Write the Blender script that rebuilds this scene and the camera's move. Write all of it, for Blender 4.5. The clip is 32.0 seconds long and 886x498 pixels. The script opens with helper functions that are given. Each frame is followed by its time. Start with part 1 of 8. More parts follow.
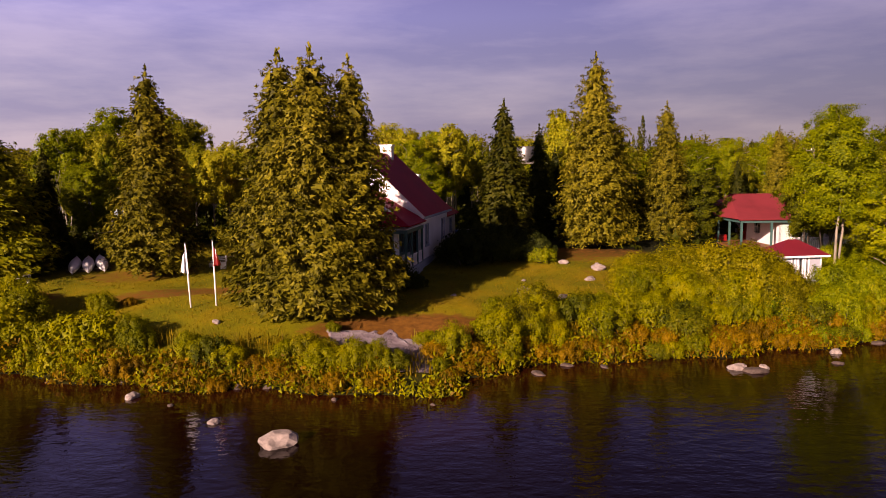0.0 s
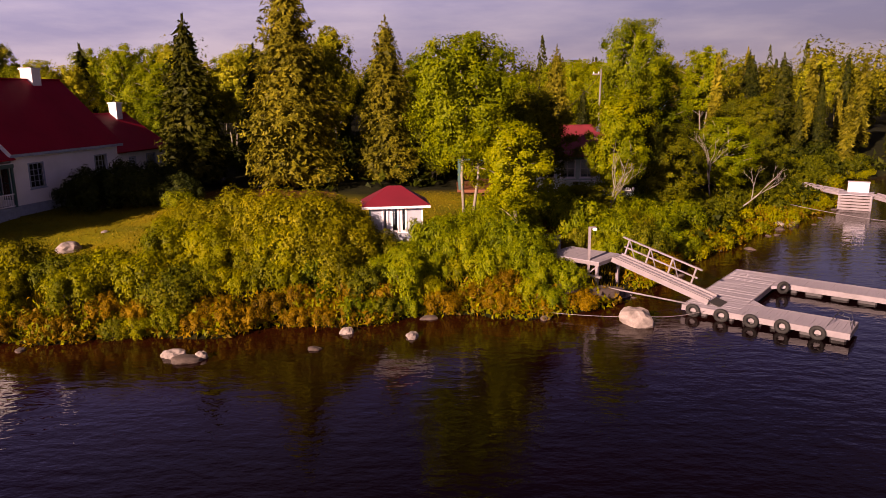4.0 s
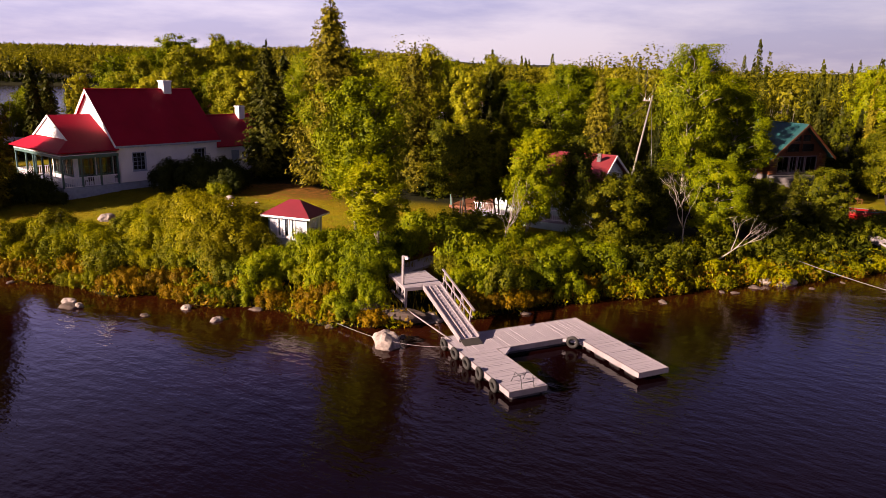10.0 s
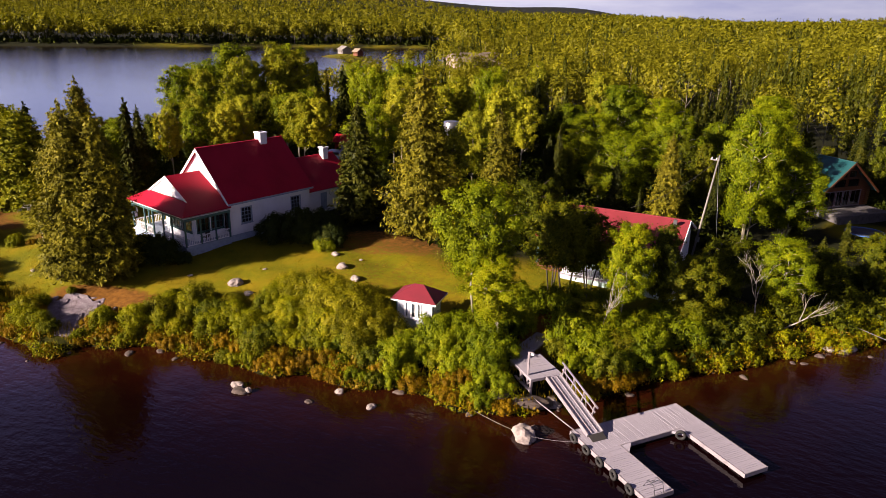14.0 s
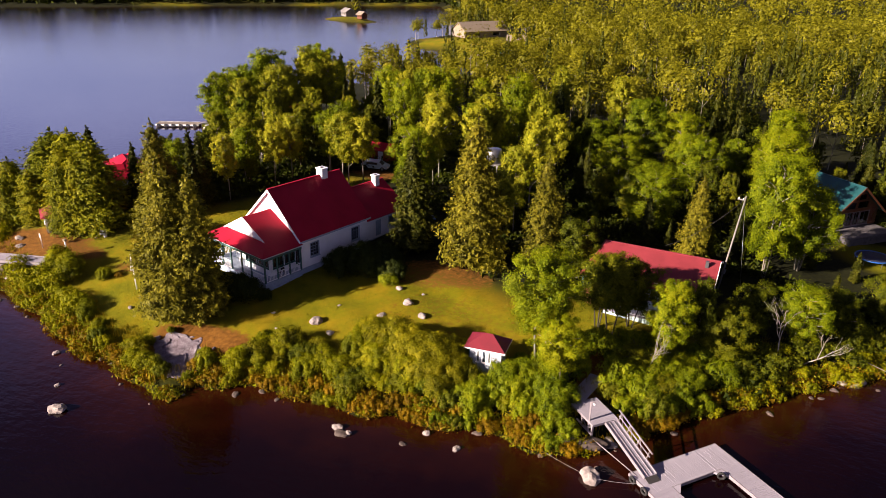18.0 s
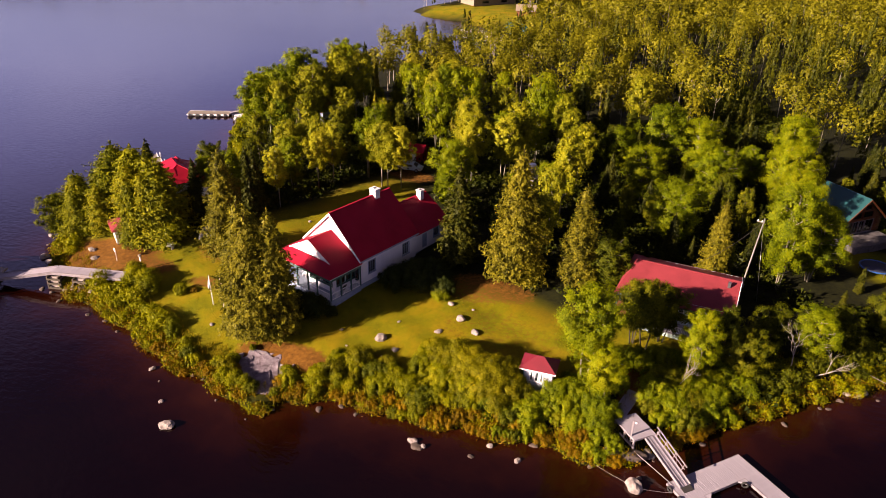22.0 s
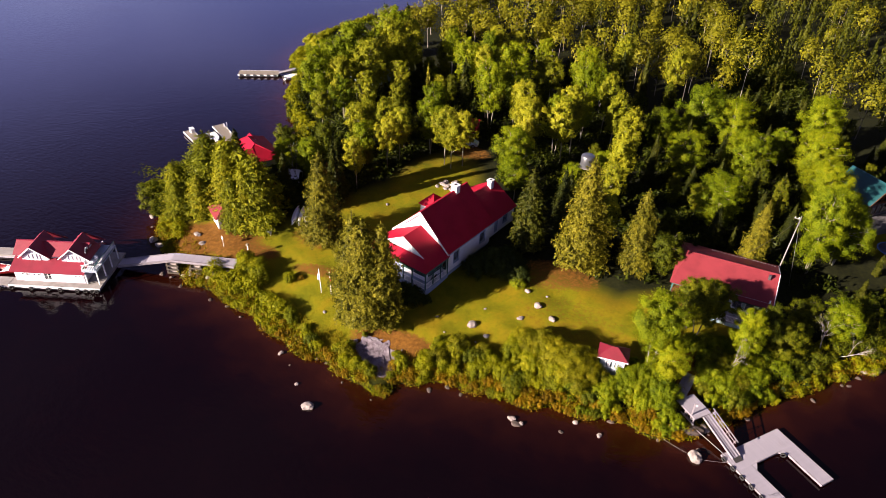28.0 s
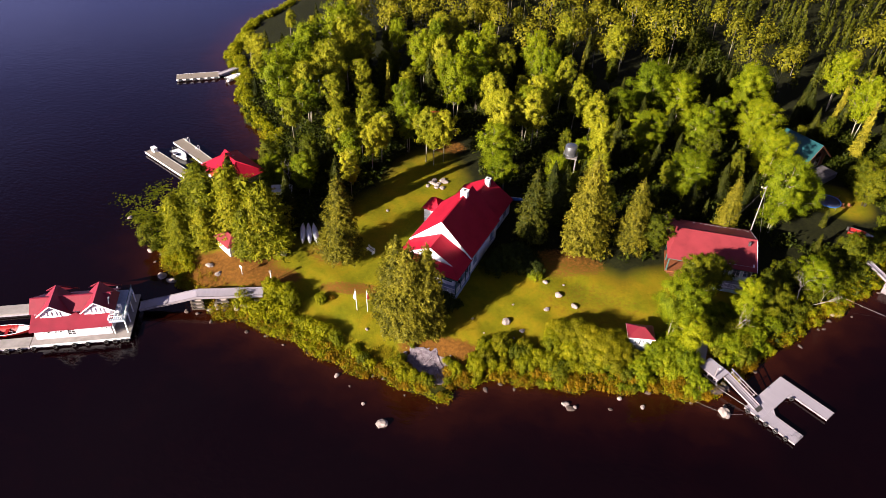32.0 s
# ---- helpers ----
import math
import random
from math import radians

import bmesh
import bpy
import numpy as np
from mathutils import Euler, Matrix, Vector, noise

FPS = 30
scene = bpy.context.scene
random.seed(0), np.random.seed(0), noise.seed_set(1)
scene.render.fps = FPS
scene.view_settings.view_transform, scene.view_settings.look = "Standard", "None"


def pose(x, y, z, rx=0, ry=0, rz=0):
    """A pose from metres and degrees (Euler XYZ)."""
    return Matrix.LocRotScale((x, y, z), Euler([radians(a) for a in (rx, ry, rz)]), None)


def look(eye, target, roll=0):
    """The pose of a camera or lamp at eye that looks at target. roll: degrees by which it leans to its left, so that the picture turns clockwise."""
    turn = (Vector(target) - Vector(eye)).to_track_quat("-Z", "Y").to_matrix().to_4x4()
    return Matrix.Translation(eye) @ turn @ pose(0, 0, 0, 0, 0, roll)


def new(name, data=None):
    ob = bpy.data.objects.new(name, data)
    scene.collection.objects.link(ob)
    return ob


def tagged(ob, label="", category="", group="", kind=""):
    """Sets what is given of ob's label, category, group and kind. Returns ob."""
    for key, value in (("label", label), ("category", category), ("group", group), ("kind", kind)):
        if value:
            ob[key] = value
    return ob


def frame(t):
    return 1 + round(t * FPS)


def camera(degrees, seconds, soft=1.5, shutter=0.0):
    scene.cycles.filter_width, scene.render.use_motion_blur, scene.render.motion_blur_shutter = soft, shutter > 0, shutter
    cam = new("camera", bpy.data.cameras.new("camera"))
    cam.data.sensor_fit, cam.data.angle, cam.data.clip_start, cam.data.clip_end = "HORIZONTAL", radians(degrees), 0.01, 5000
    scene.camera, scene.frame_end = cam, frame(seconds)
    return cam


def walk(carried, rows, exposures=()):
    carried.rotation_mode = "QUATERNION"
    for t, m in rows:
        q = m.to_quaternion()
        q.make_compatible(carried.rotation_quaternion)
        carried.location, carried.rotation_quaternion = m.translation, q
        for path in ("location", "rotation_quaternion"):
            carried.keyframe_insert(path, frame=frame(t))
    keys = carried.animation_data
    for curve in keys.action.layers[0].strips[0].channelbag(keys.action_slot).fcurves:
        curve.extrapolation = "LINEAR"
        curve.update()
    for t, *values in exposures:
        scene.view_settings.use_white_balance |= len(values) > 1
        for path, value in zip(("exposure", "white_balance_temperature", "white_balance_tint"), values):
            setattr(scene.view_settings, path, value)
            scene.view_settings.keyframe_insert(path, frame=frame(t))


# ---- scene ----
cam = camera(64.3, 32.0, 0.6)
METRES, EYE, TILT, LEAN, TURN = 136.0, 10.05, -6.58, 0.56, 0.0
ROWS = [
    (0.0, 0.0, 0.0, 0.0, 0.0, 0.0, -0.0),
    (0.5, 0.0238, 0.0065, 0.0013, 3.0, -0.09, -0.33),
    (1.0, 0.0478, 0.0133, 0.0023, 5.42, -0.61, -0.61),
    (1.5, 0.0717, 0.0208, 0.0032, 6.12, -1.44, -0.74),
    (2.0, 0.0958, 0.0287, 0.0042, 6.09, -2.29, -0.71),
    (2.5, 0.1197, 0.0368, 0.0056, 5.83, -3.19, -0.7),
    (3.0, 0.1432, 0.0448, 0.0065, 4.92, -4.06, -0.58),
    (3.5, 0.1669, 0.0529, 0.0075, 3.47, -4.95, -0.41),
    (4.0, 0.1911, 0.0601, 0.0085, 1.71, -5.97, -0.19),
    (4.5, 0.2153, 0.0665, 0.0094, -0.35, -7.28, 0.01),
    (6.5, 0.3132, 0.0795, 0.0116, 7.72, -7.54, -1.08),
    (7.0, 0.3362, 0.0813, 0.0122, 13.06, -7.55, -1.97),
    (7.5, 0.3549, 0.0828, 0.0132, 18.06, -7.5, -2.85),
    (8.0, 0.368, 0.0833, 0.0138, 21.89, -7.37, -3.53),
    (8.5, 0.3762, 0.083, 0.0164, 24.46, -7.37, -3.99),
    (9.0, 0.3807, 0.0807, 0.0209, 26.23, -7.64, -4.42),
    (9.5, 0.3813, 0.0764, 0.0278, 27.27, -8.02, -4.75),
    (10.0, 0.3775, 0.0696, 0.0363, 27.71, -8.5, -4.98),
    (10.5, 0.3718, 0.0624, 0.0453, 27.88, -9.11, -4.94),
    (11.0, 0.366, 0.0552, 0.0542, 27.94, -9.69, -4.95),
    (11.5, 0.3607, 0.048, 0.0634, 27.98, -10.3, -4.94),
    (12.0, 0.3556, 0.0409, 0.0724, 28.0, -10.88, -4.94),
    (12.5, 0.3505, 0.034, 0.0815, 28.0, -11.46, -4.89),
    (13.0, 0.346, 0.0271, 0.0904, 28.02, -12.01, -4.88),
    (13.5, 0.3417, 0.0203, 0.0995, 28.03, -12.53, -4.87),
    (14.0, 0.3378, 0.0135, 0.1083, 28.01, -13.04, -4.85),
    (14.5, 0.3343, 0.0069, 0.1173, 27.99, -13.56, -4.82),
    (16.5, 0.3191, -0.0195, 0.1528, 27.64, -15.74, -4.78),
    (17.0, 0.3156, -0.0259, 0.1612, 27.59, -16.26, -4.79),
    (17.5, 0.3121, -0.0323, 0.1697, 27.53, -16.76, -4.8),
    (18.0, 0.3085, -0.0387, 0.1783, 27.45, -17.28, -4.8),
    (18.5, 0.3049, -0.0452, 0.1866, 27.38, -17.79, -4.8),
    (19.0, 0.3012, -0.0516, 0.1952, 27.32, -18.31, -4.8),
    (19.5, 0.2977, -0.058, 0.2037, 27.26, -18.83, -4.81),
    (20.0, 0.2942, -0.0645, 0.2123, 27.2, -19.35, -4.82),
    (20.5, 0.2906, -0.071, 0.2207, 27.12, -19.9, -4.82),
    (21.0, 0.2869, -0.0774, 0.2292, 27.07, -20.43, -4.81),
    (21.5, 0.2833, -0.0839, 0.2379, 27.01, -20.96, -4.81),
    (22.0, 0.2795, -0.0904, 0.2466, 26.96, -21.51, -4.81),
    (22.5, 0.2757, -0.0968, 0.2552, 26.89, -22.09, -4.81),
    (23.0, 0.2719, -0.1032, 0.264, 26.83, -22.68, -4.8),
    (23.5, 0.2681, -0.1096, 0.2725, 26.77, -23.25, -4.8),
    (24.0, 0.2643, -0.1162, 0.2811, 26.71, -23.83, -4.8),
    (24.5, 0.2606, -0.1227, 0.2898, 26.66, -24.41, -4.81),
    (25.0, 0.2569, -0.1293, 0.2983, 26.61, -24.98, -4.81),
    (25.5, 0.253, -0.136, 0.3067, 26.56, -25.74, -4.84),
    (27.5, 0.2263, -0.1616, 0.3406, 26.36, -28.85, -4.99),
    (28.0, 0.2159, -0.1683, 0.3487, 26.2, -29.34, -5.06),
    (28.5, 0.2029, -0.1752, 0.3566, 25.77, -29.94, -5.14),
    (29.0, 0.1872, -0.182, 0.3645, 25.01, -30.52, -5.22),
    (29.5, 0.1694, -0.1889, 0.3723, 23.4, -30.94, -5.07),
    (30.0, 0.1513, -0.1959, 0.38, 21.53, -31.34, -4.9),
    (30.5, 0.1332, -0.2031, 0.3875, 19.71, -31.76, -4.74),
    (31.0, 0.1165, -0.2098, 0.3946, 17.96, -32.11, -4.57),
    (31.5, 0.0987, -0.217, 0.4021, 16.06, -32.45, -4.37),
    (32.0, 0.081, -0.224, 0.4099, 14.25, -32.76, -4.18),
]
EXPOSURES = [(0.0, 0.48, 8100, 34), (4.5, 0.62, 8300, 37), (7.0, 0.98, 8400, 30), (9.0, 1.08, 8100, 27), (12.0, 1.1, 7100, 18), (17.0, 1.2, 6600, 13), (22.0, 1.24, 7400, 22), (28.0, 1.34, 6400, 12), (32.0, 1.38, 6300, 9)]
walk(cam, [(t, pose(0, 0, EYE, TILT, LEAN, TURN) @ pose(METRES * x, METRES * y, METRES * z, 90 + pitch, roll, yaw)) for t, x, y, z, yaw, pitch, roll in ROWS], EXPOSURES)

# ---- sky and sun ----
SUN_EL, SUN_AZ = 20.0, 216.0   # degrees; azimuth clockwise from +y
world = bpy.data.worlds.new("evening_sky")
scene.world = world
world.use_nodes = True
wt = world.node_tree
wt.nodes.clear()
w_out = wt.nodes.new("ShaderNodeOutputWorld")
w_bg = wt.nodes.new("ShaderNodeBackground")
w_sky = wt.nodes.new("ShaderNodeTexSky")
w_sky.sky_type = "NISHITA"
w_sky.sun_disc = False
w_sky.sun_elevation = radians(SUN_EL)
w_sky.sun_rotation = radians(SUN_AZ)
w_sky.dust_density = 2.0
w_co = wt.nodes.new("ShaderNodeTexCoord")
w_map = wt.nodes.new("ShaderNodeMapping")
w_map.inputs["Scale"].default_value = (1.2, 1.2, 6.0)
w_n = wt.nodes.new("ShaderNodeTexNoise")
w_n.inputs["Scale"].default_value = 2.3
w_n.inputs["Detail"].default_value = 7.0
w_n.inputs["Roughness"].default_value = 0.58
w_r = wt.nodes.new("ShaderNodeValToRGB")
w_r.color_ramp.elements[0].position = 0.40
w_r.color_ramp.elements[0].color = (3.9, 4.2, 6.9, 1)
w_r.color_ramp.elements[1].position = 0.64
w_r.color_ramp.elements[1].color = (6.9, 7.0, 8.8, 1)
w_mix = wt.nodes.new("ShaderNodeMix")
w_mix.data_type = "RGBA"
w_mix.inputs[0].default_value = 0.72
wt.links.new(w_co.outputs["Generated"], w_map.inputs["Vector"])
wt.links.new(w_map.outputs[0], w_n.inputs["Vector"])
wt.links.new(w_n.outputs[0], w_r.inputs[0])
wt.links.new(w_sky.outputs[0], w_mix.inputs[6])
wt.links.new(w_r.outputs[0], w_mix.inputs[7])
w_sep = wt.nodes.new("ShaderNodeSeparateXYZ")
wt.links.new(w_co.outputs["Generated"], w_sep.inputs[0])
w_el = wt.nodes.new("ShaderNodeValToRGB")
for pos, col in ((0.10, (0.60, 0.61, 0.69)), (0.20, (0.53, 0.55, 0.78)), (0.30, (0.29, 0.29, 0.54)), (0.40, (0.16, 0.155, 0.28)), (0.55, (0.058, 0.053, 0.085))):
    w_el.color_ramp.elements.new(pos).color = (*col, 1)
w_el.color_ramp.elements[0].color = (0.66, 0.65, 0.66, 1)
w_el.color_ramp.elements[-1].color = (0.11, 0.10, 0.115, 1)
w_az = wt.nodes.new("ShaderNodeMapRange")
w_az.inputs["From Min"].default_value = -0.85
w_az.inputs["From Max"].default_value = 0.6
w_az.inputs["To Min"].default_value = 3.5
w_az.inputs["To Max"].default_value = 1.7
wt.links.new(w_sep.outputs["X"], w_az.inputs["Value"])
w_str = wt.nodes.new("ShaderNodeMath")
w_str.operation = "MULTIPLY"
w_str.inputs[1].default_value = 0.032
w_west = wt.nodes.new("ShaderNodeMapRange")
w_west.inputs["From Min"].default_value = -0.6
w_west.inputs["From Max"].default_value = 0.35
w_west.inputs["To Min"].default_value = 1.55
w_west.inputs["To Max"].default_value = 1.25
w_high = wt.nodes.new("ShaderNodeMapRange")
w_high.inputs["From Min"].default_value = 0.16
w_high.inputs["From Max"].default_value = 0.32
w_lift = wt.nodes.new("ShaderNodeMix")
w_lift.inputs[2].default_value = 1.0
wt.links.new(w_sep.outputs["X"], w_west.inputs["Value"])
wt.links.new(w_sep.outputs["Z"], w_high.inputs["Value"])
wt.links.new(w_high.outputs[0], w_lift.inputs[0])
wt.links.new(w_west.outputs[0], w_lift.inputs[3])
w_both = wt.nodes.new("ShaderNodeMath")
w_both.operation = "MULTIPLY"
wt.links.new(w_az.outputs[0], w_both.inputs[0])
wt.links.new(w_lift.outputs[0], w_both.inputs[1])
wt.links.new(w_both.outputs[0], w_str.inputs[0])
wt.links.new(w_str.outputs[0], w_bg.inputs["Strength"])
wt.links.new(w_sep.outputs["Z"], w_el.inputs[0])
w_mul = wt.nodes.new("ShaderNodeMix")
w_mul.data_type = "RGBA"
w_mul.blend_type = "MULTIPLY"
w_mul.inputs[0].default_value = 1.0
wt.links.new(w_mix.outputs[2], w_mul.inputs[6])
wt.links.new(w_el.outputs[0], w_mul.inputs[7])
wt.links.new(w_mul.outputs[2], w_bg.inputs["Color"])
wt.links.new(w_bg.outputs[0], w_out.inputs["Surface"])

sun_data = bpy.data.lights.new("sun", "SUN")
sun_data.energy = 7.0
sun_data.angle = radians(0.6)
sun_data.color = (1.0, 0.85, 0.72)
sun = new("sun", sun_data)
_a, _e = radians(SUN_AZ), radians(SUN_EL)
SUN_DIR = Vector((math.sin(_a) * math.cos(_e), math.cos(_a) * math.cos(_e), math.sin(_e)))
sun.matrix_world = look(SUN_DIR * 200, (0, 0, 0))


# ---- materials ----
def material(name):
    m = bpy.data.materials.new(name)
    m.use_nodes = True
    nt = m.node_tree
    return m, nt, nt.nodes["Principled BSDF"]


def coords(nt, kind="Object"):
    if kind == "World":
        return nt.nodes.new("ShaderNodeNewGeometry").outputs["Position"]
    return nt.nodes.new("ShaderNodeTexCoord").outputs[kind]


def noise_of(nt, vec, scale, detail=4.0, rough=0.55, stretch=None):
    if stretch:
        mp = nt.nodes.new("ShaderNodeMapping")
        mp.inputs["Scale"].default_value = stretch
        nt.links.new(vec, mp.inputs["Vector"])
        vec = mp.outputs[0]
    n = nt.nodes.new("ShaderNodeTexNoise")
    n.inputs["Scale"].default_value = scale
    n.inputs["Detail"].default_value = detail
    n.inputs["Roughness"].default_value = rough
    nt.links.new(vec, n.inputs["Vector"])
    return n.outputs[0]


def ramp(nt, fac, stops):
    r = nt.nodes.new("ShaderNodeValToRGB")
    els = r.color_ramp.elements
    while len(els) < len(stops):
        els.new(0.5)
    for e, (p, c) in zip(els, stops):
        e.position, e.color = p, (*c, 1)
    nt.links.new(fac, r.inputs[0])
    return r.outputs[0]


def mixc(nt, fac, a, b, mode="MIX"):
    m = nt.nodes.new("ShaderNodeMix")
    m.data_type = "RGBA"
    m.blend_type = mode
    for sock, v in ((m.inputs[0], fac), (m.inputs[6], a), (m.inputs[7], b)):
        if hasattr(v, "links"):
            nt.links.new(v, sock)
        elif isinstance(v, tuple):
            sock.default_value = (*v, 1)
        else:
            sock.default_value = v
    return m.outputs[2]


def mathn(nt, op, a, b=0.0):
    m = nt.nodes.new("ShaderNodeMath")
    m.operation = op
    for sock, v in ((m.inputs[0], a), (m.inputs[1], b)):
        if hasattr(v, "links"):
            nt.links.new(v, sock)
        else:
            sock.default_value = v
    return m.outputs[0]


def bump(nt, bsdf, height, strength=0.3, dist=0.02):
    b = nt.nodes.new("ShaderNodeBump")
    b.inputs["Strength"].default_value = strength
    b.inputs["Distance"].default_value = dist
    nt.links.new(height, b.inputs["Height"])
    nt.links.new(b.outputs[0], bsdf.inputs["Normal"])


def random_of(nt):
    return nt.nodes.new("ShaderNodeObjectInfo").outputs["Random"]


def island(nt):
    return nt.nodes.new("ShaderNodeNewGeometry").outputs["Random Per Island"]


def simple(name, colour, rough=0.6, metal=0.0, var=0.25, scale=3.0, grain=40.0, bumpy=0.15, stretch=None, rnd=0.0):
    """Painted or plain surface: two scales of variation, slight relief."""
    m, nt, p = material(name)
    co = coords(nt)
    big = noise_of(nt, co, scale, 5, stretch=stretch)
    fine = noise_of(nt, co, grain, 3, stretch=stretch)
    dark = tuple(c * (1 - var) for c in colour)
    lite = tuple(min(1, c * (1 + var * 0.6)) for c in colour)
    col = ramp(nt, big, [(0.3, dark), (0.5, colour), (0.72, lite)])
    col = mixc(nt, mathn(nt, "MULTIPLY", fine, var), col, tuple(c * 0.45 for c in colour))
    if rnd:
        col = mixc(nt, mathn(nt, "MULTIPLY", random_of(nt), rnd), col, tuple(c * 0.4 for c in colour))
    nt.links.new(col, p.inputs["Base Color"])
    p.inputs["Roughness"].default_value = rough
    p.inputs["Metallic"].default_value = metal
    bump(nt, p, fine, bumpy, 0.02)
    return m


def leaf(name, dark, mid, lite, trans=0.35, patch=0.25, single=0.40):
    m, nt, p = material(name)
    isl = island(nt)
    rnd = random_of(nt)
    big = noise_of(nt, coords(nt, "World"), patch, 3)
    f = mathn(nt, "ADD", mathn(nt, "MULTIPLY", isl, single), mathn(nt, "MULTIPLY", rnd, 0.34))
    f = mathn(nt, "ADD", f, mathn(nt, "MULTIPLY", mathn(nt, "SUBTRACT", big, 0.4), 0.7))
    clump = noise_of(nt, coords(nt, "World"), 1.5, 2)
    f = mathn(nt, "ADD", f, mathn(nt, "MULTIPLY", mathn(nt, "SUBTRACT", clump, 0.5), 1.1))
    col = ramp(nt, f, [(0.05, dark), (0.45, mid), (0.95, lite)])
    d = nt.nodes.new("ShaderNodeBsdfDiffuse")
    t = nt.nodes.new("ShaderNodeBsdfTranslucent")
    g = nt.nodes.new("ShaderNodeBsdfGlossy")
    g.inputs["Roughness"].default_value = 0.55
    g.inputs["Color"].default_value = (0.5, 0.5, 0.4, 1)
    nt.links.new(col, d.inputs["Color"])
    nt.links.new(mixc(nt, 1.0, col, (1.0, 1.0, 0.35), "MULTIPLY"), t.inputs["Color"])
    a = nt.nodes.new("ShaderNodeMixShader")
    a.inputs[0].default_value = trans
    nt.links.new(d.outputs[0], a.inputs[1])
    nt.links.new(t.outputs[0], a.inputs[2])
    b = nt.nodes.new("ShaderNodeMixShader")
    b.inputs[0].default_value = 0.015
    nt.links.new(a.outputs[0], b.inputs[1])
    nt.links.new(g.outputs[0], b.inputs[2])
    nt.links.new(b.outputs[0], nt.nodes["Material Output"].inputs["Surface"])
    return m


LEAF_SPRUCE = leaf("spruce_needles", (0.0370, 0.0375, 0.0024), (0.1280, 0.1150, 0.0070), (0.2750, 0.2280, 0.0150), 0.15, 0.35)
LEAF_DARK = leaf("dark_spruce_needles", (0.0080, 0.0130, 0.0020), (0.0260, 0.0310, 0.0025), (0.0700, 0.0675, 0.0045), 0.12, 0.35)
LEAF_BIRCH = leaf("birch_leaves", (0.0440, 0.0681, 0.0017), (0.1279, 0.1599, 0.0023), (0.2558, 0.2546, 0.0046), 0.14, 0.3)
LEAF_YOUNG = leaf("young_birch_leaves", (0.0617, 0.0879, 0.0017), (0.1557, 0.1818, 0.0023), (0.2761, 0.2698, 0.0046), 0.14, 0.3)
LEAF_MAPLE = leaf("alder_leaves", (0.0220, 0.0314, 0.0019), (0.0719, 0.0838, 0.0025), (0.1714, 0.1603, 0.0044), 0.14, 0.3)
LEAF_ASPEN = leaf("aspen_leaves", (0.0787, 0.0959, 0.0038), (0.2062, 0.2090, 0.0077), (0.4123, 0.3691, 0.0171), 0.14, 0.3)
LEAF_SHRUB = leaf("shrub_leaves", (0.0640, 0.0768, 0.0010), (0.1678, 0.1680, 0.0015), (0.3050, 0.2610, 0.0025), 0.14, 0.45, 0.24)
LEAF_LILAC = leaf("hedge_leaves", (0.0476, 0.0517, 0.0015), (0.1400, 0.1320, 0.0025), (0.2688, 0.2255, 0.0050), 0.14, 0.6)
# shrub green darkened for the shade beside the house
LEAF_DEEP = leaf("shade_toned_shrub_leaves", (0.0104, 0.0156, 0.0039), (0.0234, 0.0338, 0.0052), (0.0585, 0.0676, 0.0078), 0.14, 0.6)
LEAF_OCHRE = leaf("ochre_shrub_leaves", (0.0750, 0.0450, 0.0010), (0.1750, 0.1000, 0.0020), (0.2700, 0.1550, 0.0030), 0.14, 0.6)
LEAF_FAR = leaf("far_wood_leaves", (0.0864, 0.0864, 0.0043), (0.2304, 0.2052, 0.0086), (0.4464, 0.3600, 0.0187), 0.25, 0.13, 0.14)
LEAF_PINE = leaf("headland_spruce_needles", (0.0517, 0.0626, 0.0024), (0.1423, 0.1483, 0.0040), (0.2932, 0.2585, 0.0080), 0.15, 0.35)
LEAF_FAR_CON = leaf("far_spruce_needles", (0.0150, 0.0210, 0.0015), (0.0525, 0.0560, 0.0025), (0.1300, 0.1175, 0.0050), 0.15, 0.16, 0.2)
# alder green darkened to hold the shade between and under the trees
LEAF_UNDER_SHADE = leaf("shaded_undergrowth_leaves", (0.006, 0.010, 0.001), (0.020, 0.028, 0.0015), (0.055, 0.060, 0.003), 0.12, 0.3)
GRASS_BLADES = leaf("grass_blades", (0.0710, 0.0587, 0.0023), (0.1569, 0.1174, 0.0034), (0.2765, 0.1829, 0.0057), 0.3, 0.5)
BARK = simple("grey_bark", (0.0660, 0.0523, 0.0385), 0.9, var=0.5, scale=2, grain=14, bumpy=0.5, stretch=(1, 1, 0.25))
BARK_BIRCH = simple("pale_birch_bark", (0.2750, 0.2365, 0.1870), 0.8, var=0.5, scale=2.5, grain=9, bumpy=0.3, stretch=(1, 1, 0.6))
WHITE = simple("white_painted_boards", (0.80, 0.79, 0.83), 0.55, var=0.10, scale=0.7, grain=20, bumpy=0.1)
WHITE_TRIM = simple("white_trim", (0.82, 0.80, 0.82), 0.5, var=0.08)
RED_ROOF = simple("red_metal_roof", (0.33, 0.008, 0.026), 0.65, var=0.16, scale=0.5, grain=9, bumpy=0.08)
SHED_ROOF = simple("dull_crimson_roof", (0.1485, 0.0060, 0.0165), 0.6, var=0.2, scale=0.8, grain=9)
OLD_ROOF = simple("old_crimson_roof", (0.2090, 0.0104, 0.0272), 0.55, var=0.2, scale=0.6, grain=9, bumpy=0.1)
OLD_WHITE = simple("weathered_lilac_white_boards", (0.60, 0.55, 0.63), 0.6, var=0.18, scale=0.8, grain=20)
PALE_TEAL = simple("pale_teal_painted_boards", (0.46, 0.60, 0.57), 0.6, var=0.14, scale=0.8, grain=20)
PALE_BLUE = simple("pale_blue_painted_boards", (0.38, 0.40, 0.47), 0.6, var=0.14, scale=0.8, grain=20)
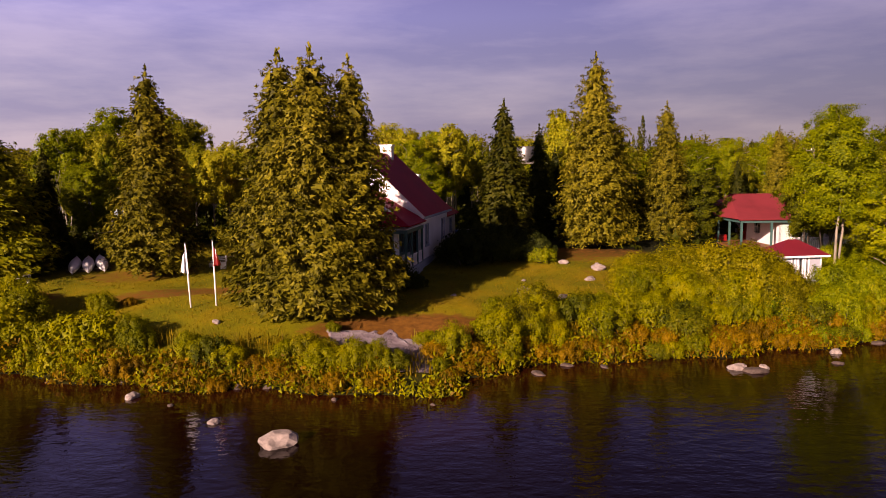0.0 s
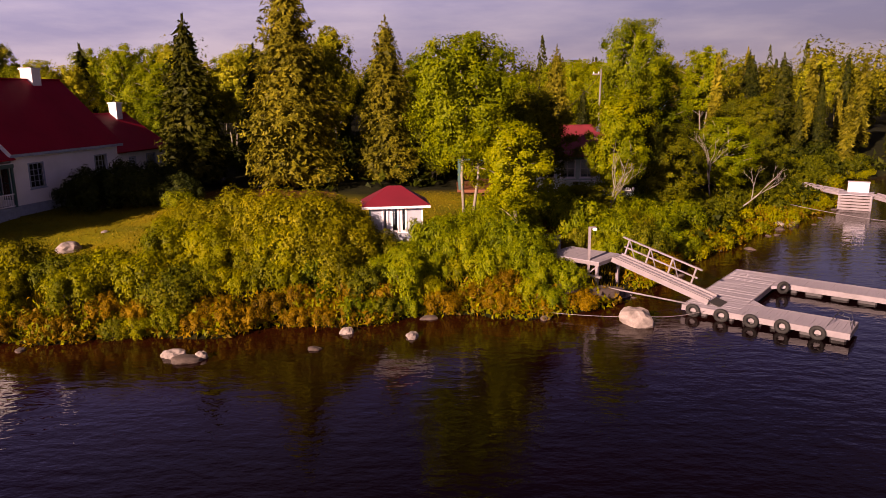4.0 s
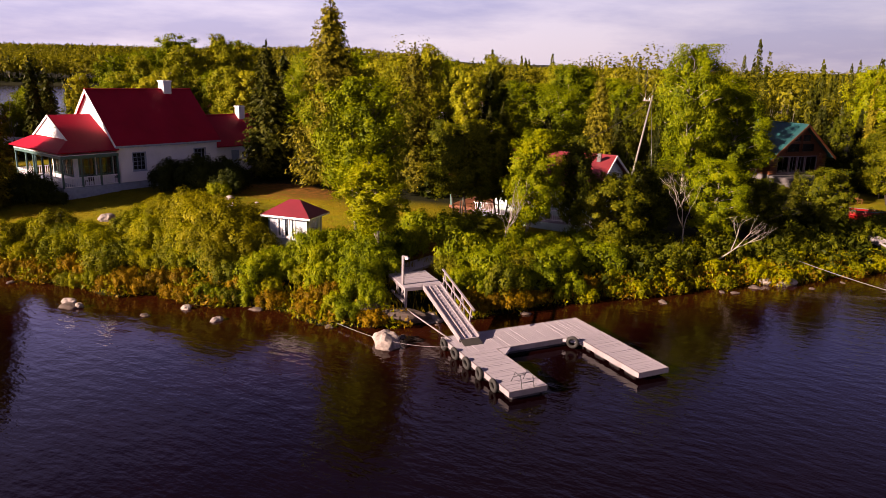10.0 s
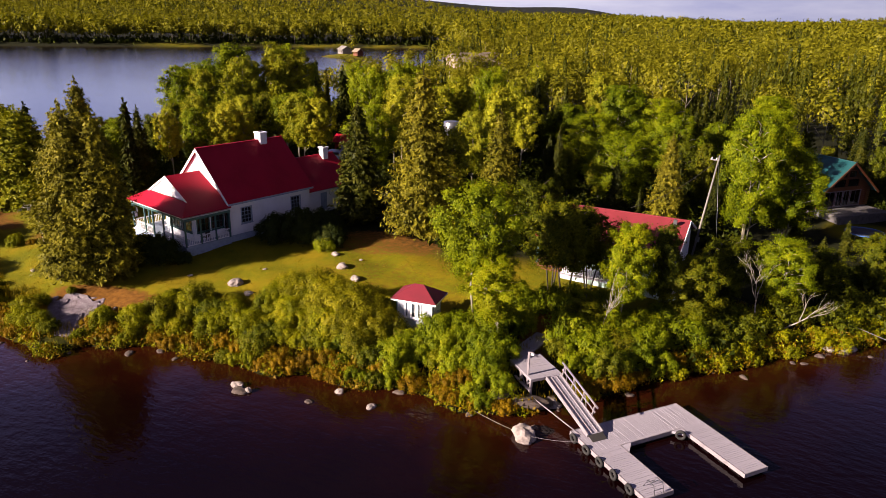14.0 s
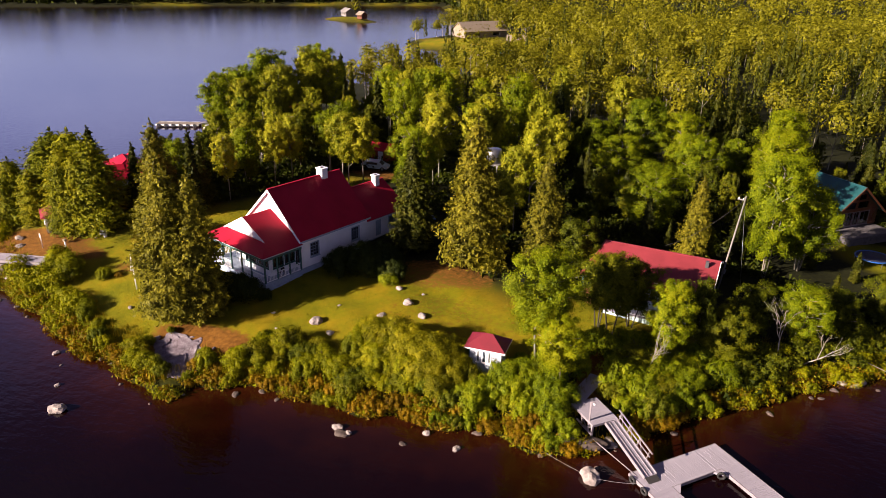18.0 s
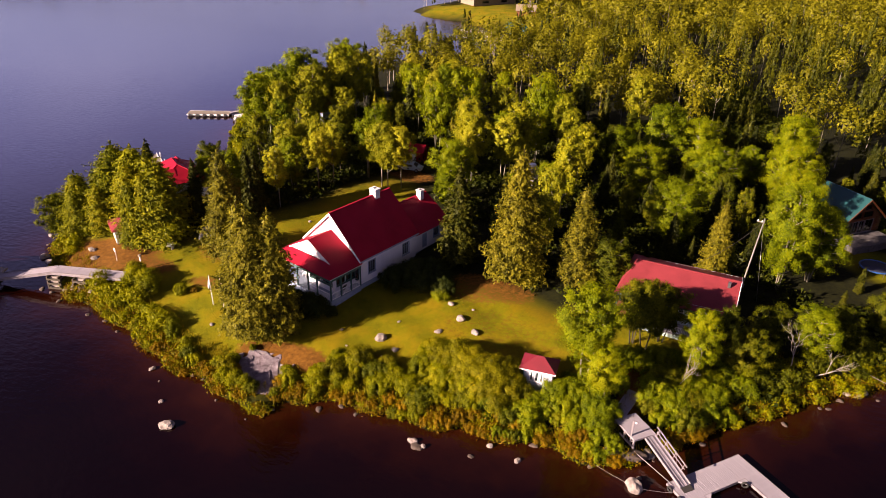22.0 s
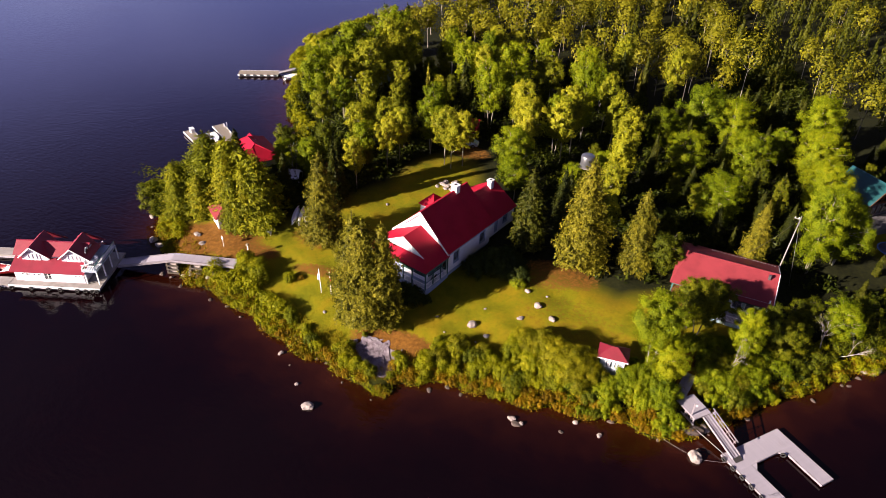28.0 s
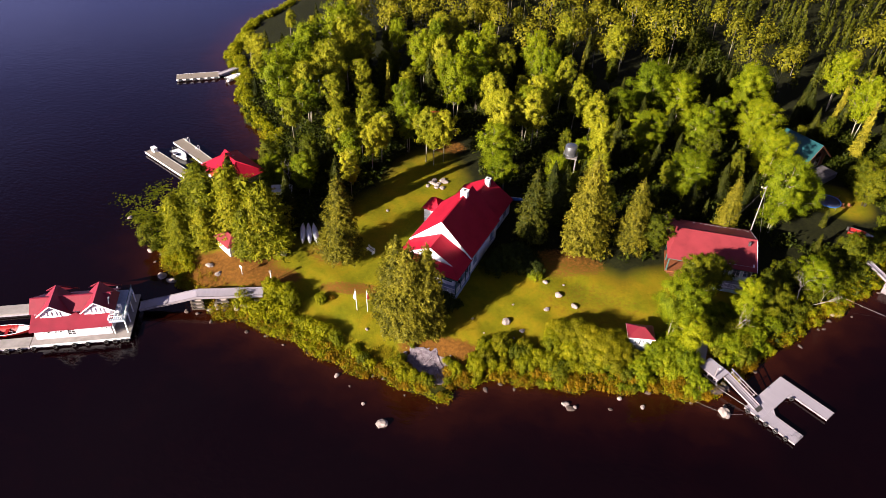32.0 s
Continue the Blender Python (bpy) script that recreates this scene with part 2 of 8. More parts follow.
PINK_ROOF = simple("faded_red_roof", (0.215, 0.030, 0.038), 0.6, var=0.2, scale=0.6, grain=9, bumpy=0.1)
for roof_mat, gloss in ((RED_ROOF, 0.1), (PINK_ROOF, 0.2)):
    roof_mat.node_tree.nodes["Principled BSDF"].inputs["Specular IOR Level"].default_value = gloss
TEAL_ROOF = simple("teal_metal_roof", (0.0044, 0.0606, 0.0660), 0.55, var=0.25, scale=0.5, grain=9, bumpy=0.1)
TEAL = simple("teal_paint", (0.0385, 0.1045, 0.0990), 0.5, var=0.15)
BLUEGREY = simple("blue_grey_foundation", (0.30, 0.36, 0.46), 0.7, var=0.2)
LOGWOOD = simple("orange_stained_logs", (0.1430, 0.0413, 0.0121), 0.55, var=0.35, scale=1.2, grain=15, stretch=(0.3, 1, 1))
DECK = simple("weathered_grey_planks", (0.36, 0.325, 0.375), 0.75, var=0.3, scale=1.5, grain=22, bumpy=0.3, stretch=(1, 0.2, 1), rnd=0.12)
DECK_TAN = simple("sun_bleached_tan_planks", (0.25, 0.21, 0.165), 0.8, var=0.3, scale=1.5, grain=22, bumpy=0.3, stretch=(1, 0.2, 1), rnd=0.15)
DECK_PALE = simple("pale_dock_fascia", (0.2178, 0.1876, 0.2057), 0.7, var=0.25, scale=1.5, grain=20)
CONCRETE = simple("pale_float_planking", (0.2750, 0.2475, 0.2310), 0.8, var=0.3, scale=0.8, grain=12, bumpy=0.3)
STEPWOOD = simple("red_brown_steps", (0.1870, 0.0605, 0.0220), 0.6, var=0.2)
RUBBER = simple("black_tyre_rubber", (0.012, 0.011, 0.011), 0.8, var=0.3, grain=30)
DRUM = simple("black_plastic_floats", (0.05, 0.045, 0.05), 0.6)
METAL = simple("galvanised_metal", (0.2310, 0.2310, 0.2420), 0.35, 0.8, var=0.15)
ROCK = simple("pale_granite", (0.31, 0.255, 0.235), 0.85, var=0.6, scale=1.6, grain=14, bumpy=0.6)
ROCK_DARK = simple("brown_granite", (0.0935, 0.0660, 0.0550), 0.85, var=0.5, scale=1.6, grain=14, bumpy=0.6)
DARK = simple("dark_interior", (0.03, 0.026, 0.024), 0.8)
CURTAIN = simple("red_cream_curtain", (0.2475, 0.0880, 0.0550), 0.8, var=0.6, scale=2.5, stretch=(1, 1, 0.1))
RED_PAINT = simple("red_paint", (0.2750, 0.0066, 0.0066), 0.45)
BLUE_PAINT = simple("blue_paint", (0.0165, 0.0880, 0.3025), 0.4)
BLACK_NET = simple("dark_net", (0.03, 0.035, 0.07), 0.7)
POLEWOOD = simple("silver_pole_wood", (0.1980, 0.1760, 0.1595), 0.8, var=0.3, scale=1.0, grain=12, stretch=(1, 1, 0.15))
STONE_PAVE = simple("grey_patio_stone", (0.1100, 0.0990, 0.1045), 0.85, var=0.4, scale=2, grain=8)
TAN_ROOF = simple("tan_shingle_roof", (0.2420, 0.1870, 0.1320), 0.8, var=0.3)

def cracked_rock():
    m, nt, p = material("cracked_granite")
    pos = coords(nt, "World")
    warp = mixc(nt, 0.9, pos, nt.nodes.new("ShaderNodeTexNoise").outputs["Color"], "ADD")
    vo = nt.nodes.new("ShaderNodeTexVoronoi")
    vo.feature = "DISTANCE_TO_EDGE"
    vo.inputs["Scale"].default_value = 0.8
    nt.links.new(warp, vo.inputs["Vector"])
    blotch = noise_of(nt, pos, 1.3, 6, 0.65)
    fine = noise_of(nt, pos, 9.0, 4, 0.6)
    col = ramp(nt, blotch, [(0.32, (0.0935, 0.0660, 0.0825)), (0.48, (0.2090, 0.1650, 0.1980)), (0.66, (0.3190, 0.2750, 0.3025))])
    col = mixc(nt, mathn(nt, "MULTIPLY", fine, 0.6), col, (0.0880, 0.0660, 0.0715))
    col = mixc(nt, ramp(nt, vo.outputs["Distance"], [(0.0, (0.75, 0.75, 0.75)), (0.035, (0, 0, 0))]), col, (0.10, 0.07, 0.07))
    nt.links.new(col, p.inputs["Base Color"])
    p.inputs["Roughness"].default_value = 0.85
    bump(nt, p, mathn(nt, "ADD", fine, vo.outputs["Distance"]), 0.8, 0.08)
    return m


SLAB_ROCK = cracked_rock()
GLASS, _nt, _p = material("window_glass")
_p.inputs["Base Color"].default_value = (0.75, 0.82, 0.85, 1)
_p.inputs["Roughness"].default_value = 0.03
_p.inputs["Transmission Weight"].default_value = 1.0
_p.inputs["IOR"].default_value = 1.45


def water_material():
    m, nt, p = material("brown_lake_water")
    at = nt.nodes.new("ShaderNodeAttribute")
    at.attribute_name = "depth"
    pos = coords(nt, "World")
    murk = noise_of(nt, pos, 0.22, 4)
    d = mathn(nt, "ADD", at.outputs["Fac"], mathn(nt, "MULTIPLY", mathn(nt, "SUBTRACT", murk, 0.5), 0.6))
    col = ramp(nt, d, [(0.0, (0.0240, 0.0052, 0.0018)), (0.25, (0.0120, 0.0022, 0.0010)), (0.6, (0.0042, 0.0006, 0.0008)), (1.0, (0.0022, 0.0003, 0.0006))])
    nt.links.new(col, p.inputs["Base Color"])
    p.inputs["IOR"].default_value = 1.33
    p.inputs["Specular IOR Level"].default_value = 0.48
    w1 = noise_of(nt, pos, 1.7, 3, 0.5, (0.55, 1.0, 1.0))
    w2 = noise_of(nt, pos, 5.0, 3, 0.5, (0.6, 1.0, 1.0))
    gust = noise_of(nt, pos, 0.05, 2)
    hgt = mathn(nt, "ADD", mathn(nt, "MULTIPLY", w1, 1.0), mathn(nt, "MULTIPLY", w2, 0.28))
    hgt = mathn(nt, "MULTIPLY", hgt, mathn(nt, "ADD", mathn(nt, "MULTIPLY", gust, 1.2), 0.15))
    sep = nt.nodes.new("ShaderNodeSeparateXYZ")
    nt.links.new(pos, sep.inputs[0])
    calm = nt.nodes.new("ShaderNodeMapRange")
    for key, v in (("From Min", 55.0), ("From Max", 130.0), ("To Min", 1.0), ("To Max", 0.6)):
        calm.inputs[key].default_value = v
    nt.links.new(sep.outputs["Y"], calm.inputs["Value"])
    hgt = mathn(nt, "MULTIPLY", hgt, calm.outputs[0])
    ruffled = nt.nodes.new("ShaderNodeMapRange")
    for key, v in (("From Min", 90.0), ("From Max", 180.0), ("To Min", 0.03), ("To Max", 0.17)):
        ruffled.inputs[key].default_value = v
    nt.links.new(sep.outputs["Y"], ruffled.inputs["Value"])
    nt.links.new(ruffled.outputs[0], p.inputs["Roughness"])
    bump(nt, p, hgt, 0.60, 0.06)
    return m


WATER = water_material()


def ground_material():
    m, nt, p = material("lawn_and_soil")
    pos = coords(nt, "World")
    lawn = nt.nodes.new("ShaderNodeAttribute")
    lawn.attribute_name = "lawn"
    bare = nt.nodes.new("ShaderNodeAttribute")
    bare.attribute_name = "bare"
    n1 = noise_of(nt, pos, 0.28, 5, 0.6)
    n2 = noise_of(nt, pos, 2.2, 5, 0.65)
    n3 = noise_of(nt, pos, 14.0, 3)
    grass = ramp(nt, n1, [(0.30, (0.1233, 0.1320, 0.0021)), (0.48, (0.2176, 0.1939, 0.0034)), (0.66, (0.3039, 0.2103, 0.0061))])
    grass = mixc(nt, mathn(nt, "MULTIPLY", n2, 0.55), grass, (0.0520, 0.0546, 0.0031))
    grass = mixc(nt, mathn(nt, "MULTIPLY", n3, 0.30), grass, (0.0286, 0.0312, 0.0026))
    soil = ramp(nt, n2, [(0.3, (0.0811, 0.0343, 0.0062)), (0.7, (0.1872, 0.0811, 0.0137))])
    # near-black floor colour, used wherever the lawn attribute is 0
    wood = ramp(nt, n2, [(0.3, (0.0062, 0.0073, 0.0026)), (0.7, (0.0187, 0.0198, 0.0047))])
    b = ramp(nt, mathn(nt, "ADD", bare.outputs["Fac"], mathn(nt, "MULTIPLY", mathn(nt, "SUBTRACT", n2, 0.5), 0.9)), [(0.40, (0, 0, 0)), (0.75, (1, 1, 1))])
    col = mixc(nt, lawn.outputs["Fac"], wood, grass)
    col = mixc(nt, b, col, soil)
    nt.links.new(col, p.inputs["Base Color"])
    p.inputs["Roughness"].default_value = 0.95
    p.inputs["Specular IOR Level"].default_value = 0.1
    bump(nt, p, mathn(nt, "ADD", n3, n2), 0.6, 0.06)
    return m


GROUND = ground_material()


# ---- building helpers ----
def mesh_from(name, verts, faces, mat, smooth=False):
    me = bpy.data.meshes.new(name)
    me.from_pydata(verts, [], faces)
    me.materials.append(mat)
    if smooth:
        me.polygons.foreach_set("use_smooth", [True] * len(me.polygons))
    me.update()
    return me


def part(name, bm, mat, parent=None, label="", m=None):
    """Link a bmesh (or a mesh) as one object under a thing or a part."""
    if isinstance(bm, bpy.types.Mesh):
        me = bm
    else:
        bmesh.ops.recalc_face_normals(bm, faces=bm.faces)
        me = bpy.data.meshes.new(name)
        bm.to_mesh(me)
        bm.free()
        me.materials.append(mat)
    ob = new(name, me)
    if parent is not None:
        ob.parent = parent
    if m is not None:
        ob.matrix_basis = m
    if label:
        tagged(ob, label)
    return ob


def thing(name, m, label, category, group="", kind=""):
    ob = new(name)
    ob.empty_display_size = 0.3
    ob.matrix_basis = m
    return tagged(ob, label, category, group, kind)


def boxes(*specs, bevel=0.0, m=None):
    """A bmesh of boxes (x0, x1, y0, y1, z0, z1)."""
    bm = bmesh.new()
    for x0, x1, y0, y1, z0, z1 in specs:
        g = bmesh.ops.create_cube(bm, size=1.0, matrix=Matrix.Translation(((x0 + x1) / 2, (y0 + y1) / 2, (z0 + z1) / 2)) @ Matrix.Diagonal((x1 - x0, y1 - y0, z1 - z0, 1)))
    if bevel:
        bmesh.ops.bevel(bm, geom=bm.edges[:], offset=bevel, segments=1, affect="EDGES")
    if m is not None:
        bm.transform(m)
    return bm


def slab(quad, thick):
    """A slab whose top face is the polygon quad, with its thickness downwards along the normal."""
    bm = bmesh.new()
    pts = [Vector(q) for q in quad]
    n = (pts[1] - pts[0]).cross(pts[2] - pts[0]).normalized()
    if n.z < 0:
        pts.reverse()
        n = -n
    top = [bm.verts.new(q) for q in pts]
    low = [bm.verts.new(q - n * thick) for q in pts]
    bm.faces.new(top)
    bm.faces.new(low[::-1])
    k = len(pts)
    for i in range(k):
        bm.faces.new((top[i], low[i], low[(i + 1) % k], top[(i + 1) % k]))
    return bm


def prism(poly, axis_from, axis_to, axis="y"):
    """Extrude a polygon of (a, z) pairs along x or y."""
    bm = bmesh.new()
    put = (lambda a, z, t: (a, t, z)) if axis == "y" else (lambda a, z, t: (t, a, z))
    f0 = [bm.verts.new(put(a, z, axis_from)) for a, z in poly]
    f1 = [bm.verts.new(put(a, z, axis_to)) for a, z in poly]
    bm.faces.new(f0)
    bm.faces.new(f1[::-1])
    k = len(poly)
    for i in range(k):
        bm.faces.new((f0[i], f0[(i + 1) % k], f1[(i + 1) % k], f1[i]))
    return bm


def wall(length, height, openings, thick=0.16):
    """A wall along +x from 0, outer face at y = 0, inner at y = thick, with openings (x0, x1, z0, z1) cut through: one closed shell."""
    xs = sorted({0.0, length, *[v for o in openings for v in o[:2]]})
    zs = sorted({0.0, height, *[v for o in openings for v in o[2:]]})
    solid = {}
    for i in range(len(xs) - 1):
        for k in range(len(zs) - 1):
            cx, cz = (xs[i] + xs[i + 1]) / 2, (zs[k] + zs[k + 1]) / 2
            solid[i, k] = not any(o[0] < cx < o[1] and o[2] < cz < o[3] for o in openings)
    bm = bmesh.new()
    made = {}

    def vert(i, j, k):
        if (i, j, k) not in made:
            made[i, j, k] = bm.verts.new((xs[i], thick * j, zs[k]))
        return made[i, j, k]

    for (i, k), full in solid.items():
        if not full:
            continue
        for j in (0, 1):
            bm.faces.new([vert(i, j, k), vert(i + 1, j, k), vert(i + 1, j, k + 1), vert(i, j, k + 1)])
        for di, dk, a, c in ((-1, 0, (i, k), (i, k + 1)), (1, 0, (i + 1, k), (i + 1, k + 1)), (0, -1, (i, k), (i + 1, k)), (0, 1, (i, k + 1), (i + 1, k + 1))):
            if not solid.get((i + di, k + dk), False):
                bm.faces.new([vert(a[0], 0, a[1]), vert(c[0], 0, c[1]), vert(c[0], 1, c[1]), vert(a[0], 1, a[1])])
    return bm


def tube_np(path, radii, sides=6):
    """Vertices and faces of a tapered tube along a path."""
    vs, fs = [], []
    n = len(path)
    for i, (p, r) in enumerate(zip(path, radii)):
        p = Vector(p)
        d = (Vector(path[min(i + 1, n - 1)]) - Vector(path[max(i - 1, 0)])).normalized()
        a = d.orthogonal().normalized()
        b = d.cross(a)
        for k in range(sides):
            t = 2 * math.pi * k / sides
            vs.append(tuple(p + a * (math.cos(t) * r) + b * (math.sin(t) * r)))
    for i in range(n - 1):
        for k in range(sides):
            k2 = (k + 1) % sides
            fs.append((i * sides + k, i * sides + k2, (i + 1) * sides + k2, (i + 1) * sides + k))
    fs.append(tuple(range(sides))[::-1])
    fs.append(tuple((n - 1) * sides + k for k in range(sides)))
    return vs, fs


def tubes(name, items, mat, sides=6):
    vs, fs = [], []
    for path, radii in items:
        v, f = tube_np(path, radii if hasattr(radii, "__len__") else [radii] * len(path), sides)
        o = len(vs)
        vs += v
        fs += [tuple(i + o for i in q) for q in f]
    return mesh_from(name, vs, fs, mat, True)


def cards(c, nrm, size, rng, stretch=1.6, along=None):
    """Small leaf sprays, one irregular triangle each: an array of vertices at centres c with normals nrm."""
    k = len(c)
    nrm = nrm / np.maximum(1e-6, np.linalg.norm(nrm, axis=1, keepdims=True))
    ref = rng.normal(size=(k, 3)) if along is None else along
    u = ref - nrm * np.sum(ref * nrm, axis=1, keepdims=True)
    u /= np.maximum(1e-6, np.linalg.norm(u, axis=1, keepdims=True))
    v = np.cross(nrm, u)
    s = (np.broadcast_to(size, (k,)) * rng.uniform(0.65, 1.3, k))[:, None]
    sk = rng.uniform(-0.25, 0.35, (k, 1))
    tri = np.stack([c - u * s * stretch * 0.5 - v * s * 0.45, c + u * s * stretch * sk + v * s * 0.65, c + u * s * stretch * 0.55 - v * s * 0.12], axis=1)
    return tri.reshape(-1, 3)


def mesh_of_cards(name, verts, mat):
    me = bpy.data.meshes.new(name)
    nv = len(verts)
    me.vertices.add(nv)
    me.vertices.foreach_set("co", verts.astype(np.float32).ravel())
    me.loops.add(nv)
    me.loops.foreach_set("vertex_index", np.arange(nv, dtype=np.int32))
    me.polygons.add(nv // 3)
    me.polygons.foreach_set("loop_start", np.arange(0, nv, 3, dtype=np.int32))
    me.materials.append(mat)
    me.update(calc_edges=True)
    return me


# ---- plan: shoreline, ground ----
SHORE_EAST = [(2600, 700), (900, 380), (320, 175), (160, 122), (110, 103), (80, 93.5), (74, 91), (68, 87.5), (62, 79), (58.0, 70.5), (53, 64.4), (47.4, 58.4), (43.2, 53.9), (39.4, 49.6), (36.2, 45.4), (34.0, 42.2)]
SHORE_FRONT = [(32.0, 39.6), (29.5, 39.2), (26.6, 39.4), (21.1, 38.2), (16.3, 36.9), (11.5, 35.9), (7.1, 35.7), (4.0, 34.8), (0.9, 33.0), (0.2, 30.9), (-1.2, 30.2), (-5.2, 30.8), (-11.0, 31.6), (-16.3, 32.6), (-21.5, 34.4), (-29.3, 35.4), (-34.0, 36.0), (-39.0, 38.6)]
SHORE_WEST = [(-41.6, 40.0), (-44.8, 42.5), (-48.6, 46.5), (-49.5, 52), (-47.5, 58), (-49, 63), (-48.0, 68), (-44.6, 72.7), (-47.8, 81.0), (-54.5, 86), (-60.0, 93), (-63.0, 100), (-73, 112), (-76, 130), (-71, 155), (-58, 180), (-46, 198), (-56, 220), (-70, 234), (-97, 242), (-109, 252), (-106, 268), (-104, 287), (-130, 340), (-162, 400), (-198, 450)]
SHORE_FAR = [(-245, 405), (-290, 358), (-332, 306), (-378, 254), (-460, 190), (-700, 60), (-1500, -200), (-3000, -300), (-3000, 3000), (3000, 3000), (3000, 800)]
LAND = np.array(SHORE_EAST + SHORE_FRONT + SHORE_WEST + SHORE_FAR, float)


def inland(px, py):
    """Signed distance to the shoreline in metres, positive on land."""
    px, py = np.asarray(px, float), np.asarray(py, float)
    best = np.full(px.shape, 1e9)
    inside = np.zeros(px.shape, bool)
    a = LAND
    b = np.roll(LAND, -1, axis=0)
    for (x0, y0), (x1, y1) in zip(a, b):
        dx, dy = x1 - x0, y1 - y0
        t = np.clip(((px - x0) * dx + (py - y0) * dy) / (dx * dx + dy * dy), 0, 1)
        best = np.minimum(best, (px - x0 - t * dx) ** 2 + (py - y0 - t * dy) ** 2)
        if y0 != y1:
            cross = ((y0 > py) != (y1 > py)) & (px < dx * (py - y0) / dy + x0)
            inside ^= cross
    wob = 0.35 * np.sin(px * 0.9 + 1.3 * np.sin(py * 0.7)) + 0.25 * np.sin(py * 1.7 + px * 0.6)
    d = np.sqrt(best)
    d = np.where(inside, d, -d)
    u = ((px + 181) * 0.94 - (py - 319) * 0.34) / 2.0
    v = (px + 181) * 0.34 + (py - 319) * 0.94
    return np.maximum(d, 9.0 - np.hypot(u, v)) + wob


def ground_z(px, py, d=None):
    px, py = np.asarray(px, float), np.asarray(py, float)
    if d is None:
        d = inland(px, py)
    up = np.maximum(d, 0)
    z = 1.7 * (1 - np.exp(-up / 3.0)) + 0.06 * np.minimum(up, 24)
    z = z + 0.10 * np.sin(px * 0.45 + 0.5 * py) * np.minimum(1, up / 6) * np.sin(py * 0.33)
    z = z * (1 - 0.42 * np.exp(-((px + 3.4) / 3.6) ** 2 - ((py - 35.2) / 3.0) ** 2))
    far = np.clip((py - 500) / 900, 0, 1)
    z = z + far * (2 + 24 * np.exp(-((px + 900) / 600) ** 2) + 9 * np.sin(px * 0.0052 + 1) + 6 * np.sin(px * 0.011 + py * 0.004)) * np.minimum(1, up / 100)
    farw = np.clip((-px - 350) / 900, 0, 1)
    z = z + farw * 20 * np.minimum(1, up / 200)
    return np.where(d > 0, z, np.maximum(-2.5, d * 0.22))


def gz(x, y):
    return float(ground_z(np.array([x]), np.array([y]))[0])


def spread(lo, hi, step, reach, grow=1.16):
    mid = list(np.arange(lo, hi + step * 0.5, step))
    out, s, a, b = [], step, lo, hi
    left, right = [], []
    while b < reach:
        s *= grow
        a -= s
        b += s
        left.append(a)
        right.append(b)
    return np.array(left[::-1] + mid + right)


def sheet(name, xs, ys, zf, mat, attrs):
    X, Y = np.meshgrid(xs, ys)
    Z, extra = zf(X.ravel(), Y.ravel())
    co = np.stack([X.ravel(), Y.ravel(), Z], axis=1).astype(np.float32)
    nx, ny = len(xs), len(ys)
    idx = np.arange(nx * ny).reshape(ny, nx)
    q = np.stack([idx[:-1, :-1], idx[:-1, 1:], idx[1:, 1:], idx[1:, :-1]], axis=-1).reshape(-1, 4)
    me = bpy.data.meshes.new(name)
    me.vertices.add(len(co))
    me.vertices.foreach_set("co", co.ravel())
    me.loops.add(q.size)
    me.loops.foreach_set("vertex_index", q.ravel().astype(np.int32))
    me.polygons.add(len(q))
    me.polygons.foreach_set("loop_start", np.arange(0, q.size, 4, dtype=np.int32))
    me.polygons.foreach_set("use_smooth", np.ones(len(q), bool))
    for key in attrs:
        at = me.attributes.new(key, "FLOAT", "POINT")
        at.data.foreach_set("value", extra[key].astype(np.float32))
    me.materials.append(mat)
    me.update(calc_edges=True)
    return new(name, me)


def blob(px, py, cx, cy, rx, ry, rot=0.0):
    c, s = math.cos(radians(rot)), math.sin(radians(rot))
    u = ((px - cx) * c + (py - cy) * s) / rx
    v = (-(px - cx) * s + (py - cy) * c) / ry
    return np.clip(1.6 - 1.4 * (u * u + v * v), 0, 1)


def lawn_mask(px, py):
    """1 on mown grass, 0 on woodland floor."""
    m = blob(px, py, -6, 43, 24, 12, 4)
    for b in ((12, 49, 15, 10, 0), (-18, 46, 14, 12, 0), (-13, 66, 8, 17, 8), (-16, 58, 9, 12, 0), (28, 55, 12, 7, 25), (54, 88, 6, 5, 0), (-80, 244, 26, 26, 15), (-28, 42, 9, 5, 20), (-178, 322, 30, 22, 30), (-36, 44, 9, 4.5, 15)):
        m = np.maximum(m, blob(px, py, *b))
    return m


def bare_mask(px, py):
    m = blob(px, py, -2, 37, 6.5, 2.6, 8) * 0.95
    for b, k in (((8, 56, 9, 3.0, 10), 0.62), ((30.5, 49, 1.6, 6, 8), 1.0), ((-17, 44, 6, 1.6, 10), 0.7), ((-30, 43, 7, 2.6, 15), 0.8), ((-22, 50, 5, 3, 0), 0.6), ((16, 50, 9, 6, 0), 0.42), ((-14, 84, 5, 3, 0), 0.7), ((-36, 43.6, 9, 4.6, 18), 0.85), ((12, 58, 6, 3, 0), 0.7)):
        m = np.maximum(m, blob(px, py, *b) * k)
    return m


def _ground(px, py):
    d = inland(px, py)
    shore_bare = np.clip(1.3 - np.abs(d) / 0.8, 0, 1) * 0.35
    bed = np.where(d < 0, 0.3, 0)
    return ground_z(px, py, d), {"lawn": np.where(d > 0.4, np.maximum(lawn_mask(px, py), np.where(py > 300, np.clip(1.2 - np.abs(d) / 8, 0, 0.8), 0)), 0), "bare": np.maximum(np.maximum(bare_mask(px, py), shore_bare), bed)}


def _water(px, py):
    d = inland(px, py)
    return np.zeros_like(px), {"depth": np.clip(-d / 11.0, 0, 1)}


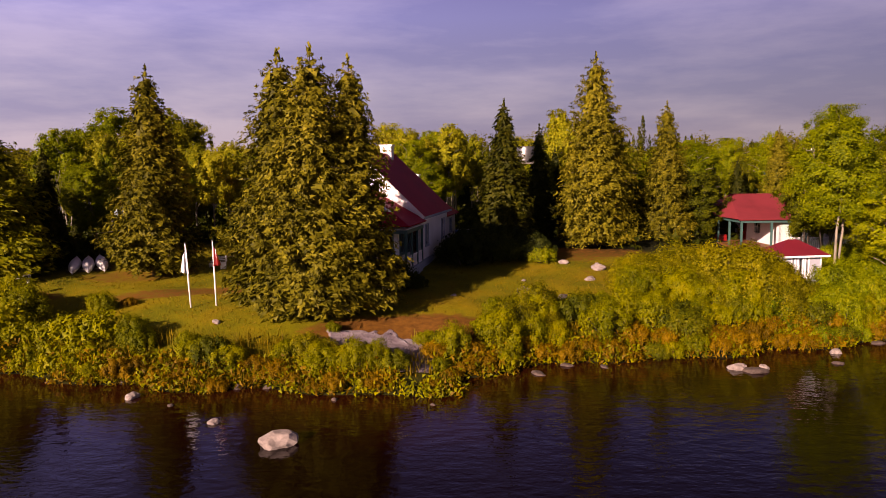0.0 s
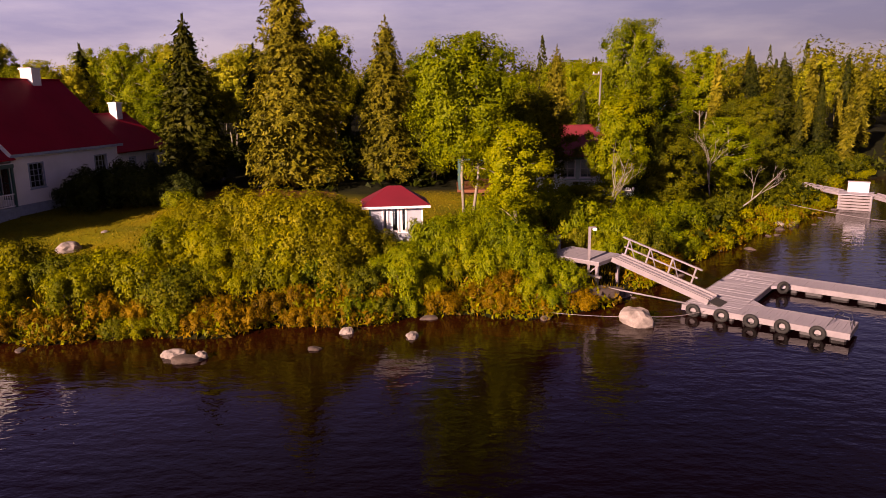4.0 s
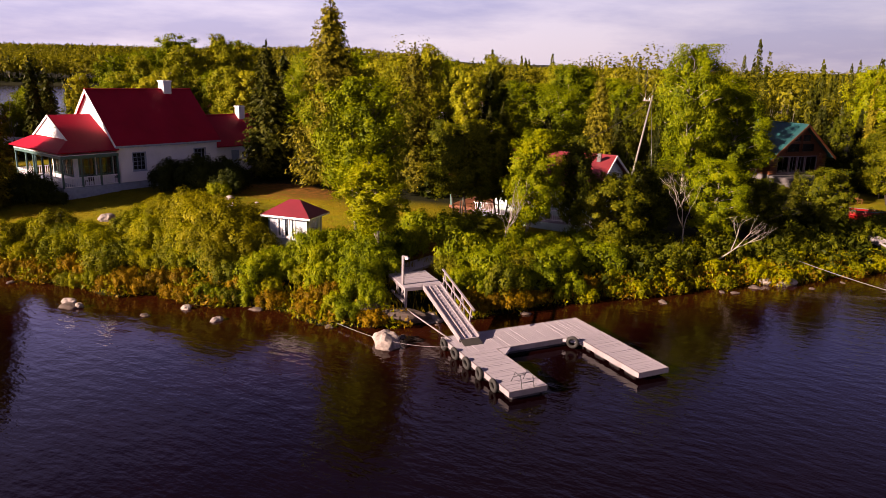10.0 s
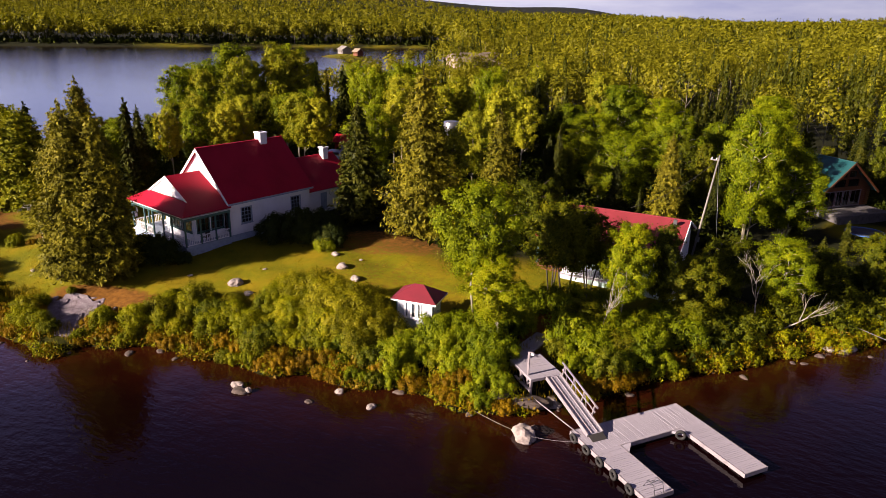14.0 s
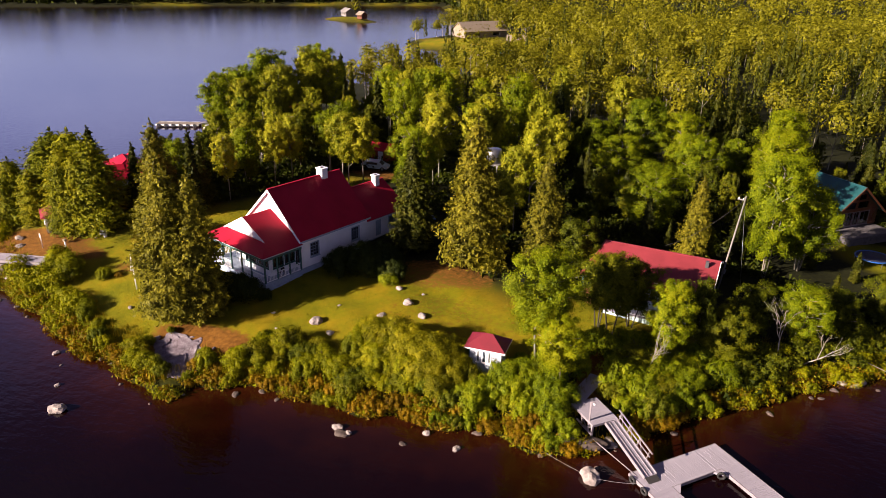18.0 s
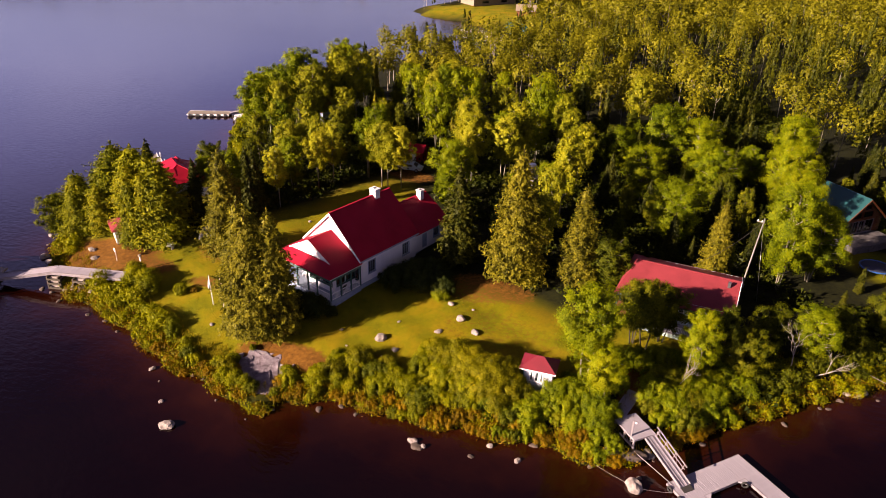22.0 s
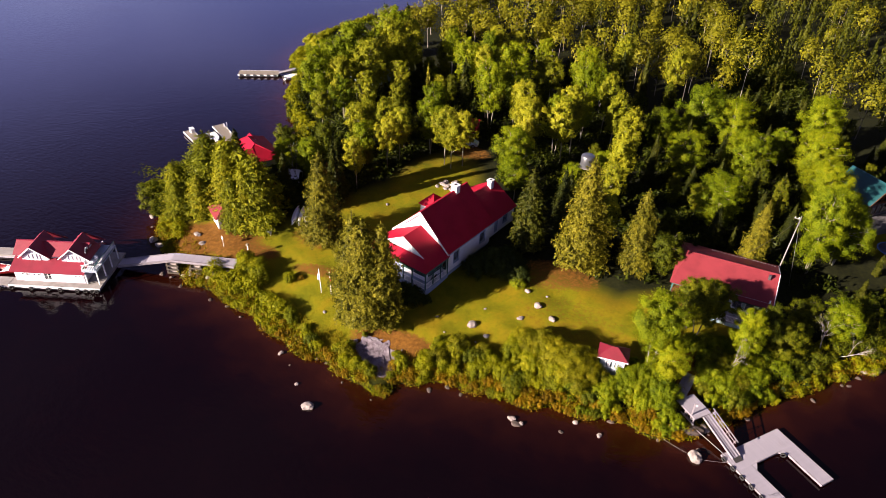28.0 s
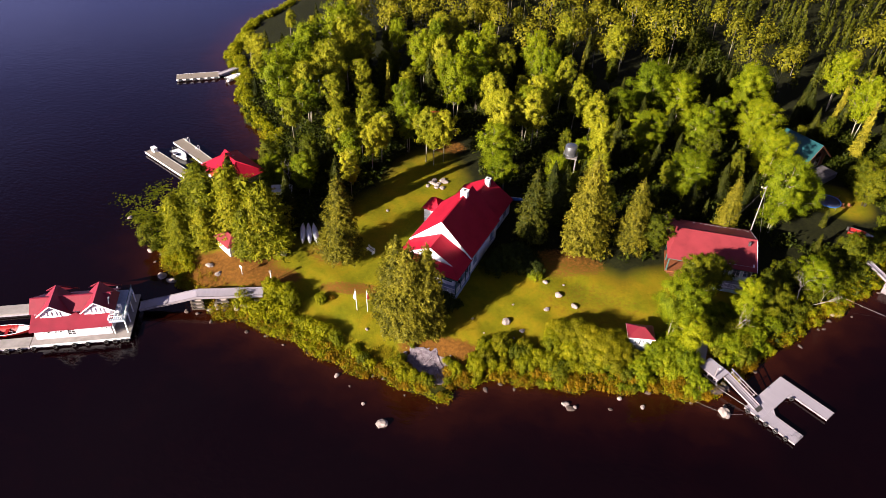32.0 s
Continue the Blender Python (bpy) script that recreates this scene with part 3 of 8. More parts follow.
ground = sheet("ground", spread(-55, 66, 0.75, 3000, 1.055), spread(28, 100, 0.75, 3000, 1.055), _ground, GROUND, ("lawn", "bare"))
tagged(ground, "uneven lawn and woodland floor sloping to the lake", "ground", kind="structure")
water = sheet("water", spread(-60, 75, 1.5, 3000, 1.25), spread(-10, 110, 1.5, 3000, 1.25), _water, WATER, ("depth",))
tagged(water, "dark brown rippled lake water", "water", kind="structure")


# ---- trees and shrubs: meshes built once, shared by their copies ----
def spruce_meshes(tag, seed, h, r, mat, boughs=700, sprays=30, card=0.15, skirt=0.05, rough=0.3, full=0.6):
    """Trunk and crown of a spruce: drooping boughs, each a clump of needle sprays round its own limb."""
    rng = np.random.default_rng(seed)
    limbs = [([(0, 0, -0.4), (0.05, 0.02, h * 0.5), (0, 0, h * 0.985)], [h * 0.017, h * 0.011, 0.02])]
    cs, ns, al, sz = [], [], [], []
    up = np.array([0, 0, 1.0])
    for i in range(boughs):
        u = (i + rng.random()) / boughs
        f = skirt + (0.975 - skirt) * (1 - (1 - u) ** (1 / 1.55))
        a = i * 2.39996 + rng.normal() * 0.25
        d = np.array([math.cos(a), math.sin(a), 0])
        side = np.array([-d[1], d[0], 0])
        z0 = h * f
        reach = r * (1 - f) ** full * (0.70 + 0.30 * min(1, f / 0.16))
        lump = noise.noise(Vector((d[0] * 1.1, d[1] * 1.1, z0 * 0.30 + seed * 3.7)))
        ln = max(0.22, reach * rng.uniform(0.70, 1.06) * (1 + rough * 1.5 * lump))
        if rng.random() < 0.06:
            ln *= 1.16
        k = max(6, int(sprays * (0.30 + 0.70 * min(1.0, ln / r))))
        t = rng.uniform(0.10, 1.0, k) ** 0.55
        droop = rng.uniform(0.12, 0.34)
        zc = z0 - droop * ln * t + 0.20 * ln * t * t
        wide = (0.10 + 0.16 * ln) * (1.12 - t)
        p = d[None] * (ln * t)[:, None] + side[None] * (rng.normal(size=k) * wide)[:, None]
        p[:, 2] = zc - np.abs(rng.normal(size=k)) * (0.07 + 0.05 * ln)
        cs.append(p)
        ns.append(d[None] * 0.8 + up[None] * 0.55 + rng.normal(size=(k, 3)) * 0.45)
        al.append(d[None] * 0.8 + side[None] * rng.normal(size=(k, 1)) * 0.6 - up[None] * 0.22)
        sz.append(np.full(k, card * (0.72 + 0.42 * (1 - f))))
        if i % 9 == 0 and ln > 0.8:
            limbs.append(([(0, 0, z0), tuple(d * ln * 0.5 + up * (z0 - droop * ln * 0.4)), tuple(d * ln * 0.9 + up * (z0 - droop * ln * 0.7))], [0.035, 0.022, 0.008]))
    # needles close to the trunk, which close the heart of the crown
    k = int(boughs * 3.2)
    f = skirt + (0.93 - skirt) * (1 - (1 - rng.random(k)) ** 0.62)
    a = rng.uniform(0, 6.283, k)
    q = r * (1 - f) ** full * rng.uniform(0.10, 0.60, k) * (0.70 + 0.30 * np.minimum(1, f / 0.16))
    cs.append(np.stack([q * np.cos(a), q * np.sin(a), h * f - 0.1 * q], axis=1))
    ns.append(np.stack([np.cos(a), np.sin(a), np.full(k, 0.4)], axis=1) + rng.normal(size=(k, 3)) * 0.4)
    al.append(np.stack([np.cos(a), np.sin(a), np.full(k, -0.3)], axis=1))
    sz.append(np.full(k, card * 2.4))
    # leader
    for i in range(14):
        cs.append(np.array([[rng.normal() * 0.05, rng.normal() * 0.05, h * (0.955 + 0.0035 * i)]]))
        ns.append(rng.normal(size=(1, 3)) * [1, 1, 0.2])
        al.append(np.array([[0, 0, 1.0]]))
        sz.append(np.array([0.18]))
    crown = mesh_of_cards("crown", cards(np.concatenate(cs), np.concatenate(ns), np.concatenate(sz), rng, 2.3, np.concatenate(al)), mat)
    return tubes("trunk", limbs, BARK, 5), crown


def broadleaf_meshes(tag, seed, h, r, low, mat, bark, clusters=42, per=52, card=0.30, stems=1, lean=0.0, crad=0.205):
    """low: the height at which the crown begins, as a share of h."""
    rng = np.random.default_rng(seed)
    limbs = []
    tops = []
    for s in range(stems):
        a = 6.283 * s / max(1, stems) + rng.uniform(0, 1)
        sx, sy = (0.9 * math.cos(a), 0.9 * math.sin(a)) if stems > 1 else (0, 0)
        bx, by = lean * h * 0.25 + sx, sy
        path = [(sx * 0.2, sy * 0.2, -0.4), (sx * 0.5 + bx * 0.3 + rng.normal() * 0.12, by * 0.4 + rng.normal() * 0.12, h * 0.33), (bx * 0.8 + rng.normal() * 0.2, by * 0.8 + rng.normal() * 0.2, h * 0.62), (bx, by, h * 0.90)]
        r0 = h * 0.0085 / (1 + 0.25 * (stems - 1)) + 0.03
        limbs.append((path, [r0, r0 * 0.78, r0 * 0.45, 0.02]))
        tops.append(path)
    cen = []
    for i in range(clusters):
        f = (i + 0.5) / clusters
        z = h * (low + (1 - low) * (f ** 0.9)) * 0.985
        u = (z / h - low) / (1 - low)
        prof = math.sqrt(max(0.02, 1 - (2 * u - 0.85) ** 2 / 1.35)) if u > 0.42 else 0.52 + 1.12 * u
        a = i * 2.399 + rng.uniform(-0.5, 0.5)
        rr = r * min(1.0, prof) * rng.uniform(0.30, 1.05) ** 0.8
        base = tops[i % stems]
        t = min(1.0, z / (h * 0.9))
        bx, by = base[-1][0] * t, base[-1][1] * t
        cen.append((bx + rr * math.cos(a), by + rr * math.sin(a), z - 0.1 * rr))
        if i % 2 == 0:
            zj = z - rr * rng.uniform(0.55, 0.95)
            zj = max(h * low * 0.7, zj)
            tj = min(1.0, zj / (h * 0.9))
            limbs.append(([(base[-1][0] * tj, base[-1][1] * tj, zj), (bx + rr * 0.5 * math.cos(a), by + rr * 0.5 * math.sin(a), (z + zj) / 2 + 0.15), cen[-1]], [0.028 + h * 0.0030, 0.02 + h * 0.0016, 0.012]))
    trunk = tubes("trunk", limbs, bark, 5)
    cen = np.array(cen)
    cr = r * crad * rng.uniform(0.6, 1.35, clusters)
    which = np.repeat(np.arange(clusters), per)
    dirs = rng.normal(size=(len(which), 3))
    dirs /= np.linalg.norm(dirs, axis=1, keepdims=True)
    rad = cr[which] * np.minimum(1.3, 0.30 + 0.50 * np.abs(rng.normal(size=len(which))))
    shape = rng.uniform(0.6, 1.3, (clusters, 3))
    pos = cen[which] + dirs * rad[:, None] * shape[which]
    pos[:, 2] = np.where(pos[:, 2] > h, h - 0.6 * (pos[:, 2] - h), pos[:, 2])
    mid = np.array([0, 0, h * (low + (1 - low) * 0.42)])
    nrm = dirs * 0.45 + 0.9 * (pos - mid) / np.array([r, r, h * (1 - low) * 0.55]) + np.array([0, 0, 0.12]) + rng.normal(size=dirs.shape) * 0.45
    # leaves deep inside, which close the heart of the crown
    k = clusters * 26
    inner = cen[rng.integers(0, clusters, k)] * np.array([0.52, 0.52, 1.0]) + rng.normal(size=(k, 3)) * r * 0.10
    inner[:, 2] = h * low + (np.clip(inner[:, 2], h * low, h * 0.96) - h * low) * 0.92
    heart = cards(inner, rng.normal(size=(k, 3)), card * 2.2, rng, 1.3)
    crown = mesh_of_cards("crown", np.concatenate([cards(pos, nrm, card, rng, 1.3), heart]), mat)
    return trunk, crown


def shrub_meshes(seed, h, r, mat, clusters=16, per=58, card=0.17, upright=0.35):
    rng = np.random.default_rng(seed)
    stems, cen = [], []
    for i in range(clusters):
        a = i * 2.399 + rng.uniform(-0.4, 0.4)
        rr = r * math.sqrt((i + 0.5) / clusters) * rng.uniform(0.8, 1.1)
        z = h * (0.95 - 0.55 * (rr / r) ** 2) * rng.uniform(0.75, 1.05)
        cen.append((rr * math.cos(a), rr * math.sin(a), z))
        stems.append(([(rr * 0.25 * math.cos(a), rr * 0.25 * math.sin(a), -0.2), (rr * 0.7 * math.cos(a), rr * 0.7 * math.sin(a), z * 0.55), (rr * math.cos(a), rr * math.sin(a), z * 0.95)], [0.03, 0.02, 0.008]))
    cen = np.array(cen)
    which = np.repeat(np.arange(clusters), per)
    dirs = rng.normal(size=(len(which), 3))
    dirs /= np.linalg.norm(dirs, axis=1, keepdims=True)
    cr = r * 0.29 * rng.uniform(0.7, 1.3, clusters)
    pos = cen[which] + dirs * (cr[which] * rng.uniform(0.2, 1.0, len(which)) ** 0.5)[:, None]
    low = rng.random(len(which)) < 0.35
    pos[low, 2] *= rng.uniform(0.15, 0.8, low.sum())
    pos[:, 2] = np.maximum(pos[:, 2], 0.05)
    nrm = dirs * 0.9 + 0.55 * (pos - np.array([0, 0, h * 0.3])) / r + np.array([0, 0, 0.25]) + rng.normal(size=dirs.shape) * 0.30
    along = rng.normal(size=dirs.shape) * 0.6 + np.array([0, 0, upright * 2])
    k = clusters * 12
    inner = cen[rng.integers(0, clusters, k)] * np.array([0.6, 0.6, 0.62]) + rng.normal(size=(k, 3)) * r * 0.10
    inner[:, 2] = np.maximum(inner[:, 2], 0.08)
    heart = cards(inner, rng.normal(size=(k, 3)), card * 3.0, rng, 1.3)
    return tubes("stems", stems, BARK, 4), mesh_of_cards("foliage", np.concatenate([cards(pos, nrm, card, rng, 1.7, along), heart]), mat)


def plant(name, meshes, x, y, scale, rz, label, category, group="", names=("trunk", "crown"), sz=1.0, z=None, lean=(0, 0)):
    root = thing(name, pose(x, y, gz(x, y) if z is None else z, lean[0], lean[1], rz) @ Matrix.Diagonal((scale, scale, scale * sz, 1)), label, category, group)
    for nm, me in zip(names, meshes):
        part(nm, me, None, root)
    return root


SPRUCE = [spruce_meshes("a", 11, 15, 3.4, LEAF_SPRUCE, 820, 42, 0.135, 0.05, 0.42, 0.54), spruce_meshes("b", 12, 15, 3.1, LEAF_SPRUCE, 780, 42, 0.135, 0.06, 0.44, 0.56), spruce_meshes("c", 13, 15, 3.6, LEAF_SPRUCE, 860, 42, 0.135, 0.05, 0.44, 0.50)]
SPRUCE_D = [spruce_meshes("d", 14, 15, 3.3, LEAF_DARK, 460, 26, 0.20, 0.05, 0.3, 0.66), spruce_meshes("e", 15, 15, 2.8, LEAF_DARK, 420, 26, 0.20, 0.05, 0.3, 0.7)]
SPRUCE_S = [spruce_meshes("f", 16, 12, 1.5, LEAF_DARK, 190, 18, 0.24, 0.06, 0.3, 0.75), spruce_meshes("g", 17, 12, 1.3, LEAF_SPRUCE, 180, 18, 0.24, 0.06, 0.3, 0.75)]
SPRUCE_W = [spruce_meshes("w", 18, 13, 4.7, LEAF_PINE, 560, 34, 0.19, 0.04, 0.42, 0.50), spruce_meshes("x", 19, 13, 4.1, LEAF_PINE, 520, 34, 0.19, 0.04, 0.45, 0.52)]
BIRCH = [broadleaf_meshes("a", 21, 12, 3.2, 0.24, LEAF_BIRCH, BARK_BIRCH, 102, 403, 0.115, 2), broadleaf_meshes("b", 22, 12, 2.8, 0.30, LEAF_BIRCH, BARK_BIRCH, 92, 403, 0.115, 1, 0.3), broadleaf_meshes("c", 23, 12, 3.3, 0.22, LEAF_BIRCH, BARK_BIRCH, 102, 403, 0.115, 3)]
BIRCH_HI = [broadleaf_meshes("h", 24, 12, 3.2, 0.42, LEAF_YOUNG, BARK_BIRCH, 92, 403, 0.11, 2), broadleaf_meshes("i", 25, 12, 2.9, 0.36, LEAF_YOUNG, BARK_BIRCH, 86, 403, 0.11, 1, 0.3)]
ALDER = [broadleaf_meshes("a", 31, 9, 3.0, 0.14, LEAF_MAPLE, BARK, 92, 288, 0.115, 2), broadleaf_meshes("b", 32, 9, 2.6, 0.16, LEAF_MAPLE, BARK, 86, 288, 0.115, 3)]
ALDER_HI = [broadleaf_meshes("c", 33, 9, 3.0, 0.36, LEAF_MAPLE, BARK, 83, 288, 0.115, 2), broadleaf_meshes("d", 34, 9, 2.7, 0.33, LEAF_MAPLE, BARK, 76, 288, 0.115, 3)]
ASPEN = [broadleaf_meshes("a", 41, 14, 3.5, 0.42, LEAF_ASPEN, BARK_BIRCH, 64, 150, 0.18), broadleaf_meshes("b", 42, 14, 3.1, 0.38, LEAF_ASPEN, BARK_BIRCH, 60, 150, 0.18, 1, 0.25), broadleaf_meshes("c", 43, 14, 3.8, 0.34, LEAF_BIRCH, BARK_BIRCH, 64, 150, 0.18, 2), broadleaf_meshes("d", 44, 13, 3.3, 0.26, LEAF_MAPLE, BARK, 64, 150, 0.18)]
SHRUB = [shrub_meshes(51, 1.5, 1.25, LEAF_SHRUB, 20, 252, 0.069), shrub_meshes(52, 1.9, 1.4, LEAF_SHRUB, 22, 252, 0.069), shrub_meshes(53, 1.2, 1.2, LEAF_OCHRE, 18, 241, 0.066, 0.6), shrub_meshes(54, 1.6, 1.3, LEAF_LILAC, 20, 252, 0.069), shrub_meshes(55, 1.3, 1.1, LEAF_SHRUB, 18, 241, 0.066, 0.8), shrub_meshes(59, 1.5, 1.2, LEAF_MAPLE, 18, 241, 0.069, 0.4)]
SHRUB_G = [shrub_meshes(60, 1.6, 1.3, LEAF_BIRCH, 20, 241, 0.069, 0.5), shrub_meshes(61, 1.4, 1.2, LEAF_BIRCH, 18, 241, 0.069, 0.7)]
SHRUB_DEEP = shrub_meshes(56, 2.0, 1.6, LEAF_DEEP, 24, 273, 0.083)
LILAC = [shrub_meshes(57, 2.9, 1.7, LEAF_LILAC, 40, 300, 0.072), shrub_meshes(58, 2.6, 1.6, LEAF_SHRUB, 38, 300, 0.072)]

# named conifers: x, y, height, mesh, girth
SP = "tall spruce with sunlit yellow-green boughs on the lawn"
SD = "dark green spruce with drooping boughs beside the house"
SW = "dark spruce of the cluster on the rocky headland"
for x, y, top, mesh, girth, rz, lab in (
        (-5.2, 39.9, 16.3, SPRUCE[1], 1.12, 20, SP), (-9.1, 39.8, 16.6, SPRUCE[0], 1.15, 140, SP), (-7.1, 38.7, 16.7, SPRUCE[2], 1.1, 255, SP),
        (-20.4, 49.5, 17.2, SPRUCE[1], 1.14, 80, SP), (13.1, 61.2, 19.6, SPRUCE[0], 1.05, 200, SP),
        (20.0, 63.7, 15.7, SPRUCE[1], 1.08, 10, SP), (5.3, 61.8, 15.9, SPRUCE_D[0], 1.15, 70, SD),
        (34.0, 72.0, 13.9, SPRUCE[1], 0.9, 120, "pale spruce standing at the edge of the wood"),
        (-46.4, 48.6, 9.3, SPRUCE_W[0], 1.4, 0, SW), (-45.0, 54.0, 12.2, SPRUCE_W[1], 1.5, 50, SW),
        (-42.3, 51.0, 12.0, SPRUCE_W[0], 1.6, 100, SW), (-39.1, 52.4, 13.2, SPRUCE_W[0], 1.5, 150, SW), (-41.2, 47.6, 8.8, SPRUCE_W[1], 1.2, 10, SW),
        (-37.6, 49.9, 11.8, SPRUCE_W[1], 1.3, 75, SW), (-44.4, 46.4, 7.6, SPRUCE_W[0], 1.2, 175, SW), (-33.0, 48.4, 12.0, SPRUCE_W[0], 1.1, 15, SW),
        (-36.0, 51.8, 12.6, SPRUCE_W[1], 1.5, 200, SW), (-32.2, 50.0, 13.4, SPRUCE_W[0], 1.35, 250, SW),
        (-34.1, 46.9, 10.8, SPRUCE_W[1], 0.95, 300, SW), (-41.0, 56.5, 12.5, SPRUCE_D[1], 1.4, 33, SW), (-31.0, 55.0, 12.0, SPRUCE_D[1], 1.1, 12, SW),
        (-25.0, 60.0, 13.0, SPRUCE_D[1], 1.1, 90, SW), (9.0, 66.5, 14.0, SPRUCE_D[1], 1.1, 10, SD),
        (7.0, 71.6, 11.5, SPRUCE_D[0], 1.0, 10, SD), (11.4, 72.4, 12.0, SPRUCE_D[1], 1.2, 60, SD)):
    g0 = gz(x, y)
    s = (top - g0) / (13 if mesh in SPRUCE_W else 15)
    plant("spruce_tree", mesh, x, y, s * girth, rz, lab, "spruce", "spruces round the house", sz=1 / girth)

for x, y, top, mesh, s, rz, lab in (
        (26.1, 46.7, 13.0, BIRCH_HI[0], 0.98, 30, "green birch with white stems beside the small shed"),
        (28.8, 44.7, 8.6, BIRCH_HI[1], 0.8, 160, "green birch with white stems beside the small shed"),
        (35.2, 52.2, 10.1, BIRCH[1], 0.74, 60, "yellow-green birch with twisted white stems"),
        (45.4, 62.4, 8.0, BIRCH[2], 0.75, 10, "yellow-green birch with twisted white stems"),
        (44.4, 79.0, 12.6, BIRCH[2], 1.05, 10, "tall bright green poplar above the undergrowth"),
        (41.4, 89.6, 13.0, BIRCH[0], 1.05, 70, "tall bright green poplar beside the log cabin"),
        (39.7, 98.8, 13.8, BIRCH[2], 1.05, 200, "tall bright green poplar beside the log cabin"),
        (45.8, 91.0, 8.2, BIRCH[1], 0.7, 130, "bright green poplar before the log cabin"),
        (39.4, 113.5, 14.0, BIRCH[0], 1.15, 20, "tall bright green poplar in the wood"),
        (27.7, 79.0, 12.4, BIRCH[2], 1.05, 250, "tall bright green poplar behind the cottage"),
        (29.8, 95.2, 12.6, BIRCH[0], 1.05, 300, "tall bright green poplar in the wood"),
        (20.9, 90.9, 12.4, BIRCH[2], 1.0, 110, "tall bright green poplar in the wood"),
        (26.2, 106.4, 13.2, BIRCH[2], 1.1, 330, "tall bright green poplar in the wood"),
        (20.5, 106.0, 14.8, BIRCH[0], 1.25, 15, "tall bright green poplar in the wood"),
        (14.6, 97.5, 12.6, BIRCH[1], 1.0, 15, "tall bright green poplar in the wood"),
        (34.6, 103.6, 11.0, BIRCH[1], 0.8, 220, "tall bright green poplar in the wood"),
        (41.2, 75.0, 16.2, BIRCH[2], 0.95, 100, "tall bright green poplar above the undergrowth"),
        (31.2, 57.4, 9.0, ALDER_HI[1], 0.9, 190, "dark green maple with a dense round crown"),
        (28.6, 55.6, 9.8, ALDER_HI[1], 0.88, 70, "dark green maple with a dense round crown"),
        (30.0, 55.0, 10.2, ALDER_HI[0], 0.95, 10, "dark green maple with a dense round crown"),
        (33.0, 50.4, 4.6, ALDER[1], 0.6, 80, "dark green alder in the shoreline thicket"),
        (39.7, 56.8, 7.2, ALDER[0], 0.8, 120, "dark green alder in the shoreline thicket"),
        (41.4, 61.0, 7.6, ALDER[1], 0.8, 200, "dark green alder in the shoreline thicket"),
        (48.0, 66.6, 6.4, ALDER[0], 0.65, 300, "dark green alder in the shoreline thicket"),
        (57.4, 91.6, 9.0, ALDER[0], 0.85, 60, "dark green maple beside the log cabin"),
        (58.0, 88.4, 9.6, ALDER[1], 0.95, 160, "dark green maple beside the log cabin"),
        (52.5, 71.5, 7.0, ALDER[0], 0.7, 40, "dark green alder in the shoreline thicket"),
        (23.4, 64.6, 9.5, ALDER[1], 0.9, 20, "dark green alder beside the spruces"),
        (-48.6, 46.4, 6.0, ALDER[0], 0.95, 40, "round green bush tree on the rocky headland"),
        (-39.0, 66.4, 9.6, ALDER[1], 0.85, 30, "dark green alder behind the west boathouse"),
        (-37.2, 63.2, 8.6, BIRCH[0], 0.7, 90, "green birch beside the west boathouse"),
        (-30.8, 62.4, 10.8, BIRCH[1], 0.8, 200, "birch with two leaning white stems"),
        (6.9, 74.2, 10.8, BIRCH[1], 0.75, 50, "bright green birch behind the house"),
        (10.8, 79.4, 11.5, BIRCH[0], 0.8, 12, "bright green birch behind the house"),
        (-3.6, 77.4, 13.0, BIRCH[2], 0.9, 75, "bright green birch behind the house"),
        (-1.0, 72.6, 10.5, BIRCH[1], 0.8, 155, "bright green birch behind the house")):
    g0 = gz(x, y)
    h0 = 9 if mesh in ALDER or mesh in ALDER_HI else 12
    plant("broadleaf_tree", mesh, x, y, s, rz, lab, "tree", "broadleaf trees near the shore", sz=(top - g0) / h0 / s)

# ---- the wood behind: single trees near, joined woods farther off ----
CLEAR = [(-2, 50, 22, 21), (-14, 66, 7, 20), (32, 62, 10, 7.5), (20, 52, 16, 9), (-28, 46, 12, 8), (-45, 62, 6, 7), (51, 94, 6, 6), (58, 84, 8, 7), (-77, 236, 27, 31), (-46, 102, 5, 5), (-12, 86, 5, 4), (9, 83, 3, 3), (38, 68, 4, 6), (-1, 68, 9, 9), (43, 64, 11, 9), (-13, 74, 9, 14), (47, 84, 8, 12), (-37, 47, 9, 6), (57, 80, 10, 11)]


def is_clear(x, y, slack=0.0):
    return any(((x - cx) / (rx + slack)) ** 2 + ((y - cy) / (ry + slack)) ** 2 < 1 for cx, cy, rx, ry in CLEAR)


rng = np.random.default_rng(77)
near_pts, far_pts = [], []
for gy in np.arange(52, 122, 5.7):
    for gx in np.arange(-82, 90, 5.7):
        near_pts.append((gx + rng.uniform(-2.5, 2.5), gy + rng.uniform(-2.5, 2.5)))
for gy in np.arange(52, 322, 5.4):
    for gx in np.arange(-130, 270, 5.4):
        x, y = gx + rng.uniform(-2.6, 2.6), gy + rng.uniform(-2.6, 2.6)
        if not (y < 122 and -82 < x < 90) and x < 70 + 0.6 * y:
            far_pts.append((x, y))
near_pts, far_pts = np.array(near_pts), np.array(far_pts)
dn, df = inland(near_pts[:, 0], near_pts[:, 1]), inland(far_pts[:, 0], far_pts[:, 1])
near_pts = [tuple(p) for p, d in zip(near_pts, dn) if d > 2.5 and not is_clear(*p)]
far_pts = [tuple(p) for p, d in zip(far_pts, df) if d > 2.5 and not is_clear(*p) and not (p[0] < -50 and p[1] < 150)]

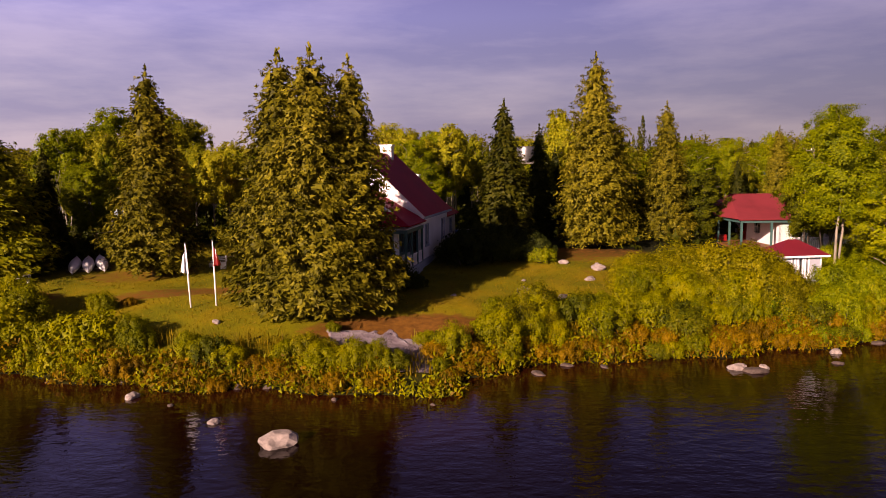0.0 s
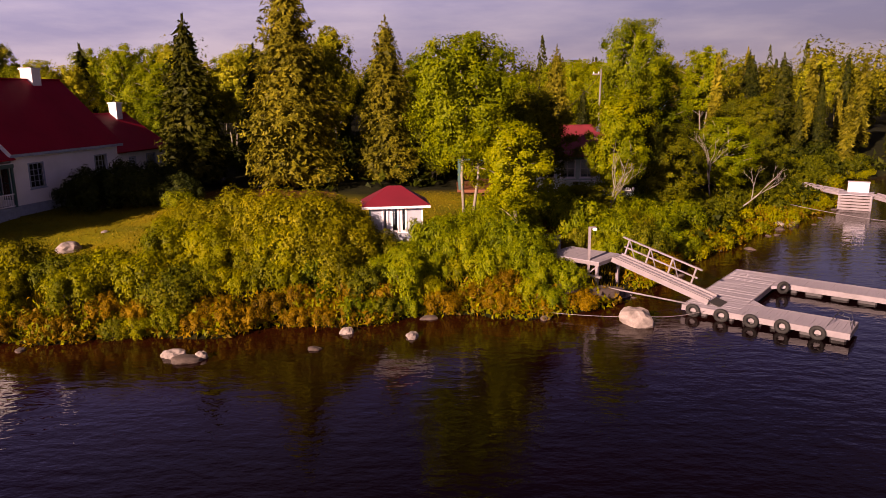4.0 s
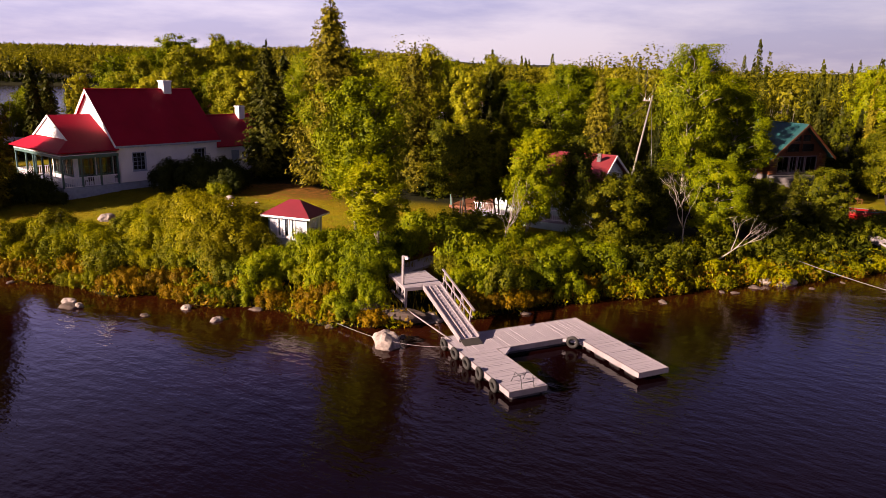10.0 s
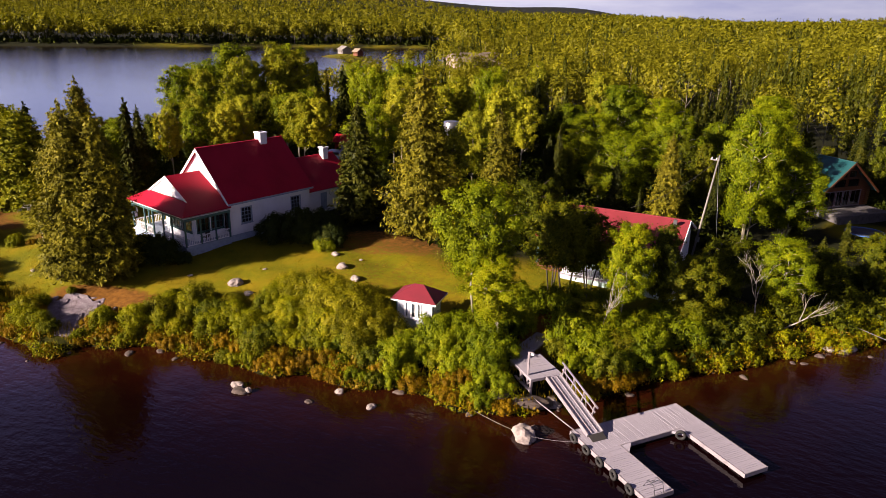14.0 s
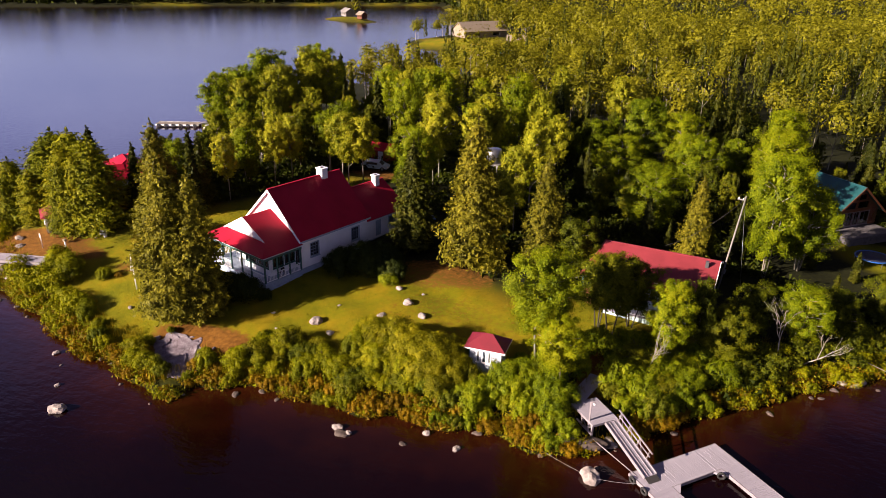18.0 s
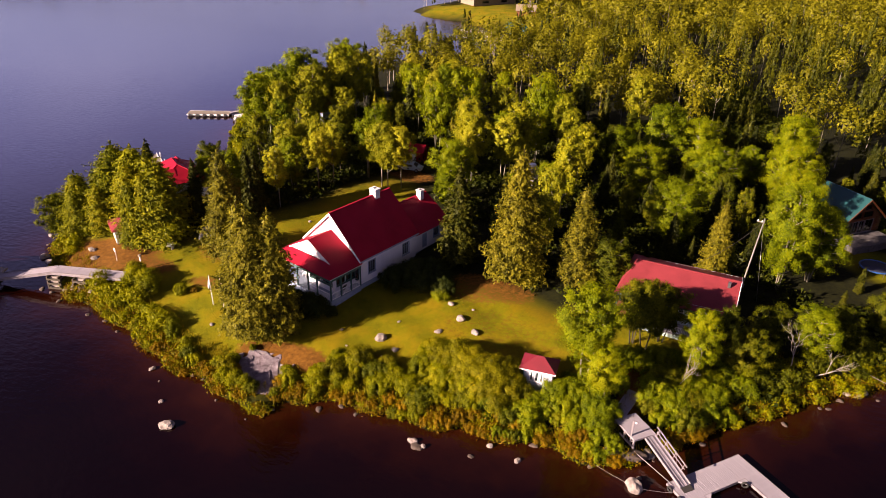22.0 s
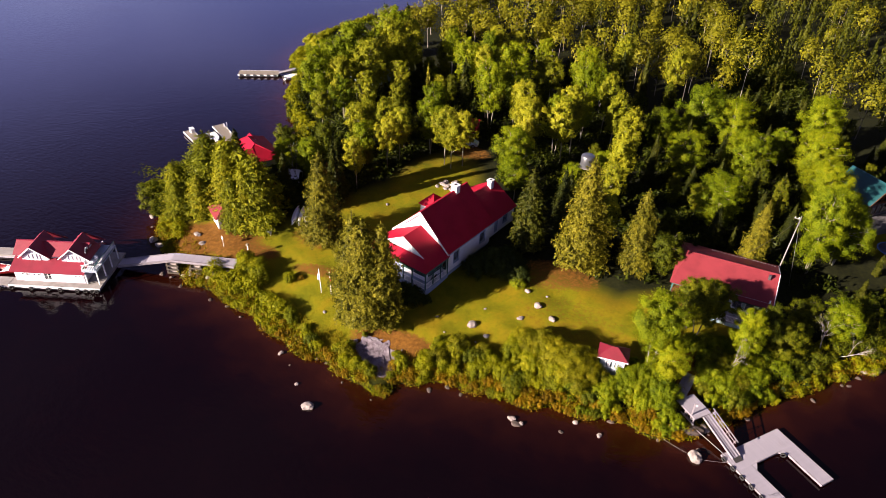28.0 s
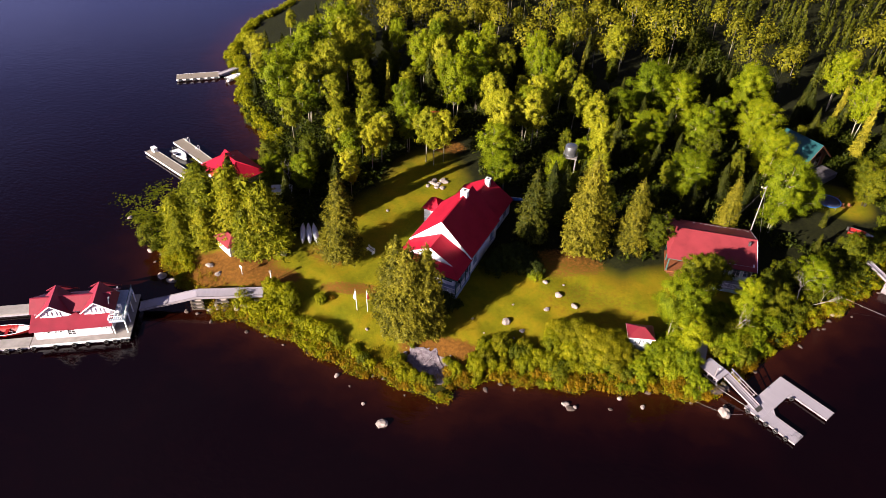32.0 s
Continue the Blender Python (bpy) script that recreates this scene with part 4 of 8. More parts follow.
for x, y in near_pts:
    if x < -66 or (x < -28 and y < 66):
        continue
    n = noise.noise(Vector((x * 0.045, y * 0.045, 3.0)))
    low_west = (x < -28 and y < 82) or x < -50
    con = 0.68 if (x > 36 and y > 90) else (0.5 if (x < 8 and y > 112) else (0.34 if n > 0.05 else 0.10))
    if abs(x - (36.5 - 0.0021 * (y - 80) ** 2)) < 4.6 and y > 70:
        con, small = 1.0, True
    else:
        small = False
    if low_west:
        # dark-needled low spruces stand in for the shaded understorey here
        if rng.random() < 0.6:
            mesh, top, kind, lab = SPRUCE_D[int(rng.integers(2))], rng.uniform(3.5, 6.5), "conifer_tree", "low dark spruce added for the shaded understorey near the west shore"
        else:
            mesh, top, kind, lab = ASPEN[int(rng.integers(2))], rng.uniform(6.0, 9.0), "wood_tree", "pale-stemmed aspen near the west shore"
    elif rng.random() < con:
        mesh = SPRUCE_S[0 if rng.random() < 0.6 else 1] if rng.random() < 0.75 else SPRUCE_D[int(rng.integers(2))]
        top, kind, lab = (rng.uniform(4, 7.5) if small else rng.uniform(7.5, 13.0)), "conifer_tree", "slender dark spruce in the wood"
    elif rng.random() < 0.42:
        mesh, top, kind, lab = ASPEN[3], rng.uniform(5.5, 10), "wood_tree", "dark green broadleaf tree in the wood"
    else:
        mesh, top, kind, lab = ASPEN[int(rng.integers(3))], rng.uniform(9.0, 13.8) + (2.0 if x < -34 else 0), "wood_tree", "yellow-green aspen with a pale bare stem in the wood"
    # low dark trees added so the gaps in the wood read as deep shade
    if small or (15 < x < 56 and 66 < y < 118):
        mesh, top, kind, lab = SPRUCE_D[int(rng.integers(2))] if rng.random() < 0.65 else ASPEN[3], rng.uniform(4.5, 8), "wood_tree", "low dark tree added to stand for the shade inside the wood"
    h0 = {id(SPRUCE_S[0]): 12, id(SPRUCE_S[1]): 12, id(SPRUCE_D[0]): 15, id(SPRUCE_D[1]): 15, id(ASPEN[3]): 13}.get(id(mesh), 14)
    s = top / h0
    g = rng.uniform(0.74, 1.10) * (1.05 if mesh in SPRUCE_S else 1.0) * (1.25 if low_west else 1.0)
    plant(kind, mesh, x, y, s * g, rng.uniform(0, 360), lab, "tree", "trees of the wood", sz=1 / g)


def far_wood(pts, seed, count, card, hlo, hhi, conifer, bare=False):
    """Crowns of many leaf sprays, joined, for woods that cannot be counted: broadleaf and conifer apart."""
    r2 = np.random.default_rng(seed)
    leafy, spiky, stems = [], [], []
    pts = np.array(pts)
    zz = ground_z(pts[:, 0], pts[:, 1])
    for (x, y), z in zip(pts, zz):
        nz = noise.noise(Vector((x * 0.028, y * 0.028, 7.0)))
        gap = abs(x - (36.5 - 0.0021 * (y - 80) ** 2)) < 5.5 and y < 230
        con = gap or r2.random() < conifer(x, y) + nz * 0.9
        h = r2.uniform(hlo, hhi) * (0.75 + 0.4 * r2.random()) * (1 + 0.35 * noise.noise(Vector((x * 0.06, y * 0.06, 2.0)))) * (0.5 if gap else 1.0) * (0.62 if x < -28 and 160 < y < 226 else 1.0)
        if con:
            k = int(count * 0.5)
            u = r2.uniform(0.06, 1, k) ** 0.75
            rad = h * 0.15 * (1 - u) ** 0.8 * np.sqrt(r2.uniform(0.25, 1.1, k)) + 0.03
            a = r2.uniform(0, 6.283, k)
            c = np.stack([x + rad * np.cos(a), y + rad * np.sin(a), z + u * h], axis=1)
            nr = np.stack([np.cos(a), np.sin(a), np.full(k, 0.35)], axis=1) + r2.normal(size=(k, 3)) * 0.3
            al = np.stack([np.cos(a) * 0.5, np.sin(a) * 0.5, np.full(k, 0.7)], axis=1) + r2.normal(size=(k, 3)) * 0.2
            spiky.append(cards(c, nr, card * 0.72, r2, 2.0, al))
        else:
            k = count
            d3 = r2.normal(size=(k, 3))
            d3 /= np.linalg.norm(d3, axis=1, keepdims=True)
            d3[:, 2] = np.where(d3[:, 2] < -0.55, -d3[:, 2], d3[:, 2])
            rw, rz = h * r2.uniform(0.21, 0.32) * (1.3 if card > 0.6 else 1.0), h * r2.uniform(0.30, 0.40)
            lump = np.ones(k)
            for q in range(4):
                lump += 0.15 * np.sin(d3 @ (r2.normal(size=3) * 3.4) + r2.uniform(0, 6.28))
            lump = np.clip(lump, 0.7, 1.18)
            c = np.array([x, y, z + h - rz]) + d3 * np.array([rw, rw, rz]) * (lump * r2.uniform(0.30, 1.10, k) ** 0.6)[:, None]
            nr = d3 + np.array([0, 0, 0.12]) + r2.normal(size=(k, 3)) * (0.30 if card < 0.7 else 0.14)
            leafy.append(cards(c, nr, card, r2, 1.2, np.array([[0, 0, 0.3]]) + r2.normal(size=(k, 3)) * 0.7))
            if card < 0.7 or bare:
                base, top = np.array([x, y, z]), np.array([x + r2.normal() * 0.4, y + r2.normal() * 0.4, z + h * 0.9])
                for q in range(4):
                    t = 0.0 if q == 0 else r2.uniform(0.3, 0.75)
                    p0 = base + (top - base) * t
                    p1 = top if q == 0 else p0 + np.array([r2.normal() * rw * 0.6, r2.normal() * rw * 0.6, h * 0.2])
                    w = np.array([0.08, 0.03, 0]) * (1.0 if q == 0 else 0.5)
                    stems.append(np.stack([p0 - w, p0 + w, p1]))
    return leafy, spiky, stems


def share(x, y):
    """Part of conifers in the woods by place."""
    if y > 320:
        return 0.32
    if y > 215:
        return 0.10
    if x > 36.5 - 0.0021 * (y - 80) ** 2:
        return 0.72
    return 0.34 if y > 150 else 0.28


leafy, spiky, pale = [], [], []
mid_pts = [p for p in far_pts if p[1] < 215]
back_pts = [p for p in far_pts if p[1] >= 215]
far_list = []
shore_list = []
for gy in np.arange(320, 1500, 9.0):
    step = 8 + max(0.0, gy - 560) * 0.013
    for gx in np.arange(-1900, 450, step):
        if -gy * 2.0 < gx < gy * 0.28:
            (shore_list if gy < 600 else far_list).append((gx + rng.uniform(-8, 8), gy + rng.uniform(-9, 9)))
shore_list = np.array(shore_list)
shore_list = shore_list[inland(shore_list[:, 0], shore_list[:, 1]) > 4]
far_list = np.array(far_list)
far_list = far_list[inland(far_list[:, 0], far_list[:, 1]) > 4]
wleft = np.array([(x + rng.uniform(-3, 3), y + rng.uniform(-3, 3)) for x in np.arange(-900, -240, 11.0) for y in np.arange(40, 320, 11.0)])
wleft = wleft[inland(wleft[:, 0], wleft[:, 1]) > 3]
for pts, seed, count, card, hlo, hhi in ((mid_pts, 5, 460, 0.44, 8.5, 14), (back_pts, 15, 230, 0.62, 8, 13), (shore_list, 16, 42, 1.1, 8, 13), (far_list, 6, 20, 2.2, 8, 14), (wleft, 8, 46, 1.1, 9, 14)):
    a_, b_, c_ = far_wood(pts, seed, count, card, hlo, hhi, share)
    leafy += a_
    spiky += b_
    pale += c_
# the edge of the wood along the far shore, dense, with dark cards for the shade at its foot
rim = np.array([(rng.uniform(-760, -95), rng.uniform(60, 520)) for _ in range(30000)])
rd = inland(rim[:, 0], rim[:, 1])
keep = (rd > 7) & (rd < 44) & (rim[:, 1] > np.where(rim[:, 0] > -240, 330, 60))
rim, rd = rim[keep], rd[keep]
rim_in = rim[np.hypot(rim[:, 0] + 178, rim[:, 1] - 320) > 40]
a_, b_, c_ = far_wood(rim_in[:1500], 26, 84, 1.25, 11, 15, share, True)
leafy += a_
spiky += b_
pale += c_
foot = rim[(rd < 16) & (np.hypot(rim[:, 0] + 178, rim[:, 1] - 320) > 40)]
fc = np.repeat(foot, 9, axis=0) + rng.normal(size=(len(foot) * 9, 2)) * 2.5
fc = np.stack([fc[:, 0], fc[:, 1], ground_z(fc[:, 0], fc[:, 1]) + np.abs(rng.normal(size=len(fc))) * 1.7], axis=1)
shade_foot = part("far_wood_edge", mesh_of_cards("far_wood_edge", cards(fc, rng.normal(size=fc.shape) * [1, 1, 0.3], 1.5, rng, 1.6), LEAF_UNDER_SHADE), None)
tagged(shade_foot, "dark growth standing in for the shade at the foot of the far woods", "undergrowth", kind="stuff")
woods = part("far_broadleaf_woods", mesh_of_cards("far_broadleaf_woods", np.concatenate(leafy), LEAF_FAR), None)
tagged(woods, "sunlit yellow-green aspen woods reaching to the horizon", "woods", kind="stuff")
spikes = part("far_spruce_woods", mesh_of_cards("far_spruce_woods", np.concatenate(spiky), LEAF_FAR_CON), None)
tagged(spikes, "dark pointed spruces standing among the far woods", "woods", kind="stuff")

stems_far = part("far_aspen_stems", mesh_of_cards("far_aspen_stems", np.concatenate(pale), BARK_BIRCH), None)
tagged(stems_far, "thin pale stems and limbs of the far aspens", "stems", kind="stuff")

# understorey along the edge of the wood and on its floor, its green darkened for tree shade
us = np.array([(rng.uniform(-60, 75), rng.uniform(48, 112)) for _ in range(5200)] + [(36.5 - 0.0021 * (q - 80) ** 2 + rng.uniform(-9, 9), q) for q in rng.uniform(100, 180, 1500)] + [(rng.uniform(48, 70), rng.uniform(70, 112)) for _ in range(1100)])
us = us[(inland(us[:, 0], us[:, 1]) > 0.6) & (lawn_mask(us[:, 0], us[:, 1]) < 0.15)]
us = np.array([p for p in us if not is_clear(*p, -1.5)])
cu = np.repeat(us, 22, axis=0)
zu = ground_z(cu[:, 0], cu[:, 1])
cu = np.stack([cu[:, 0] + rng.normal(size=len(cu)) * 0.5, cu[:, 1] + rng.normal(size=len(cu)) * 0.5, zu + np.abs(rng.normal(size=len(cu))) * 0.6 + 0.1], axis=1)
under = part("undergrowth", mesh_of_cards("undergrowth", cards(cu, rng.normal(size=cu.shape) + [0, 0, 0.8], 0.34, rng, 1.6), LEAF_UNDER_SHADE), None)
tagged(under, "low undergrowth on the woodland floor, tree shade put into its dark green", "undergrowth", kind="stuff")

# ---- shrubs on the bank ----
def bank_points():
    line = np.array(SHORE_EAST[6:] + SHORE_FRONT + SHORE_WEST[:15], float)
    pts = []
    for (xa, ya), (xb, yb) in zip(line, line[1:]):
        ln = math.hypot(xb - xa, yb - ya)
        for i in range(max(1, int(ln / 0.8))):
            t = (i + rng.random()) / max(1, int(ln / 0.8))
            for row in range(5):
                off = 0.25 + row * 1.15 + rng.uniform(-0.4, 0.4)
                nx, ny = (yb - ya) / ln, -(xb - xa) / ln
                pts.append((xa + (xb - xa) * t + nx * off, ya + (yb - ya) * t + ny * off, row))
    return pts


SLAB = (-3.6, 34.7)
GAP = [(-3.6, 35.3, 2.3), (-6.0, 35.2, 1.0), (-2.3, 34.0, 1.6), (-1.3, 32.8, 1.2), (-5.3, 35.4, 1.3), (31.9, 43.6, 2.5), (33.6, 41.8, 1.6), (30.6, 46.6, 1.7), (30.4, 49.0, 1.6), (22.2, 45.0, 2.3), (-29.0, 39.8, 1.8), (-33.5, 38.4, 2.3), (-38.0, 40.5, 3.5), (57.0, 72.0, 2.0), (-36, 46, 5.0), (-44, 63, 6)]
taken = []
far_shrubs = []
for x, y, row in bank_points():
    d = float(inland(np.array([x]), np.array([y]))[0])
    if d < -0.1 or d > 7:
        continue
    width = 4.8 if 2 < x < 40 else (2.6 if -16 < x < 2 else 3.4)
    if x > 40:
        width = 4.5
    if x < -42:
        width = 2.5
    if d > width or any((x - gx) ** 2 + (y - gy) ** 2 < r * r for gx, gy, r in GAP):
        continue
    if any((x - a) ** 2 + (y - b) ** 2 < 0.78 ** 2 for a, b in taken[-140:]):
        continue
    taken.append((x, y))
    edge = d < 1.5
    if edge and rng.random() < (0.85 if x < 10 else 0.6) and x < 40:
        mesh, lab = SHRUB[2], "ochre-tinged sweet gale shrub at the water's edge"
    elif x > 17 and rng.random() < 0.75:
        mesh, lab = SHRUB_G[int(rng.integers(2))], "vivid green leafy shrub on the lake bank"
    else:
        mesh, lab = SHRUB[int(rng.choice([0, 1, 3, 4, 5]))], "yellow-green leafy shrub on the lake bank"
    s = rng.uniform(0.72, 1.22) * (0.66 if edge else 1.0) * (0.75 if x < 2 else 1.0)
    if -17 < x < 40:
        plant("bank_shrub", mesh, x, y, s, rng.uniform(0, 360), lab, "shrub", "shrubs along the bank", names=("woody_base", "foliage"), sz=rng.uniform(0.85, 1.2))
    else:
        far_shrubs.append((mesh[1], x, y, s * (1.2 if x < 0 else 0.9), rng.uniform(0, 6.28)))

def joined(items):
    out = []
    for me, x, y, s, a in items:
        v = np.empty(len(me.vertices) * 3, np.float32)
        me.vertices.foreach_get("co", v)
        v = v.reshape(-1, 3, 3)[::6]
        mid = v.mean(axis=1, keepdims=True)
        v = (mid + (v - mid) * 1.9).reshape(-1, 3) * s
        c, sn = math.cos(a), math.sin(a)
        out.append(np.stack([x + c * v[:, 0] - sn * v[:, 1], y + sn * v[:, 0] + c * v[:, 1], gz(x, y) + v[:, 2]], axis=1))
    return np.concatenate(out)


thicket = part("bank_thicket", mesh_of_cards("bank_thicket", joined([q for q in far_shrubs if q[1] < 30]), LEAF_SHRUB), None)
tagged(thicket, "yellow-green thicket along the west lake bank", "thicket", kind="stuff")
east = [q for q in far_shrubs if q[1] >= 30]
thicket = part("alder_thicket", mesh_of_cards("alder_thicket", joined([q for q in east if q[3] >= 0.72]), LEAF_MAPLE), None)
tagged(thicket, "dark green alder thicket along the east lake bank", "thicket", kind="stuff")
thicket = part("bank_growth", mesh_of_cards("bank_growth", joined([q for q in east if q[3] < 0.72]), LEAF_SHRUB), None)
tagged(thicket, "low yellow-green growth along the east shoreline", "thicket", kind="stuff")

# the tall hedge mass beside the small shed
for i in range(26):
    a, q = rng.uniform(0, 6.28), math.sqrt(rng.random())
    x, y = 15.4 + 5.0 * q * math.cos(a), 42.4 + 2.5 * q * math.sin(a) + 0.12 * 5 * q * math.cos(a)
    plant("hedge_shrub", LILAC[i % 2], x, y, rng.uniform(0.85, 1.08), rng.uniform(0, 360), "tall dense olive-green hedge shrub on the bank", "shrub", "tall hedge on the bank", names=("woody_base", "foliage"))
for x, y, s in ((17.6, 41.8, 1.3), (18.6, 42.3, 1.3), (16.2, 42.6, 1.25), (19.8, 40.6, 0.8), (14.4, 43.2, 1.2)):
    plant("hedge_shrub", LILAC[0], x, y, s, x * 90, "tall dense olive-green hedge shrub on the bank", "shrub", "tall hedge on the bank", names=("woody_base", "foliage"))
# shrubs against the house, most in LEAF_DEEP, which carries the wall's shade
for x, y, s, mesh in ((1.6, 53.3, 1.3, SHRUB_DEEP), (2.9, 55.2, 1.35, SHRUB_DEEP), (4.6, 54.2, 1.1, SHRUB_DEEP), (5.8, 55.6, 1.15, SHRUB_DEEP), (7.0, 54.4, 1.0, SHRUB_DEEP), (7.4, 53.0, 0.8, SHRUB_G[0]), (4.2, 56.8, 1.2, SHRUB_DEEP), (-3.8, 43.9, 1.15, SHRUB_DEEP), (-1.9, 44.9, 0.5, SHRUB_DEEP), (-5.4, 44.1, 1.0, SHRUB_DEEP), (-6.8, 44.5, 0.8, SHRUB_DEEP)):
    plant("house_shrub", mesh, x, y, s, s * 700, "rounded green shrub against the shaded house wall", "shrub", "shrubs against the house", names=("woody_base", "foliage"))
for x, y in ((-26.5, 40.2), (-25.2, 40.6), (-27.5, 41.0), (-24.0, 39.6)):
    plant("bank_shrub", SHRUB[1], x, y, 1.05, x * 50, "yellow-green leafy shrub on the lake bank", "shrub", "shrubs along the bank", names=("woody_base", "foliage"))

# low shrubs on the rim of the bare rock
for i, (x, y, s) in enumerate(((-5.6, 33.4, 0.62), (-4.7, 32.7, 0.58), (-6.7, 34.5, 0.66), (-0.5, 34.3, 0.62), (-1.0, 35.8, 0.5), (-5.9, 36.6, 0.42), (-3.7, 32.3, 0.5), (-6.0, 32.9, 0.6), (-0.3, 33.0, 0.5))):
    plant("bank_shrub", SHRUB[(2, 0, 4)[i % 3]], x, y, s, x * 97, "low olive-green shrub on the rim of the bare rock", "shrub", "shrubs along the bank", names=("woody_base", "foliage"))
# green bushes between the shed and the landing, and before the cottage
for i, (x, y, s) in enumerate(((24.4, 43.8, 1.15), (25.5, 44.8, 1.2), (26.6, 43.8, 1.1), (27.6, 44.9, 1.2), (28.5, 43.6, 1.1), (24.9, 46.2, 0.9), (26.6, 46.2, 1.1), (28.4, 46.5, 1.2), (29.0, 48.4, 1.0), (28.2, 51.0, 1.2), (29.8, 52.2, 1.25), (31.6, 52.9, 1.35), (33.2, 53.4, 1.3), (32.4, 50.6, 1.4), (32.6, 48.6, 1.4), (34.6, 51.0, 1.5), (27.0, 51.8, 0.9))):
    plant("green_bush", SHRUB_G[i % 2], x, y, s, x * 71 + y * 13, "vivid green bush between the shed and the landing" if y < 49 else "vivid green bush before the cottage", "shrub", "bushes round the landing", names=("woody_base", "foliage"), sz=1.15)

# low growth hanging over the waterline
ep = np.array([(rng.uniform(-50, 66), rng.uniform(29, 84)) for _ in range(150000)])
ed = inland(ep[:, 0], ep[:, 1])
ep = ep[(ed > -0.15) & (ed < 1.3)]
ep = ep[(np.hypot(ep[:, 0] + 1.0, ep[:, 1] - 32.0) > 1.5) & (np.hypot(ep[:, 0] - 32.8, ep[:, 1] - 42.6) > 1.6)]
ce = np.repeat(ep, 11, axis=0) + rng.normal(size=(len(ep) * 11, 2)) * 0.22
ce = np.stack([ce[:, 0], ce[:, 1], np.maximum(0, ground_z(ce[:, 0], ce[:, 1])) + np.abs(rng.normal(size=len(ce))) * 0.28 + 0.03], axis=1)
ne = rng.normal(size=ce.shape) + [0, -0.6, 0.5]
half = rng.random(len(ep)) < 0.5
pick = np.repeat(half, 11)
for sel, mat, nm, lab in ((pick, LEAF_OCHRE, "waterline_sedge", "ochre sedge and low growth at the waterline"), (~pick, LEAF_SHRUB, "waterline_greenery", "yellow-green low growth at the waterline")):
    eo = part(nm, mesh_of_cards(nm, cards(ce[sel], ne[sel], 0.12, rng, 2.0, rng.normal(size=(sel.sum(), 3)) * 0.6 + [0, 0, 0.8]), mat), None)
    tagged(eo, lab, "growth", kind="stuff")

# tall grass and reeds on the bank, and tufts in the lawn
gp = np.array([(rng.uniform(-46, 60), rng.uniform(29, 70)) for _ in range(60000)])
dg = inland(gp[:, 0], gp[:, 1])
gp = gp[(dg > 0.1) & (dg < np.where((gp[:, 0] > 2) & (gp[:, 0] < 45), 6.0, 3.8))]
gp = gp[np.hypot(gp[:, 0] - SLAB[0], gp[:, 1] - SLAB[1]) > 2.5][:3000]
kk = 5
cg = np.repeat(gp, kk, axis=0) + rng.normal(size=(len(gp) * kk, 2)) * 0.14
zg = ground_z(cg[:, 0], cg[:, 1])
hg = rng.uniform(0.25, 0.6, len(cg))
cg = np.stack([cg[:, 0], cg[:, 1], zg + hg * 0.4], axis=1)
tall_grass = part("tall_grass", mesh_of_cards("tall_grass", cards(cg, rng.normal(size=cg.shape) * [1, 1, 0.15], 0.055, rng, 11.0, np.array([[0, 0, 1.0]]) + rng.normal(size=cg.shape) * 0.22), GRASS_BLADES), None)
tagged(tall_grass, "tall yellow-green grass along the lake bank", "grass", kind="stuff")
lp = np.array([(rng.uniform(-34, 32), rng.uniform(34, 84)) for _ in range(60000)])
lp = lp[(lawn_mask(lp[:, 0], lp[:, 1]) > 0.5) & (inland(lp[:, 0], lp[:, 1]) > 2.0) & (bare_mask(lp[:, 0], lp[:, 1]) < 0.5)][:24000]
cl = np.stack([lp[:, 0], lp[:, 1], ground_z(lp[:, 0], lp[:, 1]) + 0.05], axis=1)
lawn_grass = part("lawn_grass", mesh_of_cards("lawn_grass", cards(cl, rng.normal(size=cl.shape) * [1, 1, 0.4] + [0, 0, 0.3], 0.055, rng, 1.8, np.array([[0, 0, 0.6]]) + rng.normal(size=cl.shape) * 0.6), GRASS_BLADES), None)
tagged(lawn_grass, "short tufts of olive-yellow lawn grass", "grass", kind="stuff")


# ---- rocks ----
def rock_mesh(seed, mat, flat=0.7):
    bm = bmesh.new()
    bmesh.ops.create_icosphere(bm, subdivisions=3, radius=1.0)
    off = Vector((seed * 3.1, seed * 1.7, 0))
    for v in bm.verts:
        n = noise.noise(v.co * 0.9 + off) * 0.42 + noise.noise(v.co * 2.3 + off) * 0.16 + noise.noise(v.co * 6 + off) * 0.04
        v.co *= 1 + n
        v.co.z *= flat
    me = bpy.data.meshes.new("rock")
    bm.to_mesh(me)
    bm.free()
    me.materials.append(mat)
    return me


ROCKS = [rock_mesh(1, ROCK), rock_mesh(2, ROCK, 0.55), rock_mesh(3, ROCK, 0.8), rock_mesh(4, ROCK_DARK, 0.5), rock_mesh(5, ROCK_DARK, 0.7)]


def stone(mesh, x, y, z, s, rz, label, category="rock", group="", name="rock", sx=1.0, sy=1.0):
    ob = part(name, mesh, None, None, "", pose(x, y, z, 0, 0, rz) @ Matrix.Diagonal((s * sx, s * sy, s, 1)))
    return tagged(ob, label, category, group)


stone(ROCKS[0], -6.2, 25.0, 0.1, 0.56, 20, "pale granite boulder standing out of the water", name="boulder", sx=1.3)
stone(ROCKS[2], 33.6, 38.1, 0.1, 0.76, 70, "pink-grey granite boulder beside the gangway", name="boulder")
stone(ROCKS[1], 14.5, 34.0, 0.05, 0.36, 10, "pale rounded rock in the shallows", "rock", "rocks in the water", sx=1.2)
stone(ROCKS[3], 15.3, 33.6, 0.0, 0.40, 30, "brown flat rock in the shallows", "rock", "rocks in the water", sx=1.6)
